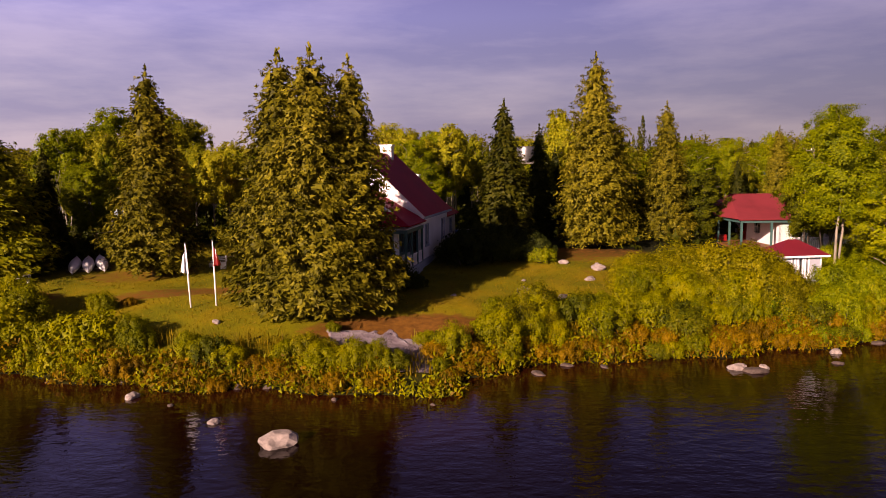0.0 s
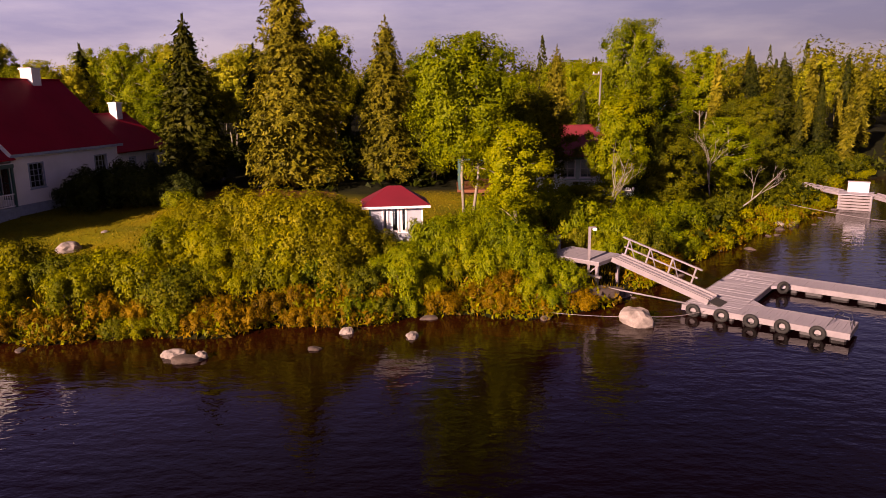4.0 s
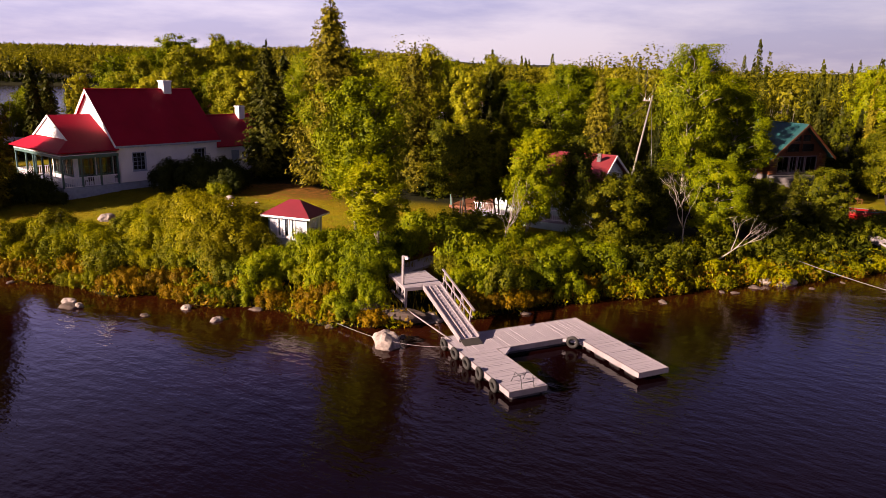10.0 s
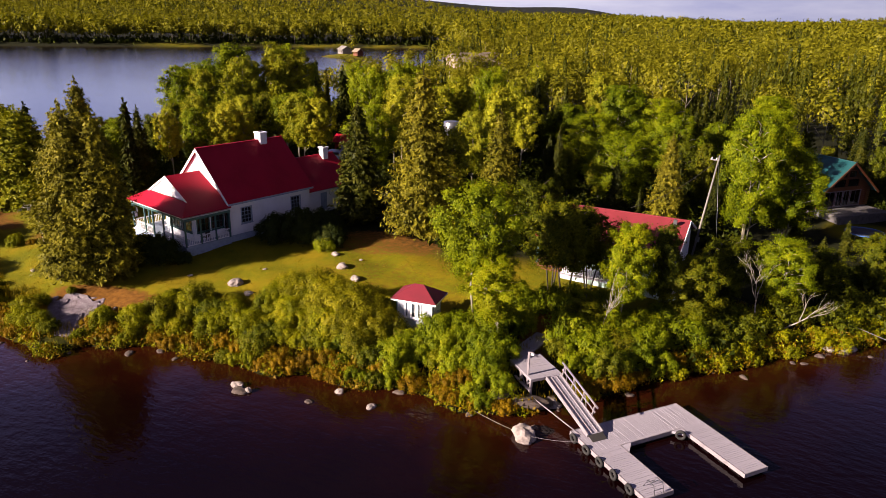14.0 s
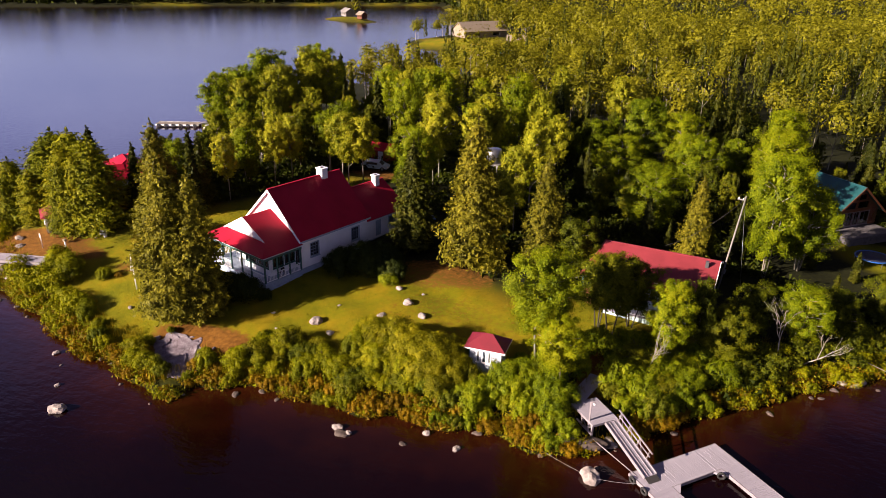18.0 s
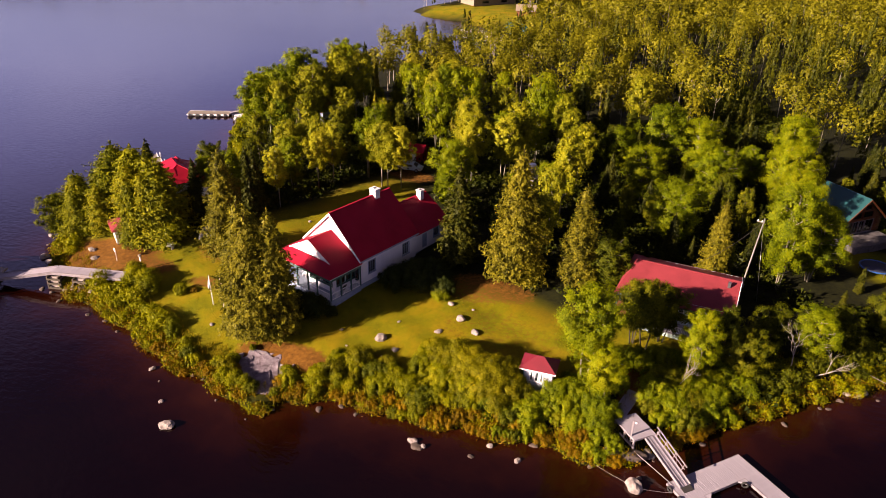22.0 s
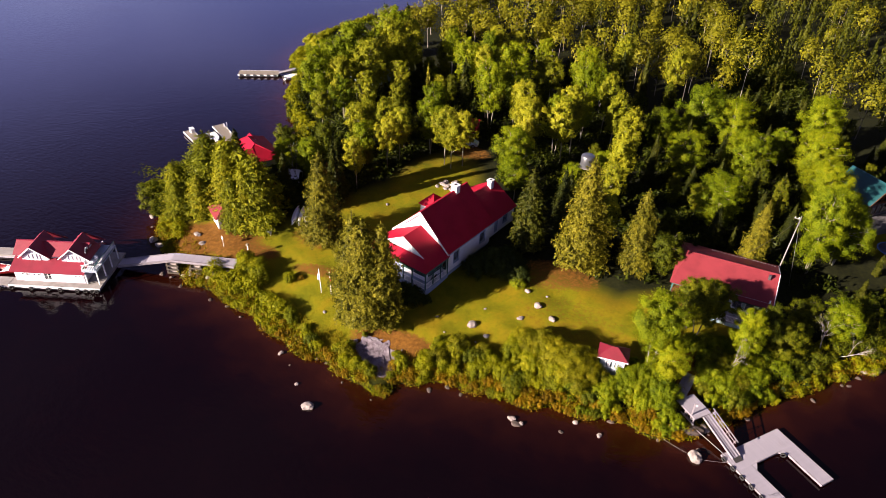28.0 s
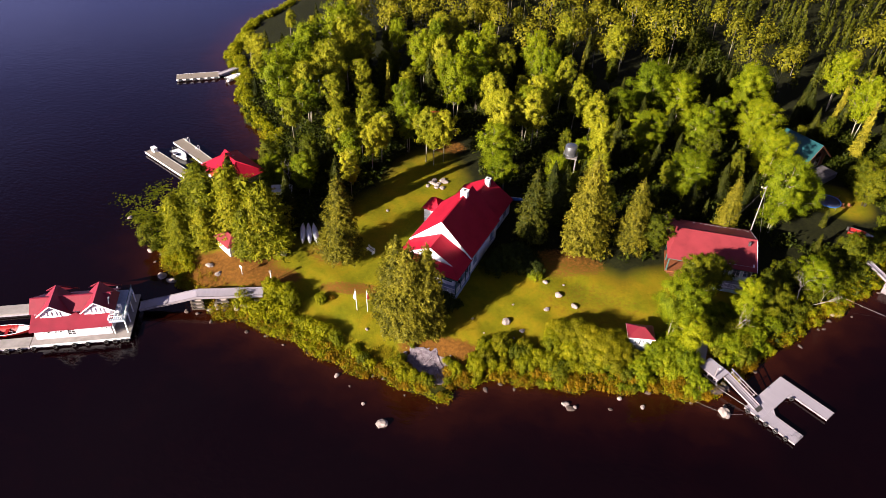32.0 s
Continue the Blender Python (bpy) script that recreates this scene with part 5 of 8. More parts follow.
stone(ROCKS[2], 15.75, 33.85, 0.08, 0.24, 80, "pale rounded rock in the shallows", "rock", "rocks in the water")
for x, y, s in ((5.1, 43.9, 0.72), (7.4, 43.0, 0.42), (11.2, 50.6, 0.62), (13.5, 49.2, 0.55), (3.2, 38.4, 0.4), (9.0, 52.6, 0.45), (0.6, 43.2, 0.22), (5.4, 47.2, 0.2), (8.4, 40.6, 0.25), (-12.4, 37.6, 0.3), (2.6, 41.2, 0.16), (11.6, 52.9, 0.2), (6.6, 41.7, 0.15), (-8.6, 62.0, 0.35), (-11.8, 70.4, 0.4), (-9.6, 58.0, 0.3), (-17.5, 62.0, 0.3), (10.0, 47.6, 0.45)):
    stone(ROCKS[int(abs(x * 7)) % 3], x, y, gz(x, y) + s * 0.12, s * 0.72, x * 77, "pale granite boulder set in the lawn", "rock", "boulders in the lawn", sx=1.25)
shore_rng = random.Random(4)
line = SHORE_EAST[8:] + SHORE_FRONT + SHORE_WEST[:4]
for (xa, ya), (xb, yb) in zip(line, line[1:]):
    for i in range(max(1, int(math.hypot(xb - xa, yb - ya) / 2.6))):
        t = shore_rng.random()
        x, y = xa + (xb - xa) * t, ya + (yb - ya) * t
        k = math.hypot(xb - xa, yb - ya)
        o = -shore_rng.uniform(-0.5, 1.5) ** 1 if shore_rng.random() < 0.8 else -shore_rng.uniform(1, 4)
        x, y = x + (yb - ya) / k * o, y - (xb - xa) / k * o
        s = shore_rng.uniform(0.08, 0.26)
        stone(ROCKS[shore_rng.choice((4, 3, 3, 4, 4, 3))], x, y, 0.0, s, shore_rng.uniform(0, 360), "weathered stone at the water's edge", "rock", "stones along the shoreline", sx=shore_rng.uniform(1, 1.7))
for x, y, s, sx in ((49.3, 60.9, 0.45, 1.0), (50.6, 61.6, 0.5, 2.3), (-45, 41, 0.6, 1.2), (-49.8, 45.6, 0.4, 1.2), (-43.2, 40.4, 0.5, 1.5), (-50.5, 47.5, 0.4, 1), (-9.3, 27.2, 0.25, 1), (-14, 30.5, 0.3, 1.4), (20.9, 36.8, 0.3, 1.0), (23.8, 36.3, 0.25, 1.6), (-57.5, 52.0, 0.35, 1.3), (-38.5, 43.5, 0.45, 1.5), (-36.5, 42.3, 0.4, 1.4)):
    stone(ROCKS[int(abs(x)) % 3], x, y, max(0.0, gz(x, y)), s, x * 33, "pale smooth rock at the shore", "rock", "stones along the shoreline", sx=sx)


def bedrock():
    """A cracked granite slab: stepped ledges parted by clefts, sloping into the water."""
    xs, ys = np.linspace(-4.4, 4.4, 124), np.linspace(-3.4, 2.6, 92)
    vs, fs, inside = [], [], []
    for yy in ys:
        for xx in xs:
            warp = noise.noise(Vector((xx * 0.55, yy * 0.55, 9)))
            u, v = xx * 0.9 + yy * 0.45 + warp, -xx * 0.45 + yy * 0.9 + warp
            mid, wide = (0.0 - 0.80 * yy, 3.4 + 0.85 * yy) if yy < 0 else (0.0, 3.4)
            e = 1 - ((xx - mid) / max(0.5, wide)) ** 2 - ((yy + 0.4) / 2.6) ** 2 + 0.95 * noise.noise(Vector((xx * 0.9, yy * 0.9, 5))) + 0.35 * noise.noise(Vector((xx * 2.6, yy * 2.6, 8)))
            n = noise.noise(Vector((xx * 0.5, yy * 0.9, 1))) * 0.34 + noise.noise(Vector((xx * 1.6, yy * 2.4, 4))) * 0.16 + 0.06 * noise.noise(Vector((xx * 5, yy * 7, 2)))
            cleft = min(abs((v * 0.9 + 0.6 * warp) % 1.0 - 0.5), abs((u * 0.7) % 1.0 - 0.5))
            crack = -0.16 * max(0.0, 1 - (0.5 - cleft) / 0.06)
            z = gz(SLAB[0] + xx, SLAB[1] + yy) - 0.02 + min(0.07, e * 0.9) + n * 0.10 + 0.10 * ((v * 0.9 + 0.6 * warp) % 1.0) + crack * 0.4
            vs.append((xx, yy, z))
            inside.append(e > -0.35)
    for j in range(len(ys) - 1):
        for i in range(len(xs) - 1):
            a = j * len(xs) + i
            if inside[a]:
                fs.append((a, a + 1, a + 1 + len(xs), a + len(xs)))
    ob = part("bedrock_slab", mesh_from("bedrock_slab", vs, fs, SLAB_ROCK, False), None, None, "", pose(SLAB[0], SLAB[1], 0))
    return tagged(ob, "bare cracked purple-grey granite slab sloping into the lake", "rock", kind="structure")


bedrock()
for x, y, s, sx, rz in ((32.4, 41.4, 1.1, 1.7, 30), (30.9, 41.0, 0.8, 1.6, 80), (33.6, 42.6, 0.8, 1.3, 140)):
    stone(ROCKS[3 if sx > 1.5 else 0], x, y, max(0.0, gz(x, y)) - 0.15 * s, s * 0.75, rz, "low grey rock under the landing stage", "rock", "rocks under the landing stage", sx=sx)


# ---- windows, doors ----
def window(parent, m, w, h, cols=2, rows=2, trim=WHITE_TRIM, label="", depth=0.12, dark=True):
    """A window in the plane y = 0 of m, outwards is -y; x and z from its lower left corner."""
    f = 0.09
    bm = boxes((-f, w + f, -0.04, depth, -f, 0), (-f, w + f, -0.04, depth, h, h + f), (-f, 0, -0.04, depth, 0, h), (w, w + f, -0.04, depth, 0, h))
    fr = part("window_frame", bm, trim, parent, label, m)
    if w > 0.3:
        bars = [(w * i / cols - 0.02, w * i / cols + 0.02, 0.02, 0.05, 0, h) for i in range(1, cols)] + [(0, w, 0.02, 0.05, h * i / rows - 0.02, h * i / rows + 0.02) for i in range(1, rows)]
        if bars:
            part("glazing_bar", boxes(*bars), trim, fr)
    part("pane", boxes((0, w, 0.055, 0.065, 0, h)), GLASS, fr)
    part("window_sill", boxes((-f - 0.05, w + f + 0.05, -0.10, 0.0, -f - 0.05, -f)), trim, fr)
    return fr


def shade_room(parent, spec):
    part("room_lining", boxes(spec), DARK, parent)


def roof_pair(parent, half, y0, y1, eave, ridge, mat, thick=0.10, cx=0.0):
    for s in (-1, 1):
        part("roof", slab([(cx, y0, ridge), (cx, y1, ridge), (cx + s * half, y1, eave), (cx + s * half, y0, eave)], thick), mat, parent)
    part("ridge_cap", boxes((cx - 0.12, cx + 0.12, y0, y1, ridge - 0.03, ridge + 0.045)), mat, parent)


def seams(parent, half, y0, y1, eave, ridge, mat, gap=0.6, cx=0.0, name="roof_seam"):
    """Standing seams of a metal roof, both slopes."""
    k = math.hypot(half, ridge - eave)
    ang = math.degrees(math.atan2(ridge - eave, half))
    me = bpy.data.meshes.new(name)
    bm = boxes((0, k, -0.010, 0.010, 0, 0.006))
    bm.to_mesh(me)
    bm.free()
    me.materials.append(mat)
    y = y0 + gap / 2
    while y < y1:
        part(name, me, None, parent, "", pose(cx, y, ridge, 0, ang, 0))
        part(name, me, None, parent, "", Matrix.Translation((cx, y, ridge)) @ pose(0, 0, 0, 0, 0, 180) @ pose(0, 0, 0, 0, ang, 0))
        y += gap


# ---- main house ----
HOUSE = thing("house", pose(-6.05, 51.34, 2.6, 0, 0, -11.5), "white wooden house with red metal roof and porch", "house")
W_E = [(1.35, 2.45, 1.0, 2.45), (7.3, 8.4, 1.0, 2.45)]
part("wall", wall(9.7, 3.35, W_E), WHITE, HOUSE, "", pose(4.5, 0, 0.8, 0, 0, 90))
for o in W_E:
    window(HOUSE, pose(4.5, o[0], 0.8 + o[2], 0, 0, 90), o[1] - o[0], o[3] - o[2], 3, 4, BLUEGREY, "blue-grey window frame")
W_W = [(1.2, 2.3, 1.0, 2.4), (4.2, 5.3, 1.0, 2.4), (7.2, 8.3, 1.0, 2.4)]
part("wall", wall(9.7, 3.35, W_W), WHITE, HOUSE, "", pose(-4.5, 9.7, 0.8, 0, 0, -90))
for o in W_W:
    window(HOUSE, pose(-4.5, 9.7 - o[0], 0.8 + o[2], 0, 0, -90), 1.1, 1.4, 2, 2)
W_S = [(0.6, 1.9, 0.9, 2.2), (2.3, 3.4, 0.9, 2.2), (4.0, 5.0, 0.0, 2.1), (5.3, 6.75, 0.55, 2.3), (7.0, 8.7, 0.55, 2.3)]
part("wall", wall(9.0, 3.35, W_S), WHITE, HOUSE, "", pose(-4.5, 0.0, 0.8))
for o in W_S:
    if o[2] > 0:
        wfr = window(HOUSE, pose(-4.5 + o[0], 0, 0.8 + o[2]), o[1] - o[0], o[3] - o[2], 2, 2, TEAL, "teal window frame")
        part("curtain", boxes((0.08, (o[1] - o[0]) * 0.42, 0.10, 0.13, 0.0, o[3] - o[2]), ((o[1] - o[0]) * 0.62, o[1] - o[0] - 0.05, 0.10, 0.13, 0.0, o[3] - o[2])), CURTAIN, wfr, "red and cream curtain")
fd = part("front_door", boxes((-0.48, 0.52, 0.03, 0.09, 0.8, 2.88)), TEAL, HOUSE, "teal front door")
part("door_handle", boxes((0.40, 0.46, -0.03, 0.03, 1.8, 1.9)), METAL, fd)
part("gable_wall", prism([(-4.5, 4.15), (4.5, 4.15), (0, 8.42)], 0.0, 0.16), WHITE, HOUSE)
part("gable_wall", prism([(-4.5, 4.15), (4.5, 4.15), (0, 8.42)], 9.54, 9.70), WHITE, HOUSE)
part("back_wall", boxes((-4.34, 4.34, 9.54, 9.7, 0.8, 4.15)), WHITE, HOUSE)
part("foundation", boxes((-4.44, 4.44, 0.06, 9.64, -0.6, 0.8)), BLUEGREY, HOUSE, "blue-grey painted foundation")
part("floor", boxes((-4.3, 4.3, 0.2, 9.5, 0.8, 0.86)), DARK, HOUSE)
part("inner_wall", boxes((-4.3, 4.3, 0.40, 0.44, 0.86, 3.7), (4.0, 4.04, 0.44, 9.4, 0.86, 3.7)), DARK, HOUSE, "dark room behind the windows")
part("attic_floor", boxes((-4.3, 4.3, 0.2, 9.5, 3.7, 3.8)), DARK, HOUSE)
roof_pair(HOUSE, 4.85, -0.28, 9.95, 4.0, 8.6, RED_ROOF)
for s in (-1, 1):
    part("bargeboard", slab([(0, -0.30, 8.62), (0, -0.26, 8.62), (s * 4.9, -0.26, 3.97), (s * 4.9, -0.30, 3.97)], 0.24), WHITE_TRIM, HOUSE)
    part("fascia", boxes((s * 4.84 - 0.03, s * 4.84 + 0.03, -0.28, 9.95, 3.80, 3.98)), BLUEGREY, HOUSE, "dark blue-grey eaves board")


def chimney(parent, x, y, z0, z1, w, d):
    ch = part("chimney", boxes((x - w / 2, x + w / 2, y - d / 2, y + d / 2, z0, z1)), WHITE, parent, "white rendered chimney")
    part("chimney_cap", boxes((x - w / 2 - 0.07, x + w / 2 + 0.07, y - d / 2 - 0.07, y + d / 2 + 0.07, z1, z1 + 0.12)), WHITE_TRIM, ch)
    part("flue", boxes((x - 0.14, x + 0.14, y - 0.14, y + 0.14, z1 + 0.12, z1 + 0.2)), DARK, ch)


chimney(HOUSE, 0.0, 7.3, 7.6, 9.25, 0.95, 0.8)
chimney(HOUSE, 0.4, 15.3, 5.2, 6.75, 0.7, 0.7)
# rear wing
W_R = [(2.0, 2.9, 0.2, 2.1), (4.2, 5.2, 1.0, 2.1)]
part("wing_wall", wall(7.0, 2.75, W_R), WHITE, HOUSE, "", pose(3.9, 9.7, 0.7, 0, 0, 90))
wd = part("side_door", boxes((3.84, 3.88, 11.7, 12.6, 0.9, 2.8)), BLUEGREY, HOUSE, "dark blue-grey side door")
window(HOUSE, pose(3.9, 13.9, 1.7, 0, 0, 90), 1.0, 1.1, 2, 2, BLUEGREY)
part("wing_wall", boxes((-3.9, -3.74, 9.7, 16.7, 0.7, 3.45)), WHITE, HOUSE)
part("wing_wall", boxes((-3.9, 3.9, 16.54, 16.7, 0.7, 3.45)), WHITE, HOUSE)
part("gable_wall", prism([(-3.9, 3.45), (3.9, 3.45), (0, 5.85)], 16.54, 16.70), WHITE, HOUSE)
part("foundation", boxes((-3.8, 3.8, 9.7, 16.6, -0.6, 0.7)), BLUEGREY, HOUSE)
roof_pair(HOUSE, 4.25, 9.95, 16.95, 3.25, 6.0, RED_ROOF)
# west annex with a hipped roof
part("annex_wall", boxes((-7.0, -4.5, 8.4, 11.2, 0.2, 3.2)), WHITE, HOUSE)
for q in ([(-5.7, 9.8, 4.7), (-7.3, 8.1, 3.2), (-4.3, 8.1, 3.2)], [(-5.7, 9.8, 4.7), (-4.3, 11.5, 3.2), (-7.3, 11.5, 3.2)], [(-5.7, 9.8, 4.7), (-7.3, 11.5, 3.2), (-7.3, 8.1, 3.2)], [(-5.7, 9.8, 4.7), (-4.3, 8.1, 3.2), (-4.3, 11.5, 3.2)]):
    part("annex_roof", slab(q, 0.08), RED_ROOF, HOUSE)
# porch
part("porch_floor", boxes((-4.75, 4.75, -4.8, -0.02, 0.62, 0.78)), BLUEGREY, HOUSE, "blue-grey porch floor")
part("porch_skirt", boxes((-4.65, 4.65, -4.72, -4.62, -0.5, 0.62), (4.55, 4.65, -4.62, -0.05, -0.5, 0.62), (-4.65, -4.55, -4.62, -0.05, -0.5, 0.62)), BLUEGREY, HOUSE, "blue-grey boarded porch base")
for s in (-1, 1):
    part("porch_roof", slab([(0, -3.6, 6.45), (0, -0.02, 6.45), (s * 4.95, -0.02, 3.72), (s * 4.95, -5.1, 3.72), (s * 3.40, -3.6, 4.575)], 0.09), RED_ROOF, HOUSE)
part("porch_roof", slab([(-3.40, -3.6, 4.575), (3.40, -3.6, 4.575), (4.95, -5.1, 3.72), (-4.95, -5.1, 3.72)], 0.09), RED_ROOF, HOUSE)
part("porch_gable", prism([(-3.3, 4.60), (3.3, 4.60), (0, 6.40)], -3.52, -3.40), WHITE, HOUSE)
part("gable_vent", boxes((-0.12, 0.12, -3.56, -3.52, 5.3, 5.75)), BLUEGREY, HOUSE)
for s in (-1, 1):
    part("porch_bargeboard", slab([(0, -3.64, 6.47), (0, -3.58, 6.47), (s * 3.45, -3.58, 4.55), (s * 3.45, -3.64, 4.55)], 0.16), WHITE_TRIM, HOUSE)
part("porch_ceiling", boxes((-4.7, 4.7, -4.8, -0.02, 3.42, 3.48)), WHITE_TRIM, HOUSE)
part("porch_beam", boxes((-4.72, 4.72, -4.78, -4.62, 3.18, 3.42), (4.56, 4.72, -4.62, -0.02, 3.18, 3.42), (-4.72, -4.56, -4.62, -0.02, 3.18, 3.42)), TEAL, HOUSE, "teal porch beam")
POSTS = [(x, -4.7) for x in (-4.62, -2.4, -0.9, 0.9, 2.4, 4.62)] + [(s * 4.62, y) for s in (-1, 1) for y in (-3.15, -1.6, -0.12)]
for x, y in POSTS:
    part("porch_post", boxes((x - 0.065, x + 0.065, y - 0.065, y + 0.065, 0.78, 3.18)), TEAL, HOUSE)
BAL = bpy.data.meshes.new("baluster")
_bm = boxes((-0.02, 0.02, -0.02, 0.02, 0, 0.72))
_bm.to_mesh(BAL)
_bm.free()
BAL.materials.append(WHITE_TRIM)


def railing(parent, xa, ya, xb, yb, z, h=0.85, gap=0.16, mat=WHITE_TRIM):
    ln = math.hypot(xb - xa, yb - ya)
    ang = math.degrees(math.atan2(yb - ya, xb - xa))
    m = pose(xa, ya, z, 0, 0, ang)
    part("handrail", boxes((0, ln, -0.035, 0.035, h - 0.07, h)), mat, parent, "", m)
    part("bottom_rail", boxes((0, ln, -0.03, 0.03, 0.06, 0.12)), mat, parent, "", m)
    k = int(ln / gap)
    for i in range(1, k):
        part("baluster", BAL, None, parent, "", m @ Matrix.Translation((ln * i / k, 0, 0.09)))


for xa, xb in ((-4.54, -2.48), (-2.32, -0.98), (0.98, 2.32), (2.48, 4.54)):
    railing(HOUSE, xa, -4.7, xb, -4.7, 0.78)
for s in (-1, 1):
    for ya, yb in ((-4.62, -3.23), (-3.07, -1.68), (-1.52, -0.2)):
        railing(HOUSE, s * 4.62, ya, s * 4.62, yb, 0.78)
for i in range(4):
    part("porch_step", boxes((-0.85, 0.85, -4.82 - 0.28 * (i + 1), -4.82 - 0.28 * i, 0.62 - 0.19 * (i + 1), 0.62 - 0.19 * i)), BLUEGREY, HOUSE)


# glazed room inside the porch
P_F = [(0.3, 1.9, 0.85, 2.2), (2.25, 3.9, 0.85, 2.2)]
part("sunroom_wall", wall(4.2, 2.60, P_F, 0.1), WHITE, HOUSE, "", pose(-0.6, -3.3, 0.79))
P_E = [(0.3, 1.5, 0.85, 2.2), (1.8, 3.0, 0.85, 2.2)]
part("sunroom_wall", wall(3.2, 2.60, P_E, 0.1), WHITE, HOUSE, "", pose(3.7, -3.22, 0.79, 0, 0, 90))
part("sunroom_wall", boxes((-0.6, -0.5, -3.18, -0.04, 0.79, 3.39)), WHITE, HOUSE)
part("sunroom_lining", boxes((-0.45, 3.3, -2.7, -2.66, 0.8, 3.3), (3.1, 3.14, -2.6, -0.1, 0.8, 3.3)), DARK, HOUSE, "dark room behind the porch windows")
for m, o in [(pose(-0.6 + o[0], -3.3, 0.79 + o[2]), o) for o in P_F] + [(pose(3.7, -3.22 + o[0], 0.79 + o[2], 0, 0, 90), o) for o in P_E]:
    wfr = window(HOUSE, m, o[1] - o[0], o[3] - o[2], 3, 2, TEAL, "teal window frame")
    part("curtain", boxes((0.04, (o[1] - o[0]) * 0.3, 0.13, 0.15, 0.0, 1.35), ((o[1] - o[0]) * 0.72, o[1] - o[0] - 0.04, 0.13, 0.15, 0.0, 1.35)), CURTAIN, wfr, "red and cream curtain")


def porch_chair(x, y, rz, mat, label):
    c = thing("porch_chair", HOUSE.matrix_basis @ pose(x, y, 0.78, 0, 0, rz), label, "chair", "chairs on the porch")
    part("seat", boxes((-0.26, 0.26, -0.25, 0.25, 0.38, 0.43)), mat, c)
    part("backrest", boxes((-0.26, 0.26, 0.22, 0.27, 0.43, 0.95)), mat, c)
    for lx in (-0.23, 0.23):
        for ly in (-0.22, 0.23):
            part("leg", boxes((lx - 0.025, lx + 0.025, ly - 0.025, ly + 0.025, 0, 0.38)), mat, c)


porch_chair(-3.4, -2.0, 20, WHITE_TRIM, "white wooden chair on the house porch")
porch_chair(4.15, -2.4, -80, DARK, "dark wooden chair on the house porch")
porch_chair(-1.8, -2.8, 10, WHITE_TRIM, "white wooden chair on the house porch")

# ---- small shed in the hedge ----
SHED = thing("garden_shed", pose(22.3, 44.85, 2.28, 0, 0, 9) @ Matrix.Diagonal((1, 0.76, 1, 1)), "small pale blue-white shed with a hipped red roof in the hedge", "shed")
S_O = [(0.70, 0.84, 0.80, 1.92), (1.16, 1.40, 0.80, 1.92), (1.66, 1.80, 0.80, 1.92)]
part("wall", wall(2.7, 2.15, S_O, 0.1), PALE_BLUE, SHED, "", pose(-1.35, -1.3, 0))
for o in S_O:
    wf = window(SHED, pose(-1.35 + o[0], -1.3, o[2]), o[1] - o[0], 1.12, 1, 2, WHITE_TRIM)
    part("blind", boxes((0.0, (o[1] - o[0]) * 0.55, 0.075, 0.09, 0.30, 1.12)), WHITE_TRIM, wf, "pale window blind")
for spec in ((-1.35, -1.25, -1.2, 1.3, 0, 2.15), (-1.25, 1.25, 1.2, 1.3, 0, 2.15)):
    part("wall", boxes(spec), PALE_BLUE, SHED)
S_E = [(0.50 + 0.45 * i, 0.64 + 0.45 * i, 0.80, 1.92) for i in range(4)]
part("wall", wall(2.5, 2.15, S_E, 0.1), PALE_BLUE, SHED, "", pose(1.35, -1.2, 0, 0, 0, 90))
for o in S_E:
    window(SHED, pose(1.35, -1.2 + o[0], o[2], 0, 0, 90), 0.14, 1.12, 1, 2, WHITE_TRIM)
part("base", boxes((-1.3, 1.3, -1.25, 1.25, -0.8, -0.002)), BLUEGREY, SHED)
part("corner_board", boxes((-1.38, -1.30, -1.33, -1.27, 0, 2.15)), TEAL, SHED)
part("corner_board", boxes((1.30, 1.38, -1.33, -1.27, 0, 2.15)), WHITE_TRIM, SHED)
_q = [(-1.75, -1.7, 2.12), (1.75, -1.7, 2.12), (1.75, 1.7, 2.12), (-1.75, 1.7, 2.12)]
_r = [(-0.35, 0, 3.0), (0.35, 0, 3.0)]
for poly in ([_q[0], _q[1], _r[1], _r[0]], [_q[2], _q[3], _r[0], _r[1]], [_q[1], _q[2], _r[1]], [_q[3], _q[0], _r[0]]):
    part("roof", slab(poly, 0.07), SHED_ROOF, SHED)
part("fascia", boxes((-1.75, 1.75, -1.72, -1.68, 1.98, 2.10), (-1.75, 1.75, 1.68, 1.72, 1.98, 2.10), (-1.73, -1.69, -1.68, 1.68, 1.98, 2.10), (1.69, 1.73, -1.68, 1.68, 1.98, 2.10)), WHITE_TRIM, SHED)

# ---- cottage with a deck ----
COT = thing("cottage", pose(32.0, 65.3, 2.66, 0, 0, 1.5) @ Matrix.Diagonal((1, 1, 0.93, 1)), "low white cottage with a faded red roof and teal porch", "cottage")
C_S = [(1.0 + 1.5 * i, 2.0 + 1.5 * i, 0.9, 2.2) for i in range(5)]
part("wall", wall(8.1, 2.95, C_S), PALE_TEAL, COT, "", pose(-3.0, -4.4, 0.3))
for o in C_S:
    window(COT, pose(-3.0 + o[0], -4.4, 0.3 + o[2]), 1.0, 1.3, 2, 2, WHITE_TRIM)
part("wall", wall(8.8, 2.95, [(1.5, 2.5, 0.0, 2.05), (4, 5.2, 0.9, 2.1)]), WHITE, COT, "", pose(-3.0, 4.4, 0.3, 0, 0, -90))
part("entrance_door", boxes((-2.97, -2.92, 1.9, 2.9, 0.3, 2.35)), RED_PAINT, COT, "red entrance door")
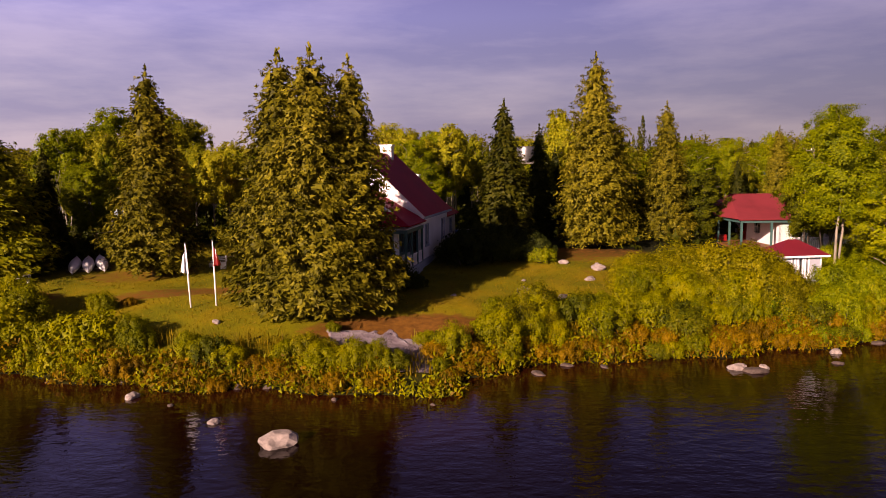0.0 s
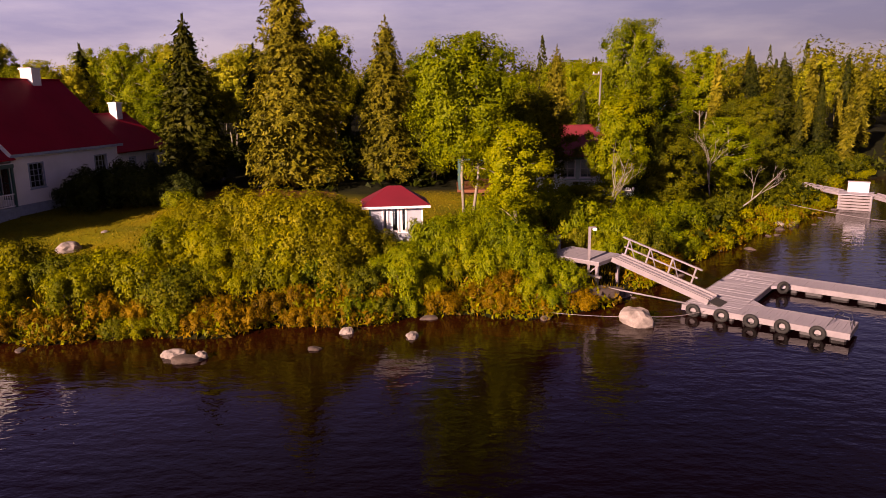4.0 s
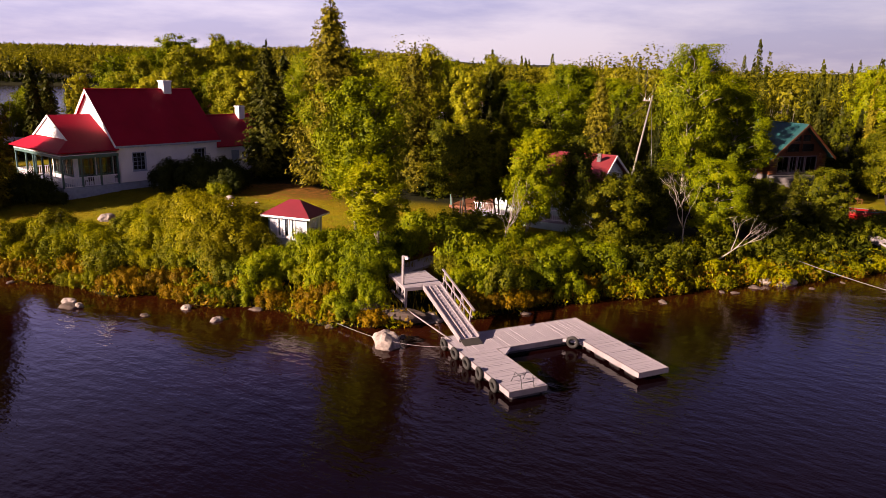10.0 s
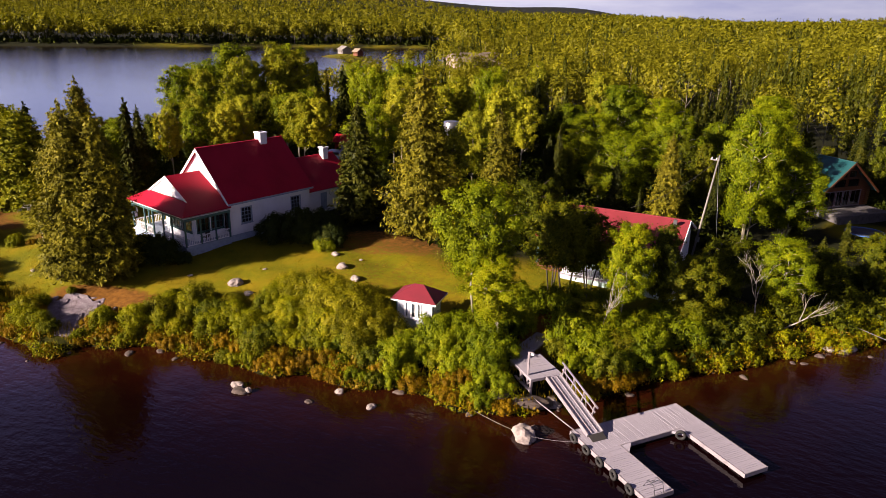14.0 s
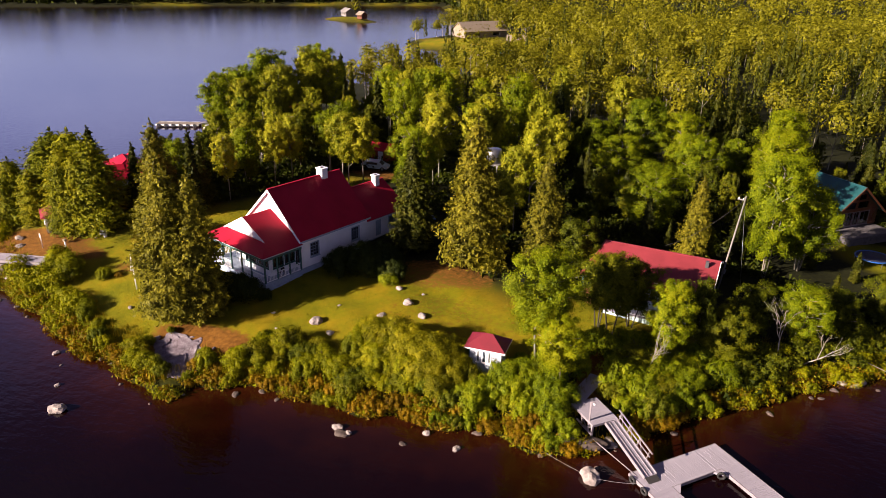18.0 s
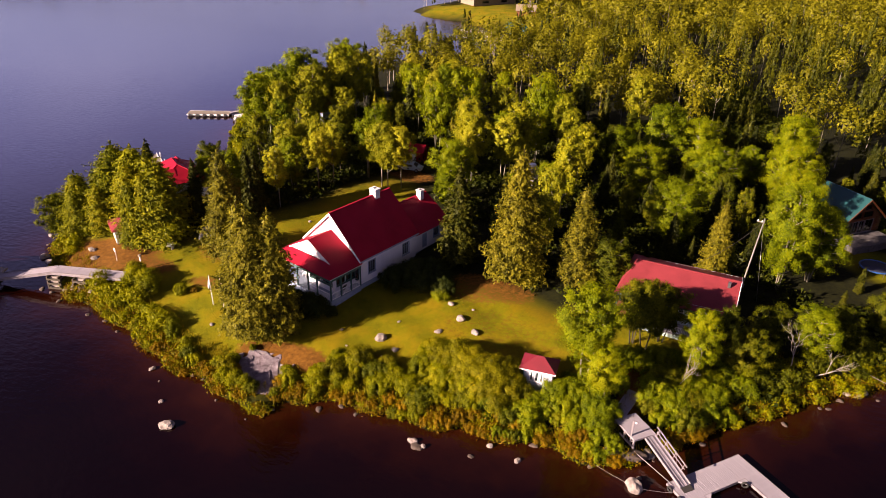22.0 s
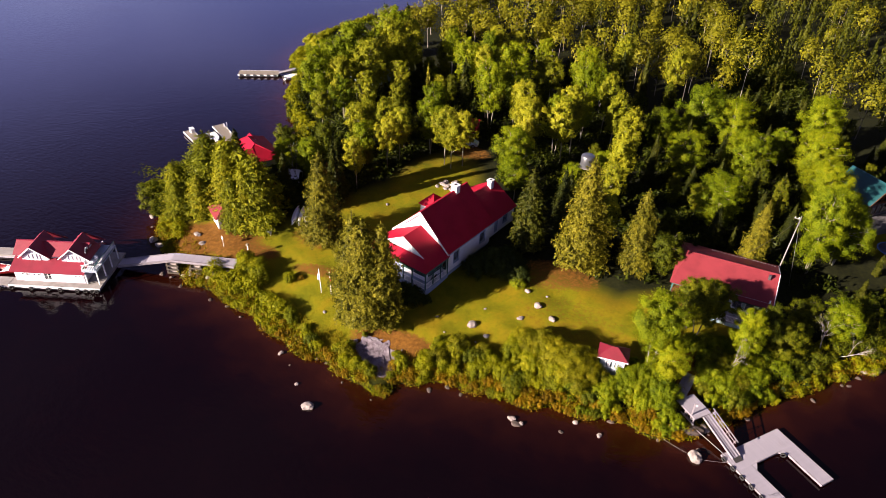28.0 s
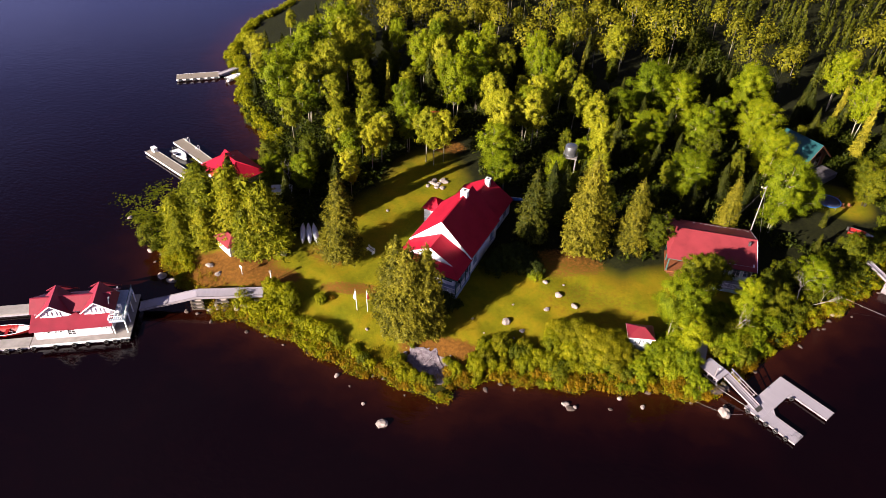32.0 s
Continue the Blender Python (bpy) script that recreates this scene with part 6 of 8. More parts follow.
window(COT, pose(-3.0, 0.4, 1.2, 0, 0, -90), 1.2, 1.2, 2, 2)
part("wall", boxes((4.94, 5.1, -4.24, 4.4, 0.3, 3.25)), WHITE, COT)
part("wall", boxes((-2.84, 4.94, 4.24, 4.4, 0.3, 3.25)), WHITE, COT)
for xx in (4.94,):
    part("gable_wall", prism([(-4.4, 3.25), (4.4, 3.25), (0, 4.95)], xx, xx + 0.16, "x"), WHITE, COT)
part("foundation", boxes((-2.9, 5.0, -4.3, 4.3, -0.5, 0.3)), BLUEGREY, COT)
for s in (-1, 1):
    part("roof", slab([(-5.6, 0, 5.05), (5.5, 0, 5.05), (5.5, s * 5.1, 2.95), (-6.9, s * 5.1, 2.95)], 0.10), PINK_ROOF, COT)
part("roof", slab([(-5.6, 0, 5.05), (-6.9, -5.1, 2.95), (-6.9, 5.1, 2.95)], 0.10), PINK_ROOF, COT)
part("ridge_cap", boxes((-5.6, 5.5, -0.1, 0.1, 5.03, 5.09)), PINK_ROOF, COT)
for s in (-1, 1):
    part("bargeboard", slab([(5.48, 0, 5.07), (5.55, 0, 5.07), (5.55, s * 5.15, 2.93), (5.48, s * 5.15, 2.93)], 0.2), WHITE_TRIM, COT)
part("stove_pipe", boxes((4.2, 4.5, -1.2, -0.9, 4.3, 5.25)), METAL, COT, "pale metal stove pipe")
part("porch_floor", boxes((-6.7, -3.05, -4.9, 4.6, 0.1, 0.3)), STEPWOOD, COT, "red-brown painted porch floor")
for y in (-4.8, -2.4, 0, 2.4, 4.5):
    part("porch_post", boxes((-6.62, -6.46, y - 0.08, y + 0.08, 0.3, 2.8)), TEAL, COT)
part("porch_post", boxes((-4.0, -3.84, -4.88, -4.72, 0.3, 2.8)), TEAL, COT)
part("porch_beam", boxes((-6.64, -6.44, -4.9, 4.6, 2.62, 2.85), (-6.44, 5.4, -4.9, -4.74, 2.62, 2.85)), TEAL, COT, "teal porch beam")
for i in range(4):
    part("porch_step", boxes((-6.4, -4.3, -4.92 - 0.3 * (i + 1), -4.92 - 0.3 * i, 0.3 - 0.17 * (i + 1) - 0.05, 0.3 - 0.17 * (i + 1))), STEPWOOD, COT)
part("deck_floor", boxes((-3.9, 8.0, -6.6, -4.45, 0.15, 0.28)), DECK, COT)
part("deck_skirt", boxes((-3.9, 8.0, -6.6, -6.52, -0.75, 0.15)), PALE_TEAL, COT, "pale teal boarded deck skirt")
railing(COT, -3.8, -6.5, 2.0, -6.5, 0.28, 0.9)
railing(COT, 2.1, -6.5, 8.0, -6.5, 0.28, 0.9)
part("porch_chest", boxes((-6.0, -5.2, 1.2, 2.2, 0.3, 0.9)), RED_PAINT, COT, "red chest")

# ---- log cabin with teal roof ----
CAB = thing("log_cabin", pose(49.6, 94.9, 3.7, 0, 0, 50) @ Matrix.Scale(0.87, 4), "orange log cabin with a steep teal metal roof", "cabin")
roof_pair(CAB, 5.3, -0.9, 7.4, 2.0, 6.1, TEAL_ROOF)
seams(CAB, 5.3, -0.9, 7.4, 2.0, 6.1, TEAL_ROOF, 0.7)
K_O = [(1.2, 2.9, 0.2, 2.1), (3.2, 4.2, 0.2, 2.1), (4.5, 5.5, 0.2, 2.1), (5.8, 7.5, 0.2, 2.1)]
part("wall", wall(9.0, 2.5, K_O), LOGWOOD, CAB, "", pose(-4.5, 0, 0))
for o in K_O:
    window(CAB, pose(-4.5 + o[0], 0, o[2]), o[1] - o[0], o[3] - o[2], 2, 1, DECK_PALE, "pale grey window frame")
part("gable_wall", prism([(-4.5, 2.5), (4.5, 2.5), (2.0, 4.45), (-2.0, 4.45)], 0.0, 0.14), LOGWOOD, CAB)
part("gable_wall", prism([(-2.0, 4.45), (2.0, 4.45), (0, 5.95)], 0.0, 0.14), LOGWOOD, CAB)
for wx, wz, ww, wh in ((-2.2, 2.75, 2.0, 0.95), (0.2, 2.75, 2.0, 0.95), (-1.5, 4.0, 1.35, 0.8), (0.15, 4.0, 1.35, 0.8)):
    wf = window(CAB, pose(wx, -0.16, wz), ww, wh, 1, 1, LOGWOOD)
    part("dark_lining", boxes((0, ww, 0.09, 0.11, 0, wh)), DARK, wf)
for i in range(9):
    part("log", tubes("log", [([(-4.6, -0.02, 0.15 + 0.28 * i), (-3.4, -0.02, 0.15 + 0.28 * i)], 0.12)], LOGWOOD, 6), None, CAB)
    part("log", tubes("log", [([(3.4, -0.02, 0.15 + 0.28 * i), (4.6, -0.02, 0.15 + 0.28 * i)], 0.12)], LOGWOOD, 6), None, CAB)
for s in (-1, 1):
    part("bargeboard", slab([(0, -0.95, 6.12), (0, -0.88, 6.12), (s * 5.35, -0.88, 1.97), (s * 5.35, -0.95, 1.97)], 0.25), LOGWOOD, CAB)
    part("wall", boxes((s * 4.42 - 0.08, s * 4.42 + 0.08, 0.14, 7.0, 0, 2.7)), LOGWOOD, CAB)
part("wall", boxes((-4.34, 4.34, 6.85, 7.0, 0, 2.7)), LOGWOOD, CAB)
part("foundation", boxes((-4.5, 4.5, 0.02, 7.0, -1.4, -0.002)), STONE_PAVE, CAB)
PATIO = part("patio", boxes((-4.6, 4.4, -3.8, -0.2, -1.3, -0.06), bevel=0.03), STONE_PAVE, None, "", CAB.matrix_basis.copy())
tagged(PATIO, "grey stone patio before the log cabin", "patio", kind="structure")


# ---- planked decks ----
def plank_mesh(length, width, thick, mat):
    me = bpy.data.meshes.new("plank")
    bm = boxes((0, width - 0.008, 0, length, -thick, 0))
    bm.to_mesh(me)
    bm.free()
    me.materials.append(mat)
    return me


plank_rng = random.Random(9)


def planks(parent, m, run, length, pitch=0.145, mat=DECK):
    """Planks laid side by side along +x for run metres, each reaching length along +y."""
    k = int(run / pitch)
    me = plank_mesh(length, run / k, 0.035, mat)
    for i in range(k):
        part("plank", me, None, parent, "", m @ pose(run * i / k, plank_rng.uniform(-0.012, 0.012), plank_rng.uniform(-0.005, 0.005), plank_rng.uniform(-0.2, 0.2), 0, 0))


def ring_mesh(R, r, mat, seg=20, sec=8):
    vs, fs = [], []
    for i in range(seg):
        a = 2 * math.pi * i / seg
        for j in range(sec):
            b = 2 * math.pi * j / sec
            q = R + r * math.cos(b)
            vs.append((q * math.cos(a), r * 0.95 * math.sin(b), q * math.sin(a)))
    for i in range(seg):
        for j in range(sec):
            fs.append((i * sec + j, i * sec + (j + 1) % sec, ((i + 1) % seg) * sec + (j + 1) % sec, ((i + 1) % seg) * sec + j))
    return mesh_from("tyre", vs, fs, mat, True)


TYRE = ring_mesh(0.235, 0.095, RUBBER)


def tyre(m, label="black car tyre hung on the dock edge as a fender", group="tyres on the dock"):
    ob = part("tyre_fender", TYRE, None, None, "", m)
    return tagged(ob, label, "tyre", group)


# U-shaped floating dock; x along the arms, -y from the far arm to the near arm
DM = pose(40.82, 45.98, 0.43, 0, 0, -36.9)
DOCK = thing("floating_dock", DM, "U-shaped floating dock of weathered grey planks", "dock")
planks(DOCK, pose(0, -8.1, 0) @ pose(2.3, 0, 0, 0, 0, 90), 8.1, 2.3)
planks(DOCK, pose(2.3, -1.65, 0), 4.9, 1.65)
planks(DOCK, pose(2.3, -8.1, 0), 4.4, 1.8)
for spec in ((0, 2.3, -8.1, 0, -0.22, -0.036), (2.3, 7.2, -1.65, 0, -0.22, -0.036), (2.3, 6.7, -8.1, -6.3, -0.22, -0.036)):
    x0, x1, y0, y1, z0, z1 = spec
    part("deck_frame", boxes((x0 + 0.02, x1 - 0.02, y0 + 0.02, y1 - 0.02, z0, z1)), DECK_PALE, DOCK)
    for fx in np.arange(x0 + 0.25, x1 - 0.5, 1.15):
        part("float_drum", boxes((fx, min(fx + 0.8, x1 - 0.1), y0 + 0.15, y1 - 0.15, -0.75, -0.222), bevel=0.06), DRUM, DOCK)
for spec in ((-0.05, 0.0, -8.15, 0.05, -0.25, 0.012), (0.0, 7.2, 0.0, 0.05, -0.25, 0.012), (7.2, 7.25, -1.7, 0.05, -0.25, 0.012), (2.3, 7.2, -1.70, -1.65, -0.25, 0.012), (2.3, 2.35, -6.3, -1.7, -0.25, 0.012), (2.35, 6.7, -6.3, -6.25, -0.25, 0.012), (6.7, 6.75, -8.15, -6.25, -0.25, 0.012), (0.0, 6.7, -8.15, -8.1, -0.25, 0.012)):
    part("fascia_board", boxes(spec), DECK_PALE, DOCK)
part("corner_gusset", slab([(2.35, -6.25, -0.003), (3.1, -6.25, -0.003), (2.35, -5.5, -0.003)], 0.16), DECK, DOCK)
part("corner_gusset", slab([(2.35, -1.70, -0.003), (3.1, -1.70, -0.003), (2.35, -2.45, -0.003)], 0.16), DECK, DOCK)
for fx in (0.5, 1.75, 3.0, 4.25, 5.6):
    tyre(DM @ pose(fx, -8.26, -0.16, plank_rng.uniform(-8, 8), 0, plank_rng.uniform(-6, 6)))
tyre(DM @ pose(2.85, -2.2, -0.06, 0, 0, 45))
LAD = thing("swim_ladder", DM @ pose(6.3, -7.2, 0.0, 0, 0, 90), "folded metal swim ladder at the dock end", "ladder")
part("ladder_rail", tubes("ladder_rail", [([(-0.3, 0.5, 0.0), (-0.3, 0.2, 0.55), (-0.3, -0.25, 0.5), (-0.3, -0.4, 0.0)], 0.022)], METAL), None, LAD)
part("ladder_rail", tubes("ladder_rail", [([(0.3, 0.5, 0.0), (0.3, 0.2, 0.55), (0.3, -0.25, 0.5), (0.3, -0.4, 0.0)], 0.022)], METAL), None, LAD)
for yy, zz in ((0.35, 0.28), (0.0, 0.53), (-0.32, 0.25)):
    part("rung", tubes("rung", [([(-0.3, yy, zz), (0.3, yy, zz)], 0.018)], METAL), None, LAD)

# gangway from the landing to the dock
g_lo, g_hi = Vector((37.35, 39.75, 0.60)), Vector((33.55, 42.75, 1.92))
g_len = (g_lo - g_hi).length
GM = Matrix.Translation(g_hi) @ (g_lo - g_hi).to_track_quat("X", "Z").to_matrix().to_4x4()
GANG = thing("gangway", GM, "sloping grey wooden gangway with a railing on one side", "gangway")
for y in (-0.55, 0.5):
    part("stringer", boxes((0, g_len, y, y + 0.06, -0.16, 0.10)), DECK_PALE, GANG)
for y in (-0.22, 0.17):
    part("runner", boxes((0.05, g_len - 0.05, y, y + 0.05, 0.0, 0.055)), DECK_PALE, GANG)
part("gangway_floor", boxes((0, g_len, -0.49, 0.5, -0.06, -0.004)), DECK, GANG)
GT = plank_mesh(0.98, 0.10, 0.02, DECK)
for i in range(16):
    part("tread", GT, None, GANG, "", pose(0.15 + (g_len - 0.3) * i / 16, -0.485, 0.018))
for px_ in (0.15, 1.3, 2.5, 3.7):
    part("rail_post", boxes((px_ - 0.04, px_ + 0.04, 0.56, 0.64, -0.12, 0.85)), DECK_PALE, GANG)
    if px_ < 3.5:
        part("rail_brace", tubes("rail_brace", [([(px_ + 0.05, 0.60, 0.80), (px_ + 0.55, 0.60, 0.02)], 0.03)], DECK_PALE, 4), None, GANG)
part("handrail", boxes((-0.2, 4.0, 0.55, 0.65, 0.85, 0.92)), DECK_PALE, GANG)
part("midrail", boxes((0.0, 3.9, 0.57, 0.63, 0.40, 0.47)), DECK_PALE, GANG)
part("landing_plate", boxes((g_len - 0.1, g_len + 0.55, -0.5, 0.5, -0.05, -0.01)), DARK, GANG, "dark rubber landing plate")

LM = pose(31.9, 43.6, 1.90, 0, 0, -40)
LAND_P = thing("landing_stage", LM, "grey plank landing stage on posts above the shore", "landing stage")
planks(LAND_P, pose(-1.3, -1.15, 0), 3.0, 2.3)
part("deck_frame", boxes((-1.3, 1.7, -1.15, -1.07, -0.2, -0.037), (-1.3, 1.7, 1.07, 1.15, -0.2, -0.037), (-1.3, -1.22, -1.07, 1.07, -0.2, -0.037), (1.62, 1.7, -1.07, 1.07, -0.2, -0.037)), DECK_PALE, LAND_P)
for x, y in ((-1.2, -1.05), (1.55, -1.05), (1.55, 1.05), (0.2, -1.05)):
    part("post", boxes((x - 0.07, x + 0.07, y - 0.07, y + 0.07, -2.1, -0.2)), DECK_PALE, LAND_P)
part("brace", tubes("brace", [([(1.55, -1.05, -0.25), (0.7, -1.05, -1.0)], 0.05), ([(0.2, -1.05, -0.25), (1.4, -1.05, -1.4)], 0.05)], DECK_PALE, 4), None, LAND_P)
part("low_rail", boxes((-0.2, 1.9, -1.35, -1.2, -0.75, -0.65)), DECK_PALE, LAND_P)
WALKWAY = thing("boardwalk", pose(30.6, 46.4, 1.93, 0, 0, -8), "narrow grey boardwalk leading to the landing stage", "boardwalk")
planks(WALKWAY, pose(-0.65, -2.6, 0) @ pose(1.3, 0, 0, 0, 0, 90), 4.6, 1.3)
part("joist", boxes((-0.6, -0.5, -2.6, 2.0, -0.2, -0.037)), DECK_PALE, WALKWAY)
part("joist", boxes((0.5, 0.6, -2.6, 2.0, -0.2, -0.037)), DECK_PALE, WALKWAY)
LAMP = thing("lamp_post", pose(32.05, 42.1, 1.0), "white wooden lamp post with a small lamp head", "lamp post")
part("post", boxes((-0.06, 0.06, -0.06, 0.06, 0, 2.55)), DECK_PALE, LAMP)
part("lamp_arm", boxes((-0.04, 0.3, -0.04, 0.04, 2.50, 2.57)), DECK_PALE, LAMP)
part("lamp_head", boxes((0.14, 0.34, -0.09, 0.09, 2.38, 2.50), bevel=0.02), WHITE_TRIM, LAMP, "small white lamp head")


def line_thing(name, path, r, mat, label, category):
    ob = part(name, tubes(name, [(path, r)], mat, 5), None)
    return tagged(ob, label, category)


def sag(a, b, drop, k=10):
    a, b = Vector(a), Vector(b)
    return [tuple(a.lerp(b, i / k) - Vector((0, 0, drop * 4 * (i / k) * (1 - i / k)))) for i in range(k + 1)]


line_thing("mooring_rope", sag((28.2, 39.4, 0.3), (33.2, 37.9, 0.35), 0.1), 0.013, DECK_PALE, "pale mooring rope along the shore", "rope")
line_thing("mooring_rope", sag((33.9, 37.8, 0.4), (36.9, 38.9, 0.35), 0.12), 0.013, DECK_PALE, "pale mooring rope tied to the dock", "rope")
line_thing("mooring_pole", [(32.6, 41.6, 0.7), (36.6, 39.4, 0.4)], 0.045, DECK_PALE, "pale wooden pole holding the dock off the shore", "pole")
line_thing("mooring_line", sag((49.6, 64.0, 1.6), (58.6, 62.2, 0.02), 0.15), 0.022, DECK_PALE, "white mooring line from the bank into the lake", "rope")


# ---- flagpoles on the lawn ----
def flag_mesh(cols, drop=1.35, width=0.42, seed=1):
    """A limp flag hanging in folds; cols: materials from hoist to fly."""
    nx, nz = 19, 12
    vs, fs, mi = [], [], []
    for k in range(nz):
        t = k / (nz - 1)
        for i in range(nx):
            u = i / (nx - 1)
            x = u * width * (0.55 + 0.45 * t)
            y = 0.09 * math.sin(u * 9.5 + seed + t * 1.3) * (0.4 + t)
            vs.append((x, y, -drop * t * (0.72 + 0.28 * (1 - u)) - 0.42 * u * (1 - 0.3 * t)))
    for k in range(nz - 1):
        for i in range(nx - 1):
            a = k * nx + i
            fs.append((a, a + 1, a + 1 + nx, a + nx))
            mi.append(min(len(cols) - 1, int(len(cols) * i / (nx - 1))))
    me = mesh_from("flag", vs, fs, cols[0], True)
    for c in cols[1:]:
        me.materials.append(c)
    me.polygons.foreach_set("material_index", mi)
    return me


def flagpole(x, y, h, lean, flag, label, rz):
    f = thing("flagpole", pose(x, y, gz(x, y) - 0.2, lean[0], lean[1], 0), label, "flagpole", "flagpoles on the lawn")
    part("pole", tubes("pole", [([(0, 0, 0), (0, 0, h * 0.5), (0, 0, h + 0.2)], [0.055, 0.05, 0.035])], WHITE_TRIM, 8), None, f)
    part("finial", tubes("finial", [([(0, 0, h + 0.2), (0, 0, h + 0.28)], [0.06, 0.03])], METAL, 8), None, f)
    fl = part("flag", flag, None, f, "", pose(0.05, 0, h - 0.05, 0, 0, rz))
    sol = fl.modifiers.new("thickness", "SOLIDIFY")
    sol.thickness = 0.006


flagpole(-14.75, 40.4, 3.75, (0, -2.5), flag_mesh([WHITE_TRIM, BLUEGREY, WHITE_TRIM, WHITE_TRIM], 1.5), "white flagpole with a limp white and blue flag", 200)
flagpole(-13.3, 40.5, 3.8, (0, -1.0), flag_mesh([RED_PAINT, WHITE_TRIM, RED_PAINT], 1.2, 0.38, 3), "white flagpole with a limp red and white flag", -20)


# ---- posts, benches, small things on the headland ----
def bench(x, y, rz, mat, label):
    b = thing("bench", pose(x, y, gz(x, y), 0, 0, rz), label, "bench")
    for i in range(3):
        part("seat_board", boxes((-0.75, 0.75, -0.2 + 0.15 * i, -0.08 + 0.15 * i, 0.42, 0.46)), mat, b)
    for i in range(2):
        part("back_board", boxes((-0.75, 0.75, 0.26, 0.30, 0.55 + 0.18 * i, 0.68 + 0.18 * i)), mat, b)
    for s in (-0.6, 0.6):
        part("leg", boxes((s - 0.04, s + 0.04, -0.2, 0.3, -0.05, 0.42)), mat, b)
        part("back_post", boxes((s - 0.04, s + 0.04, 0.30, 0.36, 0.42, 0.92)), mat, b)


bench(-29.0, 47.4, 20, WHITE_TRIM, "white wooden bench on the headland lawn")
bench(-16.8, 51.7, -30, WHITE_TRIM, "white wooden bench beyond the flagpoles")
PB = thing("birdhouse_post", pose(-28.25, 42.45, gz(-28.25, 42.45)), "white post with a small birdhouse at the footbridge", "post")
part("post", boxes((-0.06, 0.06, -0.06, 0.06, -0.1, 1.75)), WHITE_TRIM, PB)
part("birdhouse", boxes((-0.16, 0.16, -0.14, 0.14, 1.75, 2.05), bevel=0.015), TAN_ROOF, PB)
SGN = thing("round_sign", pose(-32.8, 42.6, gz(-32.8, 42.6), 0, 0, -20), "round white sign on a thin post", "sign")
part("post", boxes((-0.03, 0.03, -0.03, 0.03, -0.1, 1.3)), WHITE_TRIM, SGN)
part("disc", tubes("disc", [([(0, -0.04, 1.5), (0, -0.07, 1.5)], 0.28)], WHITE_TRIM, 16), None, SGN)
plant("lawn_bush", SHRUB[0], -20.2, 40.9, 0.75, 20, "small olive bush standing in the lawn", "shrub", "", names=("woody_base", "foliage"))
plant("lawn_bush", SHRUB[2], -18.9, 41.6, 0.4, 80, "small ochre bush standing in the lawn", "shrub", "", names=("woody_base", "foliage"))


def canoe_mesh(length, beam, depth, mat):
    vs, fs = [], []
    n, s = 15, 9
    for i in range(n):
        u = i / (n - 1) * 2 - 1
        w = beam / 2 * (1 - abs(u) ** 2.4)
        for j in range(s):
            a = math.pi * j / (s - 1)
            vs.append((u * length / 2, w * math.cos(a), depth * (math.sin(a) ** 0.8) * (1 - 0.15 * u * u) - 0.12 * abs(u) ** 3))
    for i in range(n - 1):
        for j in range(s - 1):
            fs.append((i * s + j, i * s + j + 1, (i + 1) * s + j + 1, (i + 1) * s + j))
    me = mesh_from("hull", vs, fs, mat, True)
    return me


HULL_W = canoe_mesh(4.6, 0.85, 0.40, WHITE_TRIM)
HULL_B = canoe_mesh(4.2, 0.75, 0.34, BLUE_PAINT)


def canoe(x, y, rz, hull, label, tilt=0, up=0.28, group=""):
    c = thing("canoe", pose(x, y, gz(x, y) + up, 0, tilt, rz), label, "canoe", group)
    h = part("hull", hull, None, c)
    sol = h.modifiers.new("thickness", "SOLIDIFY")
    sol.thickness = 0.03
    part("keel", boxes((-1.7, 1.7, -0.015, 0.015, 0.37, 0.41)), WHITE_TRIM, c)
    for q in (-1.2, 1.2):
        part("trestle", boxes((q - 0.06, q + 0.06, -0.5, 0.5, -up, 0.0)), BARK, c)


for i in range(3):
    canoe(-28.0 + 0.95 * i, 53.0 + 0.15 * i, 112 + 4 * i, HULL_W, "white canoe lying keel up on the grass", -6, 0.3, "canoes on the grass")
canoe(1.3, 70.6, 6, HULL_B, "blue canoe lying behind the house", 0, 0.25)

# ---- hut on the headland ----
HUT = thing("small_hut", pose(-36.9, 47.4, gz(-36.9, 47.2), 0, 0, -32), "small white hut with a faded red hipped roof under spruces", "hut")
H_O = [(0.35 + 0.75 * i, 0.85 + 0.75 * i, 1.15, 1.55) for i in range(4)]
part("wall", wall(3.4, 1.95, H_O, 0.1), WHITE, HUT, "", pose(-1.7, -1.2, 0))
for o in H_O:
    window(HUT, pose(-1.7 + o[0], -1.2, o[2]), 0.5, 0.4, 1, 1)
for spec in ((-1.7, -1.6, -1.1, 1.2, 0, 1.95), (1.6, 1.7, -1.1, 1.2, 0, 1.95), (-1.6, 1.6, 1.1, 1.2, 0, 1.95)):
    part("wall", boxes(spec), WHITE, HUT)
part("base", boxes((-1.65, 1.65, -1.15, 1.15, -0.8, -0.002)), ROCK_DARK, HUT)
_q = [(-2.05, -1.6, 1.93), (2.05, -1.6, 1.93), (2.05, 1.6, 1.93), (-2.05, 1.6, 1.93)]
_r = [(-0.6, 0, 2.85), (0.6, 0, 2.85)]
for poly in ([_q[0], _q[1], _r[1], _r[0]], [_q[2], _q[3], _r[0], _r[1]], [_q[1], _q[2], _r[1]], [_q[3], _q[0], _r[0]]):
    part("roof", slab(poly, 0.07), PINK_ROOF, HUT)

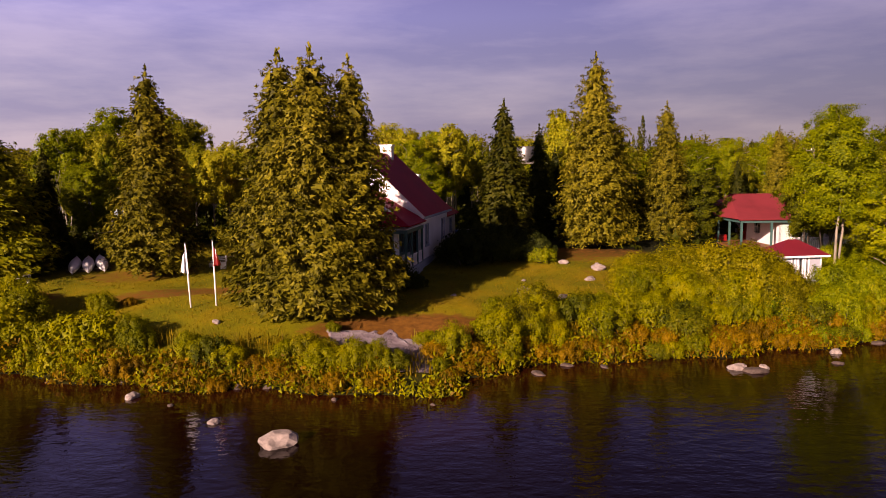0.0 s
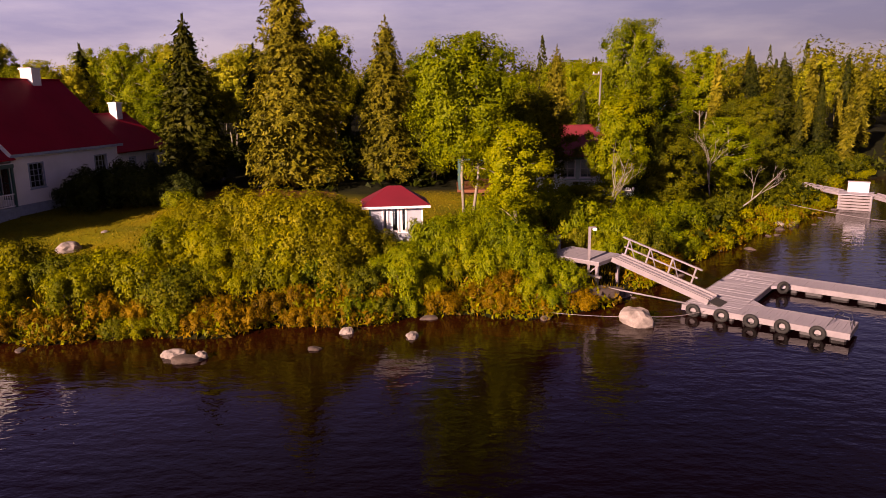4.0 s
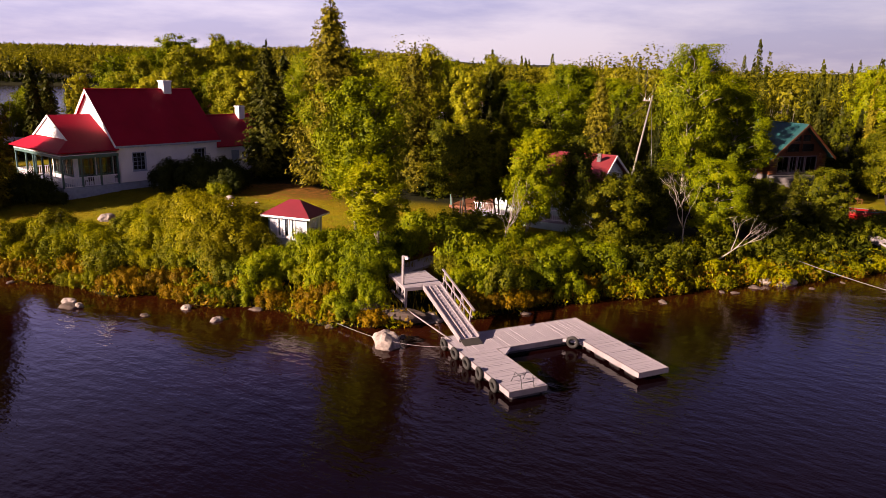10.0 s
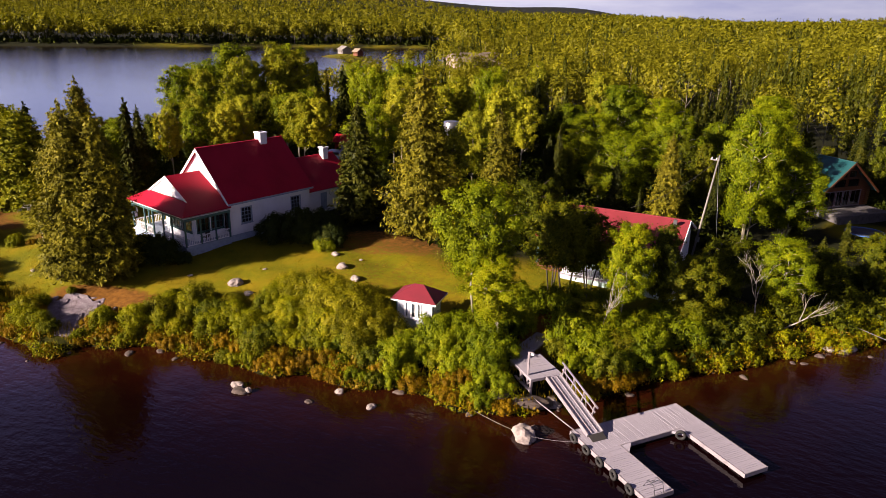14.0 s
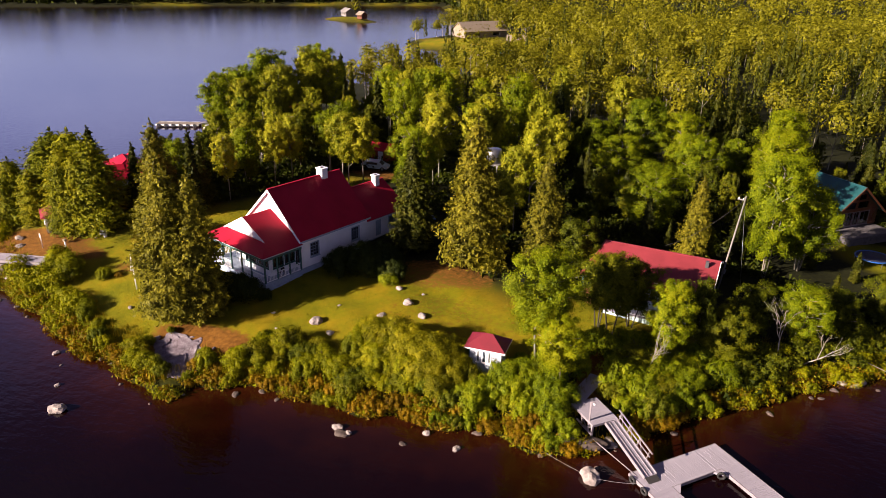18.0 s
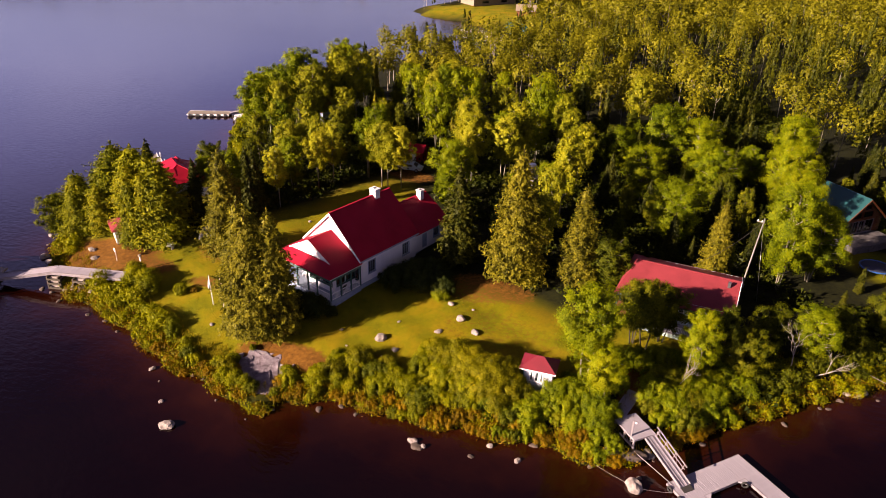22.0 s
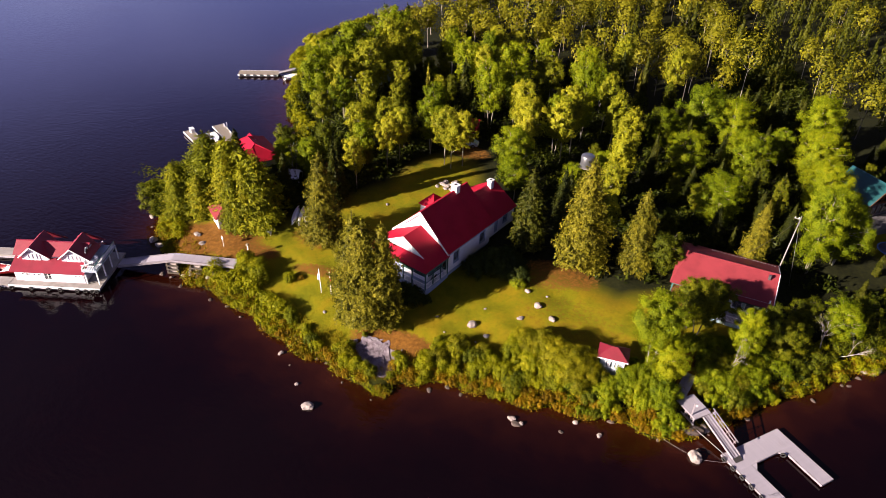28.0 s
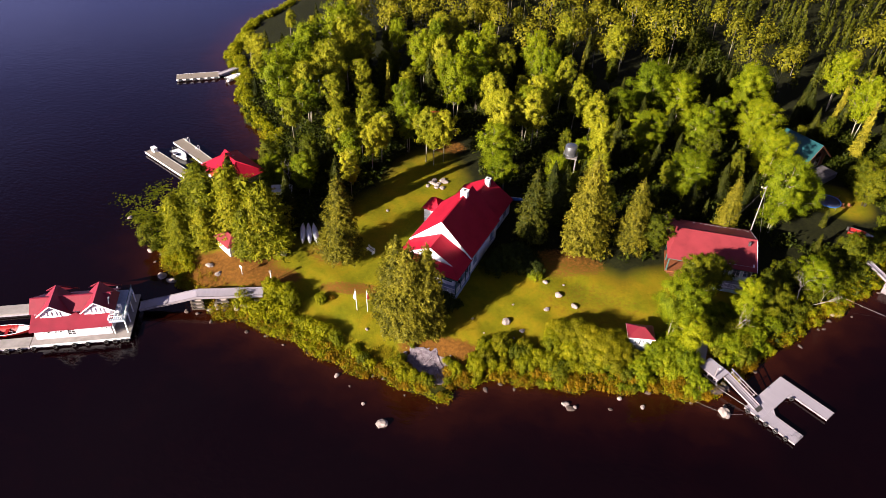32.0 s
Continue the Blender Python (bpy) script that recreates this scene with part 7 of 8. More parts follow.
# ---- footbridge to the boathouse ----
def bridge_run(a, b, w, name, label, rails=False):
    a, b = Vector(a), Vector(b)
    m = Matrix.Translation(a) @ (b - a).to_track_quat("X", "Z").to_matrix().to_4x4()
    t = thing(name, m, label, "footbridge")
    ln = (b - a).length
    planks(t, pose(0, -w / 2, 0), ln, w, 0.2)
    for y in (-w / 2 + 0.05, w / 2 - 0.17):
        part("stringer", boxes((0, ln, y, y + 0.12, -0.3, -0.037)), DECK_PALE, t)
    for y in (-w / 2, w / 2 - 0.1):
        part("kerb_rail", boxes((0, ln, y, y + 0.1, 0.03, 0.11)), DECK_PALE, t)
    return t


bridge_run((-43.7, 33.75, 0.95), (-36.7, 36.9, 2.35), 1.7, "footbridge_span", "sloping grey plank footbridge to the boathouse")
bridge_run((-36.7, 36.9, 2.35), (-28.2, 39.8, 2.42), 1.75, "footbridge_span", "level grey plank footbridge over the rocky shore")
for x, y, z in ((-36.7, 36.9, 2.0), (-33.5, 38.0, 2.0)):
    cr = thing("bridge_crib", pose(x, y, -0.3, 0, 0, 20), "timber crib filled with stones under the footbridge", "crib", "bridge cribs")
    for k in range(7):
        if k % 2:
            part("crib_log", boxes((-0.9, 0.9, -0.75, -0.57, k * 0.3, k * 0.3 + 0.22), (-0.9, 0.9, 0.57, 0.75, k * 0.3, k * 0.3 + 0.22)), BARK, cr)
        else:
            part("crib_log", boxes((-0.8, -0.62, -0.85, 0.85, k * 0.3, k * 0.3 + 0.22), (0.62, 0.8, -0.85, 0.85, k * 0.3, k * 0.3 + 0.22)), BARK, cr)
    part("fill", boxes((-0.6, 0.6, -0.55, 0.55, 0.0, 1.9), bevel=0.1), ROCK, cr, "grey stone filling")
_rr = random.Random(21)
for i in range(38):
    x, y = -38.5 + 10 * _rr.random(), 0
    y = 36.4 + (x + 38.5) * 0.29 + _rr.uniform(-1.6, 0.9)
    s = _rr.uniform(0.14, 0.38)
    stone(ROCKS[_rr.choice((0, 1, 3, 4))], x, y, max(0.0, gz(x, y)) + 0.05, s, _rr.uniform(0, 360), "grey stone heaped under the footbridge", "rock", "stones under the footbridge", sx=1.3)

# ---- floating boathouse ----
BM_ = pose(-52.7, 24.4, 0.0, 0, 0, 24)
FLT = thing("boathouse_float", BM_, "pale planked float carrying the boathouse", "float")
part("float_deck", boxes((-0.6, 11.6, -0.55, 7.8, 0.38, 0.58), bevel=0.02), CONCRETE, FLT)
part("float_hull", boxes((-0.4, 11.4, -0.4, 7.6, -0.4, 0.378)), DECK, FLT)
part("rub_rail", boxes((-0.6, 11.6, -0.63, -0.55, 0.30, 0.60)), WHITE_TRIM, FLT)
for spec, nm in (((-9.5, -0.7, -0.55, 1.15, 0.34, 0.54), "finger_dock"), ((-9.5, -0.7, 5.9, 7.7, 0.34, 0.54), "finger_dock")):
    part(nm, boxes(spec, bevel=0.02), CONCRETE, FLT)
    part("finger_float", boxes((spec[0] + 0.1, spec[1] - 0.1, spec[2] + 0.1, spec[3] - 0.1, -0.3, 0.338)), DECK, FLT)
for fx in (-8.2, -6.6, -5.0, -3.4, -1.9, -0.2, 2.4, 4.7, 6.3, 8.6, 9.7, 10.6, 11.2):
    tyre(BM_ @ pose(fx, -0.74, 0.22, 0, 0, 0), "black car tyre hung on the boathouse float", "tyres on the boathouse float")

BH = thing("boathouse", BM_ @ pose(0, 0, 0.58), "white boathouse with red roofs and twin dormers on a float", "boathouse")
B_O = [(1.0, 1.3, 1.0, 1.25), (1.6, 1.9, 1.0, 1.25), (2.5, 2.8, 1.0, 1.25), (3.1, 3.4, 1.0, 1.25), (4.0, 4.9, 0.45, 1.35), (8.1, 8.4, 1.0, 1.25), (8.7, 9.0, 1.0, 1.25)]
part("wall", wall(9.3, 1.8, B_O), OLD_WHITE, BH, "", pose(0, 0.45, 0))
for o in B_O:
    window(BH, pose(o[0], 0.45, o[2]), o[1] - o[0], o[3] - o[2], 2, 3 if o[3] - o[2] > 0.5 else 1)
for spec in ((0, 0.16, 0.62, 7.0, 0, 1.8), (9.14, 9.3, 0.62, 7.0, 0, 2.4), (0.16, 9.14, 6.84, 7.0, 0, 1.8)):
    part("wall", boxes(spec), OLD_WHITE, BH)
part("floor", boxes((0.1, 9.2, 0.6, 6.9, 0.0, 0.03)), DARK, BH)
part("lower_roof", slab([(-0.35, -0.05, 1.78), (9.7, -0.05, 1.78), (9.7, 2.3, 2.75), (-0.35, 2.3, 2.75)], 0.09), OLD_ROOF, BH)
part("upper_wall", boxes((0.1, 9.2, 2.2, 2.34, 2.6, 3.25)), OLD_WHITE, BH)
part("upper_roof", slab([(-0.4, 1.85, 3.15), (9.5, 1.85, 3.15), (9.5, 3.6, 4.4), (-0.4, 3.6, 4.4)], 0.09), OLD_ROOF, BH)
part("upper_roof", slab([(-0.4, 3.6, 4.4), (9.5, 3.6, 4.4), (9.5, 7.4, 1.75), (-0.4, 7.4, 1.75)], 0.09), OLD_ROOF, BH)
part("ridge_cap", boxes((-0.4, 9.5, 3.5, 3.7, 4.37, 4.43)), OLD_ROOF, BH)
for xx in (0.0, 9.14):
    part("gable_wall", prism([(0.5, 1.8), (7.0, 1.8), (3.6, 4.2), (2.2, 3.2), (2.2, 2.6)], xx, xx + 0.16, "x"), OLD_WHITE, BH)
for cx in (2.57, 7.9):
    dm = part("dormer", prism([(-1.75, 2.45), (1.75, 2.45), (1.75, 3.15), (0, 4.72), (-1.75, 3.15)], 1.75, 4.4), OLD_WHITE, BH, "white gabled dormer", pose(cx, 0, 0))
    for i in range(3):
        window(dm, pose(-0.78 + 0.56 * i, 1.70, 2.75), 0.34, 0.85, 1, 1, WHITE_TRIM, "", 0.04)
    for s in (-1, 1):
        part("dormer_roof", slab([(0, 1.25, 4.85), (0, 5.3, 4.95), (s * 2.15, 5.0, 3.0), (s * 2.15, 1.55, 2.95)], 0.08), OLD_ROOF, dm)
        part("dormer_trim", slab([(0, 1.20, 4.87), (0, 1.26, 4.87), (s * 2.18, 1.56, 2.95), (s * 2.18, 1.50, 2.95)], 0.14), WHITE_TRIM, dm)
    part("dormer_roof", slab([(0, 5.3, 4.95), (2.15, 5.0, 3.0), (2.15, 6.4, 3.0), (-2.15, 6.4, 3.0), (-2.15, 5.0, 3.0)][:1] + [(2.15, 6.6, 3.0), (-2.15, 6.6, 3.0)], 0.08), OLD_ROOF, dm)
# upper terrace at the end
part("terrace_floor", boxes((9.3, 11.3, 0.3, 6.4, 2.0, 2.16)), BLUEGREY, BH, "blue-grey upper terrace")
for x, y in ((11.2, 0.4), (11.2, 2.3), (11.2, 4.3), (11.2, 6.3), (9.6, 0.4)):
    part("terrace_post", boxes((x - 0.07, x + 0.07, y - 0.07, y + 0.07, 0.0, 2.0)), WHITE_TRIM, BH)
railing(BH, 11.25, 0.35, 11.25, 6.35, 2.16, 0.9, 0.2, TEAL)
railing(BH, 9.4, 0.35, 11.2, 0.35, 2.16, 0.9, 0.2)
part("arched_door", prism([(2.2, 2.16), (3.2, 2.16), (3.2, 3.9), (3.05, 4.2), (2.7, 4.35), (2.35, 4.2), (2.2, 3.9)], 9.305, 9.36, "x"), WHITE_TRIM, BH, "white arched terrace door")
part("arched_glass", prism([(2.35, 2.3), (3.05, 2.3), (3.05, 3.85), (2.7, 4.12), (2.35, 3.85)], 9.362, 9.372, "x"), DARK, BH)


def table_round(m, r, h, mat, label):
    t = thing("round_table", m, label, "table")
    part("tabletop", tubes("tabletop", [([(0, 0, h - 0.04), (0, 0, h)], r)], mat, 20), None, t)
    part("pedestal", tubes("pedestal", [([(0, 0, 0), (0, 0, h - 0.04)], [0.05, 0.04])], mat, 8), None, t)
    part("foot", tubes("foot", [([(0, 0, 0.0), (0, 0, 0.03)], r * 0.5)], mat, 16), None, t)


def chair_at(m, mat, label, group):
    c = thing("terrace_chair", m, label, "chair", group)
    part("seat", boxes((-0.24, 0.24, -0.24, 0.24, 0.40, 0.45), bevel=0.01), mat, c)
    part("backrest", boxes((-0.24, 0.24, 0.22, 0.27, 0.45, 0.92), bevel=0.01), mat, c)
    for lx in (-0.21, 0.21):
        for ly in (-0.21, 0.22):
            part("leg", boxes((lx - 0.02, lx + 0.02, ly - 0.02, ly + 0.02, 0, 0.40)), mat, c)


TM = BH.matrix_basis
table_round(TM @ pose(10.35, 1.6, 2.16), 0.45, 0.73, WHITE_TRIM, "white round table on the boathouse terrace")
for x, y, rz in ((9.75, 1.4, 80), (10.4, 2.4, 10), (10.7, 0.9, 200)):
    chair_at(TM @ pose(x, y, 2.16, 0, 0, rz), WHITE_TRIM if y > 1 else METAL, "white chair on the boathouse terrace", "chairs on the terrace")


def open_boat(m, ln, beam, hull_mat, trim_mat, label):
    """An open motorboat: hull with a pointed bow, deck edge, benches, outboard."""
    b = thing("motorboat", m, label, "boat")
    n, s = 14, 7
    vs, fs = [], []
    for i in range(n):
        u = i / (n - 1)
        w = beam / 2 * (1 - max(0, (u - 0.45) / 0.55) ** 2.2)
        w = max(w, 0.03)
        keel = -0.25 + 0.35 * max(0, (u - 0.6) / 0.4) ** 2
        for j in range(s):
            a = j / (s - 1) * 2 - 1
            vs.append((u * ln, w * a * (1.0 if abs(a) > 0.9 else 0.9), keel + (0.55 + 0.18 * u - keel) * abs(a) ** 2.2))
    for i in range(n - 1):
        for j in range(s - 1):
            fs.append((i * s + j, i * s + j + 1, (i + 1) * s + j + 1, (i + 1) * s + j))
    fs.append(tuple(range(s))[::-1])
    h = part("hull", mesh_from("hull", vs, fs, hull_mat, True), None, b)
    sol = h.modifiers.new("thickness", "SOLIDIFY")
    sol.thickness = 0.05
    edge_l = [(vs[i * s][0], vs[i * s][1], vs[i * s][2] + 0.02) for i in range(n)]
    edge_r = [(vs[i * s + s - 1][0], vs[i * s + s - 1][1], vs[i * s + s - 1][2] + 0.02) for i in range(n)]
    part("gunwale", tubes("gunwale", [(edge_l, 0.05)], trim_mat, 5), None, b)
    part("gunwale", tubes("gunwale", [(edge_r, 0.05)], trim_mat, 5), None, b)
    part("foredeck", slab([(ln * 0.68, -beam * 0.36, 0.66), (ln * 0.98, -0.03, 0.74), (ln * 0.98, 0.03, 0.74), (ln * 0.68, beam * 0.36, 0.66)], 0.03), WHITE_TRIM, b)
    for q in (0.18, 0.42):
        part("bench_seat", boxes((ln * q, ln * q + 0.4, -beam * 0.42, beam * 0.42, 0.22, 0.28)), RED_PAINT if hull_mat is RED_PAINT else WHITE_TRIM, b)
    part("windscreen", slab([(ln * 0.62, -beam * 0.38, 0.68), (ln * 0.62, beam * 0.38, 0.68), (ln * 0.57, beam * 0.34, 1.0), (ln * 0.57, -beam * 0.34, 1.0)], 0.01), GLASS, b)
    part("outboard", boxes((-0.35, -0.02, -0.15, 0.15, 0.3, 0.95), bevel=0.05), DARK, b, "black outboard motor")
    return b


open_boat(BM_ @ pose(-7.2, 2.7, 0.02), 6.2, 1.9, RED_PAINT, WHITE_TRIM, "red and white motorboat moored at the boathouse")

# ---- second boathouse in the west bay ----
BW = thing("west_boathouse", pose(-46.2, 65.6, 1.0, 0, 0, -30), "white boathouse with a red hipped roof behind the spruces", "boathouse")
part("wall", wall(8.2, 2.3, [(1, 2, 1, 1.9), (3.6, 4.6, 0.1, 2.1), (6.0, 7.0, 1, 1.9)]), WHITE, BW, "", pose(-4.1, -3.3, 0))
for spec in ((-4.1, -3.94, -3.14, 3.3, 0, 2.3), (3.94, 4.1, -3.14, 3.3, 0, 2.3), (-3.94, 3.94, 3.14, 3.3, 0, 2.3)):
    part("wall", boxes(spec), WHITE, BW)
for o in ((1, 2, 1, 1.9), (6.0, 7.0, 1, 1.9)):
    window(BW, pose(-4.1 + o[0], -3.3, o[2]), 1.0, 0.9, 2, 1)
part("entrance_door", boxes((-0.5, 0.5, -3.26, -3.20, 0.1, 2.1)), TEAL, BW, "teal entrance door")
part("base", boxes((-4.0, 4.0, -3.2, 3.2, -1.2, -0.002)), ROCK_DARK, BW)
_q = [(-4.5, -3.8, 2.25), (4.5, -3.8, 2.25), (4.5, 3.8, 2.25), (-4.5, 3.8, 2.25)]
_r = [(-1.7, 0, 4.4), (1.7, 0, 4.4)]
for poly in ([_q[0], _q[1], _r[1], _r[0]], [_q[2], _q[3], _r[0], _r[1]], [_q[1], _q[2], _r[1]], [_q[3], _q[0], _r[0]]):
    part("roof", slab(poly, 0.09), RED_ROOF, BW)
for p, q in ((_r[0], _q[0]), (_r[0], _q[3]), (_r[1], _q[1]), (_r[1], _q[2]), (_r[0], _r[1])):
    part("ridge_cap", tubes("ridge_cap", [([p, q], 0.06)], RED_ROOF, 5), None, BW)
for cx, cy, rz in ((2.3, -2.2, 0), (-2.6, 1.0, -90)):
    dm = part("dormer", prism([(-0.8, -0.4), (0.8, -0.4), (0.8, 0.35), (0, 0.95), (-0.8, 0.35)], -0.6, 1.5), WHITE, BW, "small white roof dormer", pose(cx, cy, 3.0, 0, 0, rz))
    for t in (-1, 1):
        part("dormer_roof", slab([(0, -0.85, 1.02), (0, 1.6, 1.02), (t * 1.0, 1.6, 0.22), (t * 1.0, -0.85, 0.22)], 0.06), RED_ROOF, dm)


def jetty(a, b, w, z, label, tyres=0, cat="jetty"):
    a, b = Vector((*a, z)), Vector((*b, z))
    m = Matrix.Translation(a) @ (b - a).to_track_quat("X", "Z").to_matrix().to_4x4()
    ln = (b - a).length
    t = thing("jetty", m, label, cat)
    planks(t, pose(0, -w / 2, 0), ln, w, 0.3, DECK_TAN if a.x < 0 else DECK)
    part("deck_frame", boxes((0.02, ln - 0.02, -w / 2 + 0.02, w / 2 - 0.02, -0.2, -0.036)), DECK_PALE, t)
    part("float_body", boxes((0.15, ln - 0.15, -w / 2 + 0.12, w / 2 - 0.12, -z - 0.3, -0.202)), DECK_PALE, t)
    for y in (-w / 2 - 0.05, w / 2):
        part("fascia_board", boxes((0, ln, y, y + 0.05, -0.26, 0.02)), WHITE_TRIM, t)
    for i in range(tyres):
        tyre(m @ pose(ln * (i + 0.5) / tyres, -w / 2 - 0.15, -0.15), "black car tyre hung on the jetty", "tyres on the jetty")
    return t


jetty((-65.6, 70.3), (-54.5, 64.9), 1.7, 0.55, "grey plank jetty in the west bay")
jetty((-62.5, 74.9), (-52.0, 69.0), 2.0, 0.55, "wide grey plank jetty in the west bay")
jetty((-76.8, 98.2), (-69.0, 102.4), 2.6, 0.5, "pale floating jetty off the far wooded shore", 6)
bridge_run((-69.0, 102.4, 0.55), (-64.5, 108.0, 1.3), 1.2, "jetty_gangway", "narrow gangway to the far jetty")
open_boat(pose(-66.3, 100.6, 0.02, 0, 0, 60), 3.6, 1.7, WHITE_TRIM, WHITE_TRIM, "white boat drawn up at the far jetty")
open_boat(pose(-61.5, 71.7, 0.02, 0, 0, -28), 4.2, 1.6, WHITE_TRIM, METAL, "white boat moored between the west jetties")
jbox = thing("dock_box", pose(-64.4, 70.2, 0.55, 0, 0, -26), "white storage box at the end of the jetty", "box")
part("chest", boxes((-0.5, 0.5, -0.35, 0.35, 0, 0.75), bevel=0.02), WHITE_TRIM, jbox)
part("lid", boxes((-0.54, 0.54, -0.39, 0.39, 0.75, 0.82), bevel=0.015), WHITE_TRIM, jbox)
for x, y in ((-60.6, 75.0), (-57.4, 73.0)):
    hp = thing("ladder_hoop", pose(x, y, 0.55, 0, 0, 60), "white metal ladder hoop on the jetty", "ladder", "ladder hoops")
    for s in (-0.25, 0.25):
        part("hoop", tubes("hoop", [([(s, 0.3, 0), (s, 0.25, 0.7), (s, 0, 0.9), (s, -0.25, 0.7), (s, -0.3, -0.6)], 0.03)], WHITE_TRIM, 6), None, hp)
TENT = thing("tarpaulin_tent", pose(-35.4, 61.9, gz(-35.4, 61.9), 0, 0, 20), "white tarpaulin shelter among the trees", "tent")
for s in (-1, 1):
    part("sheet_side", slab([(-1.6, 0, 2.0), (1.6, 0, 2.0), (1.6, s * 1.3, 0.9), (-1.6, s * 1.3, 0.9)], 0.02), WHITE_TRIM, TENT)
for x in (-1.5, 1.5):
    for y in (-1.2, 1.2):
        part("tent_pole", boxes((x - 0.03, x + 0.03, y - 0.03, y + 0.03, -0.1, 0.95)), METAL, TENT)

# ---- cabin among the aspens ----
RC = thing("wood_cabin", pose(-46.2, 104.2, gz(-46.2, 104.2), 0, 0, -15), "blue-grey cabin with a red roof among aspens", "cabin")
part("wall", wall(7.0, 2.5, [(1, 2, 1, 2), (3.2, 4.1, 0.1, 2.0), (5, 6, 1, 2)]), BLUEGREY, RC, "", pose(-3.5, -2.5, 0))
for spec in ((-3.5, -3.34, -2.34, 2.5, 0, 2.5), (3.34, 3.5, -2.34, 2.5, 0, 2.5), (-3.34, 3.34, 2.34, 2.5, 0, 2.5)):
    part("wall", boxes(spec), BLUEGREY, RC)
for s in (-1, 1):
    part("roof", slab([(-4, 0, 4.3), (4, 0, 4.3), (4, s * 3.1, 2.4), (-4, s * 3.1, 2.4)], 0.1), RED_ROOF, RC)
for xx in (-3.5, 3.34):
    part("gable_wall", prism([(-2.5, 2.5), (2.5, 2.5), (0, 4.1)], xx, xx + 0.16, "x"), BLUEGREY, RC)

# ---- water tank on legs, utility pole ----
TK = thing("water_tank", pose(8.8, 75.4, gz(8.8, 75.4)), "grey drum water tank on a tall timber stand", "tank")
TKZ = 12.2 - gz(8.8, 75.4)
part("drum", tubes("drum", [([(0, 0, TKZ - 1.7), (0, 0, TKZ - 1.65), (0, 0, TKZ - 0.1), (0, 0, TKZ)], [0.95, 0.98, 0.98, 0.92])], METAL, 20), None, TK)
for z in (TKZ - 1.4, TKZ - 0.5):
    part("drum_band", tubes("drum_band", [([(0, 0, z - 0.04), (0, 0, z + 0.04)], 1.0)], METAL, 20), None, TK)
part("platform", boxes((-1.15, 1.15, -1.15, 1.15, TKZ - 1.82, TKZ - 1.70)), POLEWOOD, TK)
for x in (-0.95, 0.95):
    for y in (-0.95, 0.95):
        part("leg", boxes((x - 0.09, x + 0.09, y - 0.09, y + 0.09, -0.2, TKZ - 1.82)), POLEWOOD, TK)
UP = thing("utility_pole", pose(0, 0, 0), "leaning silver-grey wooden utility pole", "utility pole")
u0, u1 = Vector((37.35, 69.9, 2.6)), Vector((38.14, 73.3, 11.9))
UPM = Matrix.Translation(u0) @ (u1 - u0).to_track_quat("Z", "Y").to_matrix().to_4x4()
UP.matrix_basis = UPM
ul = (u1 - u0).length
part("pole", tubes("pole", [([(0, 0, -0.3), (0, 0, ul)], [0.105, 0.075])], POLEWOOD, 10), None, UP)
part("crossarm", boxes((-0.1, 0.75, -0.05, 0.05, ul - 0.55, ul - 0.43)), POLEWOOD, UP)
part("insulator", tubes("insulator", [([(0.65, 0, ul - 0.43), (0.65, 0, ul - 0.25)], [0.05, 0.03])], WHITE_TRIM, 8), None, UP)
part("insulator", tubes("insulator", [([(0.2, 0, ul - 0.43), (0.2, 0, ul - 0.25)], [0.05, 0.03])], WHITE_TRIM, 8), None, UP)
part("meter_plate", boxes((-0.2, 0.2, -0.2, -0.16, 1.6, 2.1)), METAL, UP)
line_thing("guy_wire", [tuple(u1 - Vector((0, 0, 0.8))), (39.4, 70.6, 2.8)], 0.02, METAL, "thin steel guy wire of the utility pole", "wire")
line_thing("overhead_wire", sag(u1 - Vector((0, 0, 0.3)), (32.0, 66.5, 7.5), 0.7), 0.02, DARK, "dark overhead wire to the cottage", "wire")


# ---- car parked behind the house ----
def car(m, label):
    c = thing("car", m, label, "car")
    prof = [(-2.1, 0.35), (2.1, 0.35), (2.12, 0.75), (1.35, 0.92), (0.75, 1.42), (-1.35, 1.46), (-1.95, 0.98), (-2.15, 0.9)]
    bm = prism(prof, -0.82, 0.82, "y")
    bmesh.ops.bevel(bm, geom=bm.edges[:], offset=0.07, segments=2, affect="EDGES")
    part("body", bm, CARPAINT, c)
    for s in (-1, 1):
        part("side_window", boxes((-1.2, 0.55, s * 0.825 - 0.006, s * 0.825 + 0.006, 0.98, 1.33)), DARK, c)
        for x in (-1.3, 1.3):
            w = part("wheel", ring_mesh(0.25, 0.09, RUBBER), None, c, "", pose(x, s * 0.78, 0.34))
            part("rim", tubes("rim", [([(0, -0.08, 0), (0, 0.08, 0)], 0.18)], METAL, 12), None, w)
        part("headlight", boxes((2.08, 2.14, s * 0.6 - 0.15, s * 0.6 + 0.15, 0.6, 0.74)), WHITE_TRIM, c)
        part("tail_light", boxes((-2.17, -2.12, s * 0.66 - 0.1, s * 0.66 + 0.1, 0.7, 0.85)), RED_PAINT, c)
    part("windscreen", slab([(1.32, -0.68, 0.96), (1.32, 0.68, 0.96), (0.80, 0.62, 1.40), (0.80, -0.62, 1.40)], 0.02), DARK, c)
    part("number_plate", boxes((2.12, 2.15, -0.25, 0.25, 0.42, 0.54)), WHITE_TRIM, c)


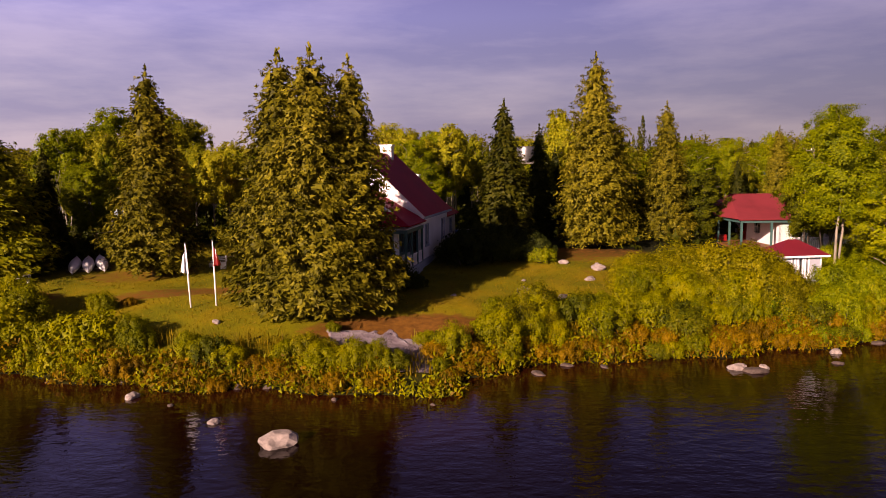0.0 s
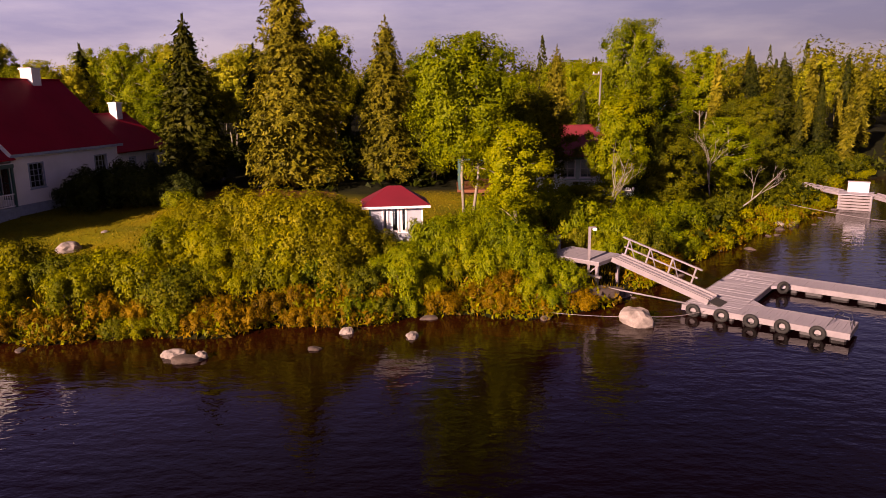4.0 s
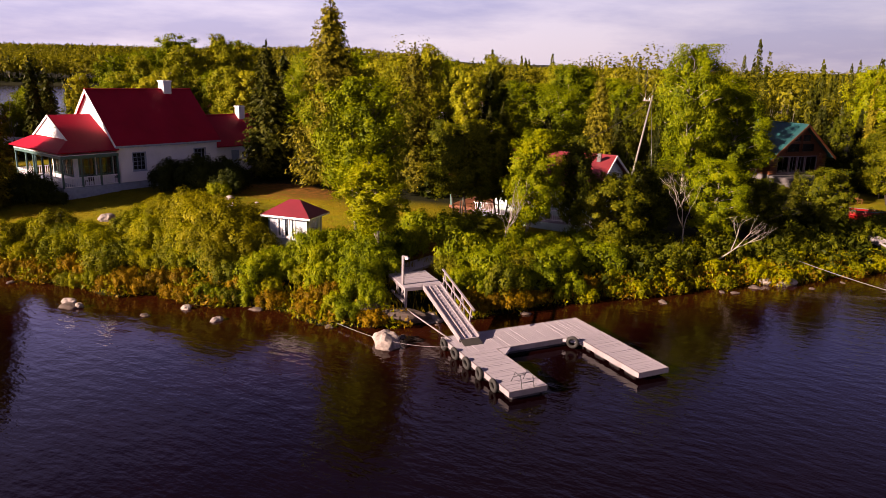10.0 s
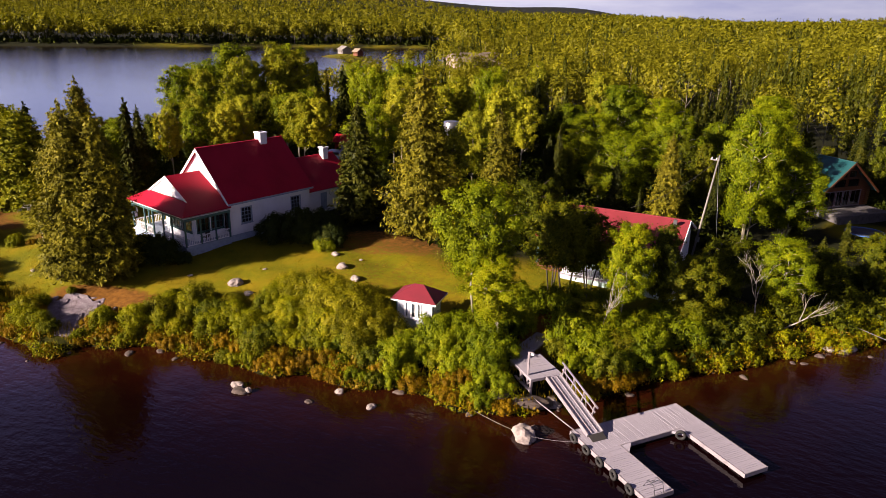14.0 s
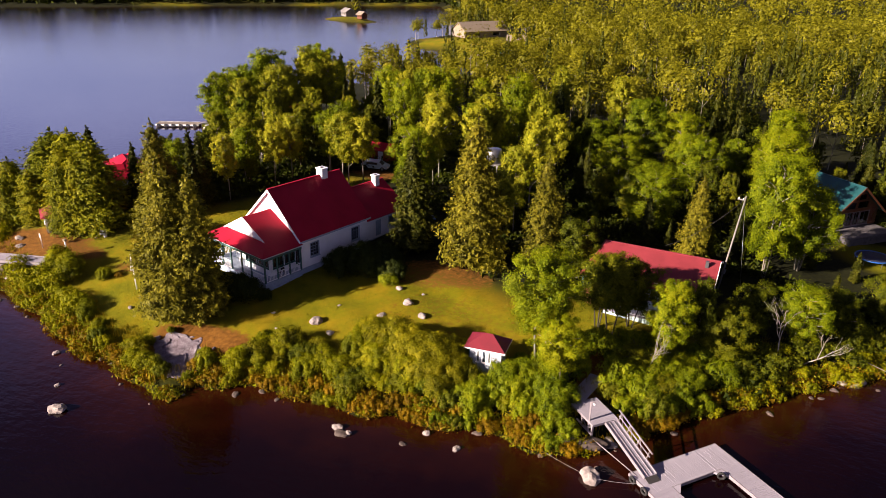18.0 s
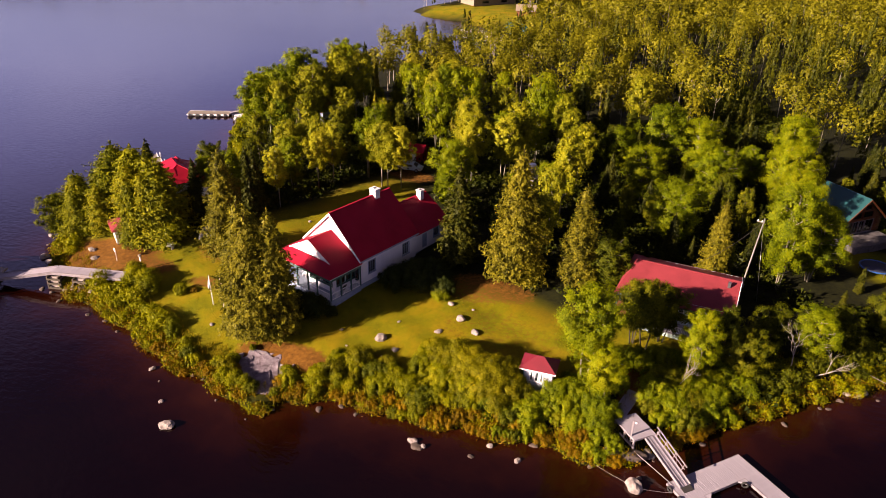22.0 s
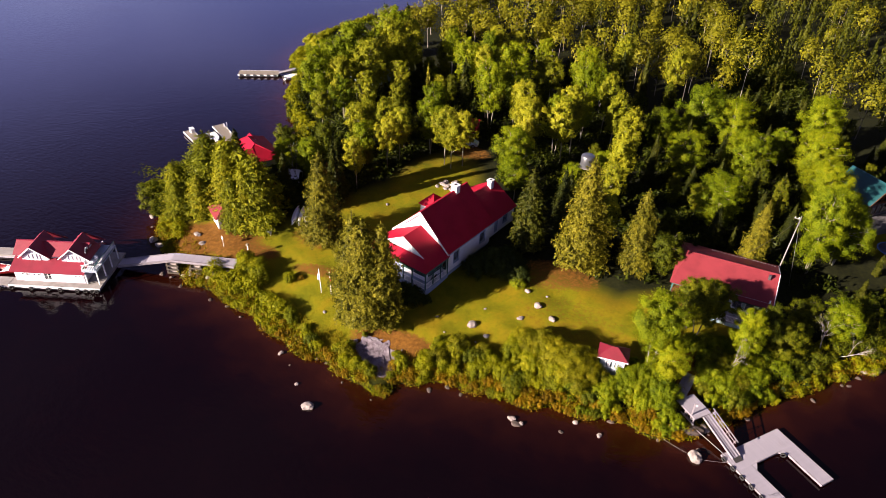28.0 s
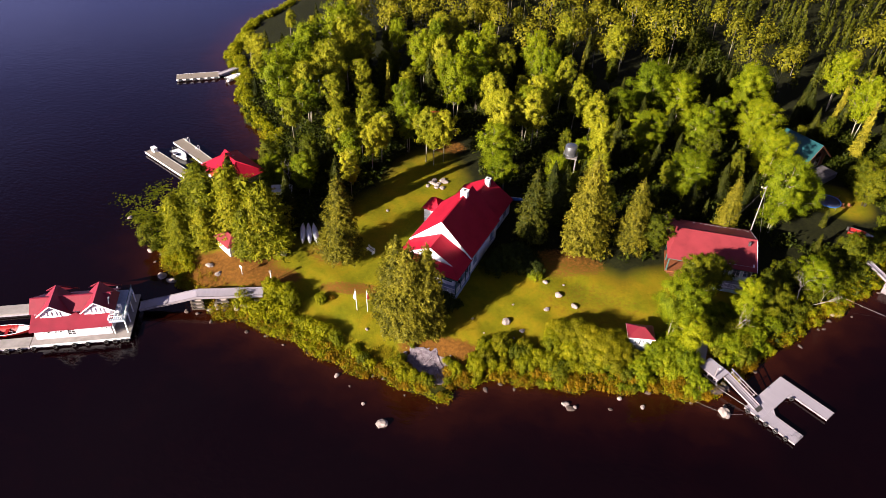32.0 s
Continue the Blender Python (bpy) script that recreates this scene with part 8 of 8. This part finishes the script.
CARPAINT = simple("pale_blue_car_paint", (0.30, 0.40, 0.55), 0.3, 0.2, var=0.1)
car(pose(-15.4, 86.0, gz(-15.4, 86.0), 0, 0, 15), "pale blue car parked among the aspens")
SR = thing("tool_shed", pose(-17.0, 90.8, gz(-17, 90.8), 0, 0, 10), "small dark red shed among the aspens", "shed")
part("body", boxes((-1.6, 1.6, -1.2, 1.2, 0, 2.1)), RED_PAINT, SR)
for s in (-1, 1):
    part("roof", slab([(-1.9, 0, 3.0), (1.9, 0, 3.0), (1.9, s * 1.6, 2.0), (-1.9, s * 1.6, 2.0)], 0.08), RED_ROOF, SR)
part("door", boxes((-0.45, 0.45, -1.24, -1.2, 0.0, 1.9)), WHITE_TRIM, SR)

# aspens with bare white stems round the yard behind the house
for x, y, top, mesh, rz in ((-15.6, 77.7, 13.5, ASPEN[0], 10), (-14.0, 76.9, 12.5, ASPEN[1], 100), (-12.7, 78.6, 13, ASPEN[0], 200), (-22.9, 75.3, 13, ASPEN[1], 300), (-23.6, 72.4, 12, ASPEN[0], 40), (-26.5, 70.0, 11.5, ASPEN[2], 70), (-19.5, 80.0, 13, ASPEN[2], 130), (-30.0, 74.0, 12.5, ASPEN[0], 220), (-33.5, 69.0, 11, ASPEN[3], 20), (-43.3, 94.8, 18.4, ASPEN[2], 50), (-44.5, 90.5, 16.0, ASPEN[2], 150), (-38.5, 92.0, 16.5, ASPEN[0], 250), (-47.0, 97.5, 14.5, ASPEN[2], 350), (-40.0, 85.0, 12.0, ASPEN[2], 90), (-35.0, 86.0, 13.0, ASPEN[1], 180)):
    plant("aspen_tree", mesh, x, y, (top - gz(x, y)) / 14, rz, "aspen with bare white stems and a pale yellow-green crown", "tree", "aspens behind the house")


# ---- bare white limbs in the thicket ----
def bare_tree(x, y, h, spread_r, lean, seed, label):
    r3 = random.Random(seed)
    items = []

    def grow(p, d, ln, r, depth):
        path, radii, q, e = [tuple(p)], [r], p.copy(), d.copy()
        for j in range(4):
            e = (e + Vector((r3.uniform(-1, 1), r3.uniform(-1, 1), r3.uniform(-0.4, 0.8))) * 0.22).normalized()
            q = q + e * (ln / 4)
            path.append(tuple(q))
            radii.append(r * (1 - 0.11 * (j + 1)))
        items.append((path, radii))
        if depth:
            for _ in range(3 if depth > 2 else 2):
                nd = (e + Vector((r3.uniform(-1, 1), r3.uniform(-1, 1), r3.uniform(-0.25, 0.75))) * spread_r).normalized()
                grow(q, nd, ln * r3.uniform(0.55, 0.9), r * 0.55, depth - 1)

    grow(Vector((0, 0, -0.2)), Vector((*lean, 1)).normalized(), h * 0.36, 0.085, 4)
    ob = part("dead_birch", tubes("dead_birch", items, BARK_BIRCH, 5), None, None, "", pose(x, y, gz(x, y)))
    return tagged(ob, label, "dead tree", "bare white birches")


bare_tree(43.9, 60.0, 5.6, 0.85, (-0.15, -0.1), 5, "bare white dead birch with forked limbs")
bare_tree(46.0, 60.6, 4.4, 0.8, (0.9, -0.3), 8, "bare white dead birch leaning over the water")
bare_tree(34.6, 51.0, 5.0, 0.75, (-0.2, -0.1), 9, "bare white birch stems in the thicket")
bare_tree(-33.0, 61.0, 6.5, 0.6, (-0.35, 0.0), 11, "bare white birch leaning beside the boathouse")

# ---- jetty to the east ----
CRB = thing("jetty_crib", pose(59.1, 68.6, 0.0, 0, 0, -30), "slatted pale timber crib standing in the water", "crib")
for k in range(5):
    z = 0.02 + 0.25 * k
    part("slat", boxes((-1.25, 1.25, -1.15, -1.08, z, z + 0.17)), DECK_PALE, CRB)
    part("slat", boxes((-1.25, 1.25, 1.08, 1.15, z, z + 0.17)), DECK_PALE, CRB)
    part("slat", boxes((1.18, 1.25, -1.07, 1.07, z, z + 0.17)), DECK_PALE, CRB)
    part("slat", boxes((-1.25, -1.18, -1.07, 1.07, z, z + 0.17)), DECK_PALE, CRB)
for x in (-1.15, 1.15):
    for y in (-1.05, 1.05):
        part("corner_post", boxes((x - 0.06, x + 0.06, y - 0.06, y + 0.06, -0.8, 1.28)), DECK_PALE, CRB)
part("stone_fill", boxes((-1.0, 1.0, -0.95, 0.95, -0.5, 1.1)), ROCK_DARK, CRB)
part("deck", boxes((-1.32, 1.32, -1.22, 1.22, 1.28, 1.34)), DECK, CRB)
EB = thing("dock_box", pose(59.6, 69.2, 1.34, 0, 0, -30), "weathered pale grey storage box on the crib", "box")
part("chest", boxes((-0.8, 0.8, -0.35, 0.35, 0, 0.82), bevel=0.02), OLD_WHITE, EB)
part("lid", boxes((-0.84, 0.84, -0.39, 0.39, 0.82, 0.88), bevel=0.015), OLD_WHITE, EB)
bridge_run((54.6, 75.6, 1.9), (58.4, 69.6, 1.36), 0.85, "jetty_boardwalk", "narrow grey boardwalk to the timber crib")
bridge_run((60.2, 67.8, 1.33), (62.6, 62.2, 0.5), 0.8, "jetty_gangway", "grey gangway down to the east floats")
jetty((62.1, 61.4), (70.0, 62.2), 2.4, 0.45, "pale floating jetty east of the crib")
FB = jetty((62.6, 56.3), (68.5, 57.6), 1.7, 0.45, "white float with blue drums beside the east jetty")
for i in range(4):
    part("blue_drum", boxes((0.3 + 1.4 * i, 1.1 + 1.4 * i, -0.93, -0.90, -0.42, -0.27)), BLUE_PAINT, FB)
jetty((68.6, 58.0), (69.4, 61.2), 1.4, 0.45, "pale float joining the east jetties")
JS = thing("jet_ski", pose(66.2, 62.3, 0.47, 0, 0, 10), "yellow and grey jet ski parked on the float", "jet ski")
bm_ = prism([(-1.3, 0.05), (1.2, 0.05), (1.5, 0.35), (0.6, 0.55), (-1.3, 0.45)], -0.5, 0.5)
bmesh.ops.bevel(bm_, geom=bm_.edges[:], offset=0.08, segments=2, affect="EDGES")
part("hull", bm_, simple("yellow_paint", (0.62, 0.50, 0.03), 0.35), JS)
part("saddle", boxes((-1.1, 0.1, -0.2, 0.2, 0.45, 0.75), bevel=0.06), DARK, JS)
part("cowl", boxes((0.1, 0.9, -0.3, 0.3, 0.48, 0.82), bevel=0.08), METAL, JS)
part("handlebar", tubes("handlebar", [([(0.15, -0.4, 0.95), (0.25, 0, 0.9), (0.15, 0.4, 0.95)], 0.03)], DARK, 6), None, JS)

# ---- yard of the log cabin ----
TR = thing("trampoline", pose(51.9, 86.4, gz(51.9, 86.4)), "round trampoline with a dark blue mat on the grass", "trampoline")
part("mat", tubes("mat", [([(0, 0, 0.72), (0, 0, 0.75)], 1.75)], BLACK_NET, 28), None, TR)
part("rim", ring_mesh(1.85, 0.09, BLUE_PAINT, 32, 6), None, TR, "", pose(0, 0, 0.74, 90, 0, 0))
for i in range(6):
    a = i * math.pi / 3
    part("leg", tubes("leg", [([(1.8 * math.cos(a), 1.8 * math.sin(a), -0.1), (1.8 * math.cos(a), 1.8 * math.sin(a), 0.72)], 0.03)], METAL, 6), None, TR)
open_boat(pose(54.0, 79.6, gz(55, 79.4) + 0.3, 0, 0, -20), 3.6, 1.5, RED_PAINT, TEAL, "red and teal rowing boat lying on the grass")
for x, y, rz in ((54.2, 86.2, 20), (55.4, 87.0, 120), (53.6, 88.6, 250)):
    chair_at(pose(x, y, gz(x, y), 0, 0, rz), STEPWOOD, "brown wooden chair on the cabin lawn", "chairs on the cabin lawn")
for x, y, h in ((48.0, 72.4, 3.6), (54.0, 76.8, 2.6), (45.5, 80.5, 4.0), (50.0, 79.6, 3.4)):
    s = h / 12
    plant("young_spruce", SPRUCE_S[0], x, y, s * 1.6, x * 60, "young dark spruce at the edge of the grass", "spruce", "young spruces", sz=0.65)

# ---- floating leaves in the west bay ----
lily = np.concatenate([rng.normal(size=(n, 2)) * [sx, sy] + [x, y] for x, y, sx, sy, n in ((-56.6, 53.2, 1.0, 1.3, 420), (-57.6, 59.4, 0.9, 1.8, 380), (-60.5, 56.0, 1.2, 1.0, 90))])
lz = np.stack([lily[:, 0], lily[:, 1], np.full(len(lily), 0.012) + rng.uniform(0, 0.02, len(lily))], axis=1)
pads = part("water_lilies", mesh_of_cards("water_lilies", cards(lz, np.array([[0, 0, 1.0]]) + rng.normal(size=lz.shape) * 0.04, 0.30, rng, 1.1), LEAF_MAPLE), None)
tagged(pads, "olive floating leaves in patches on the bay", "water plants", kind="stuff")

# ---- stones and low wall behind the house ----
for i in range(16):
    x, y = -13.4 + 2.6 * _rr.random(), 70.4 + 2.8 * _rr.random()
    stone(ROCKS[_rr.choice((0, 1, 2))], x, y, gz(x, y), _rr.uniform(0.2, 0.5), _rr.uniform(0, 360), "pale stone in the rockery behind the house", "rock", "rockery stones", sx=1.2)

# ---- far shore: meadow farm, island hut ----
def far_building(x, y, w, d, wh, rh, rz, wallm, roofm, name, label, cat):
    b = thing(name, pose(x, y, gz(x, y), 0, 0, rz), label, cat)
    part("wall", wall(w, wh, [(w * 0.2, w * 0.35, 0.8, 1.8), (w * 0.65, w * 0.8, 0.8, 1.8)]), wallm, b, "", pose(-w / 2, -d / 2, 0))
    for spec in ((-w / 2, -w / 2 + 0.16, -d / 2 + 0.16, d / 2, 0, wh), (w / 2 - 0.16, w / 2, -d / 2 + 0.16, d / 2, 0, wh), (-w / 2 + 0.16, w / 2 - 0.16, d / 2 - 0.16, d / 2, 0, wh)):
        part("wall", boxes(spec), wallm, b)
    for s in (-1, 1):
        part("roof", slab([(-w / 2 - 0.5, 0, wh + rh), (w / 2 + 0.5, 0, wh + rh), (w / 2 + 0.5, s * (d / 2 + 0.6), wh - 0.15), (-w / 2 - 0.5, s * (d / 2 + 0.6), wh - 0.15)], 0.12), roofm, b)
    for xx in (-w / 2, w / 2 - 0.16):
        part("gable_wall", prism([(-d / 2, wh), (d / 2, wh), (0, wh + rh - 0.2)], xx, xx + 0.16, "x"), wallm, b)


far_building(-82.5, 268, 20, 10, 2.6, 3.2, 57, TAN_ROOF, TAN_ROOF, "barn", "long low barn with a tan roof on the far meadow", "barn")
far_building(-58.5, 249, 7, 5, 2.2, 1.8, 20, STEPWOOD, TAN_ROOF, "meadow_hut", "small brown hut on the far meadow", "hut")
far_building(-187, 325, 8, 5, 2.4, 1.8, -35, POLEWOOD, POLEWOOD, "island_hut", "weathered grey wooden hut on the small island", "hut")
far_building(-172, 316, 4, 3.5, 2.2, 1.5, -20, LOGWOOD, TAN_ROOF, "island_hut", "small brown hut on the small island", "hut")
jetty((-50, 214), (-66, 212), 3, 0.5, "grey floating jetty below the far meadow")
jetty((-58, 222), (-72, 222), 3, 0.5, "grey floating jetty below the far meadow")
far_building(-50, 219, 6, 4, 2.2, 1.2, 10, TEAL, TEAL_ROOF, "shore_hut", "teal hut at the far jetties", "hut")
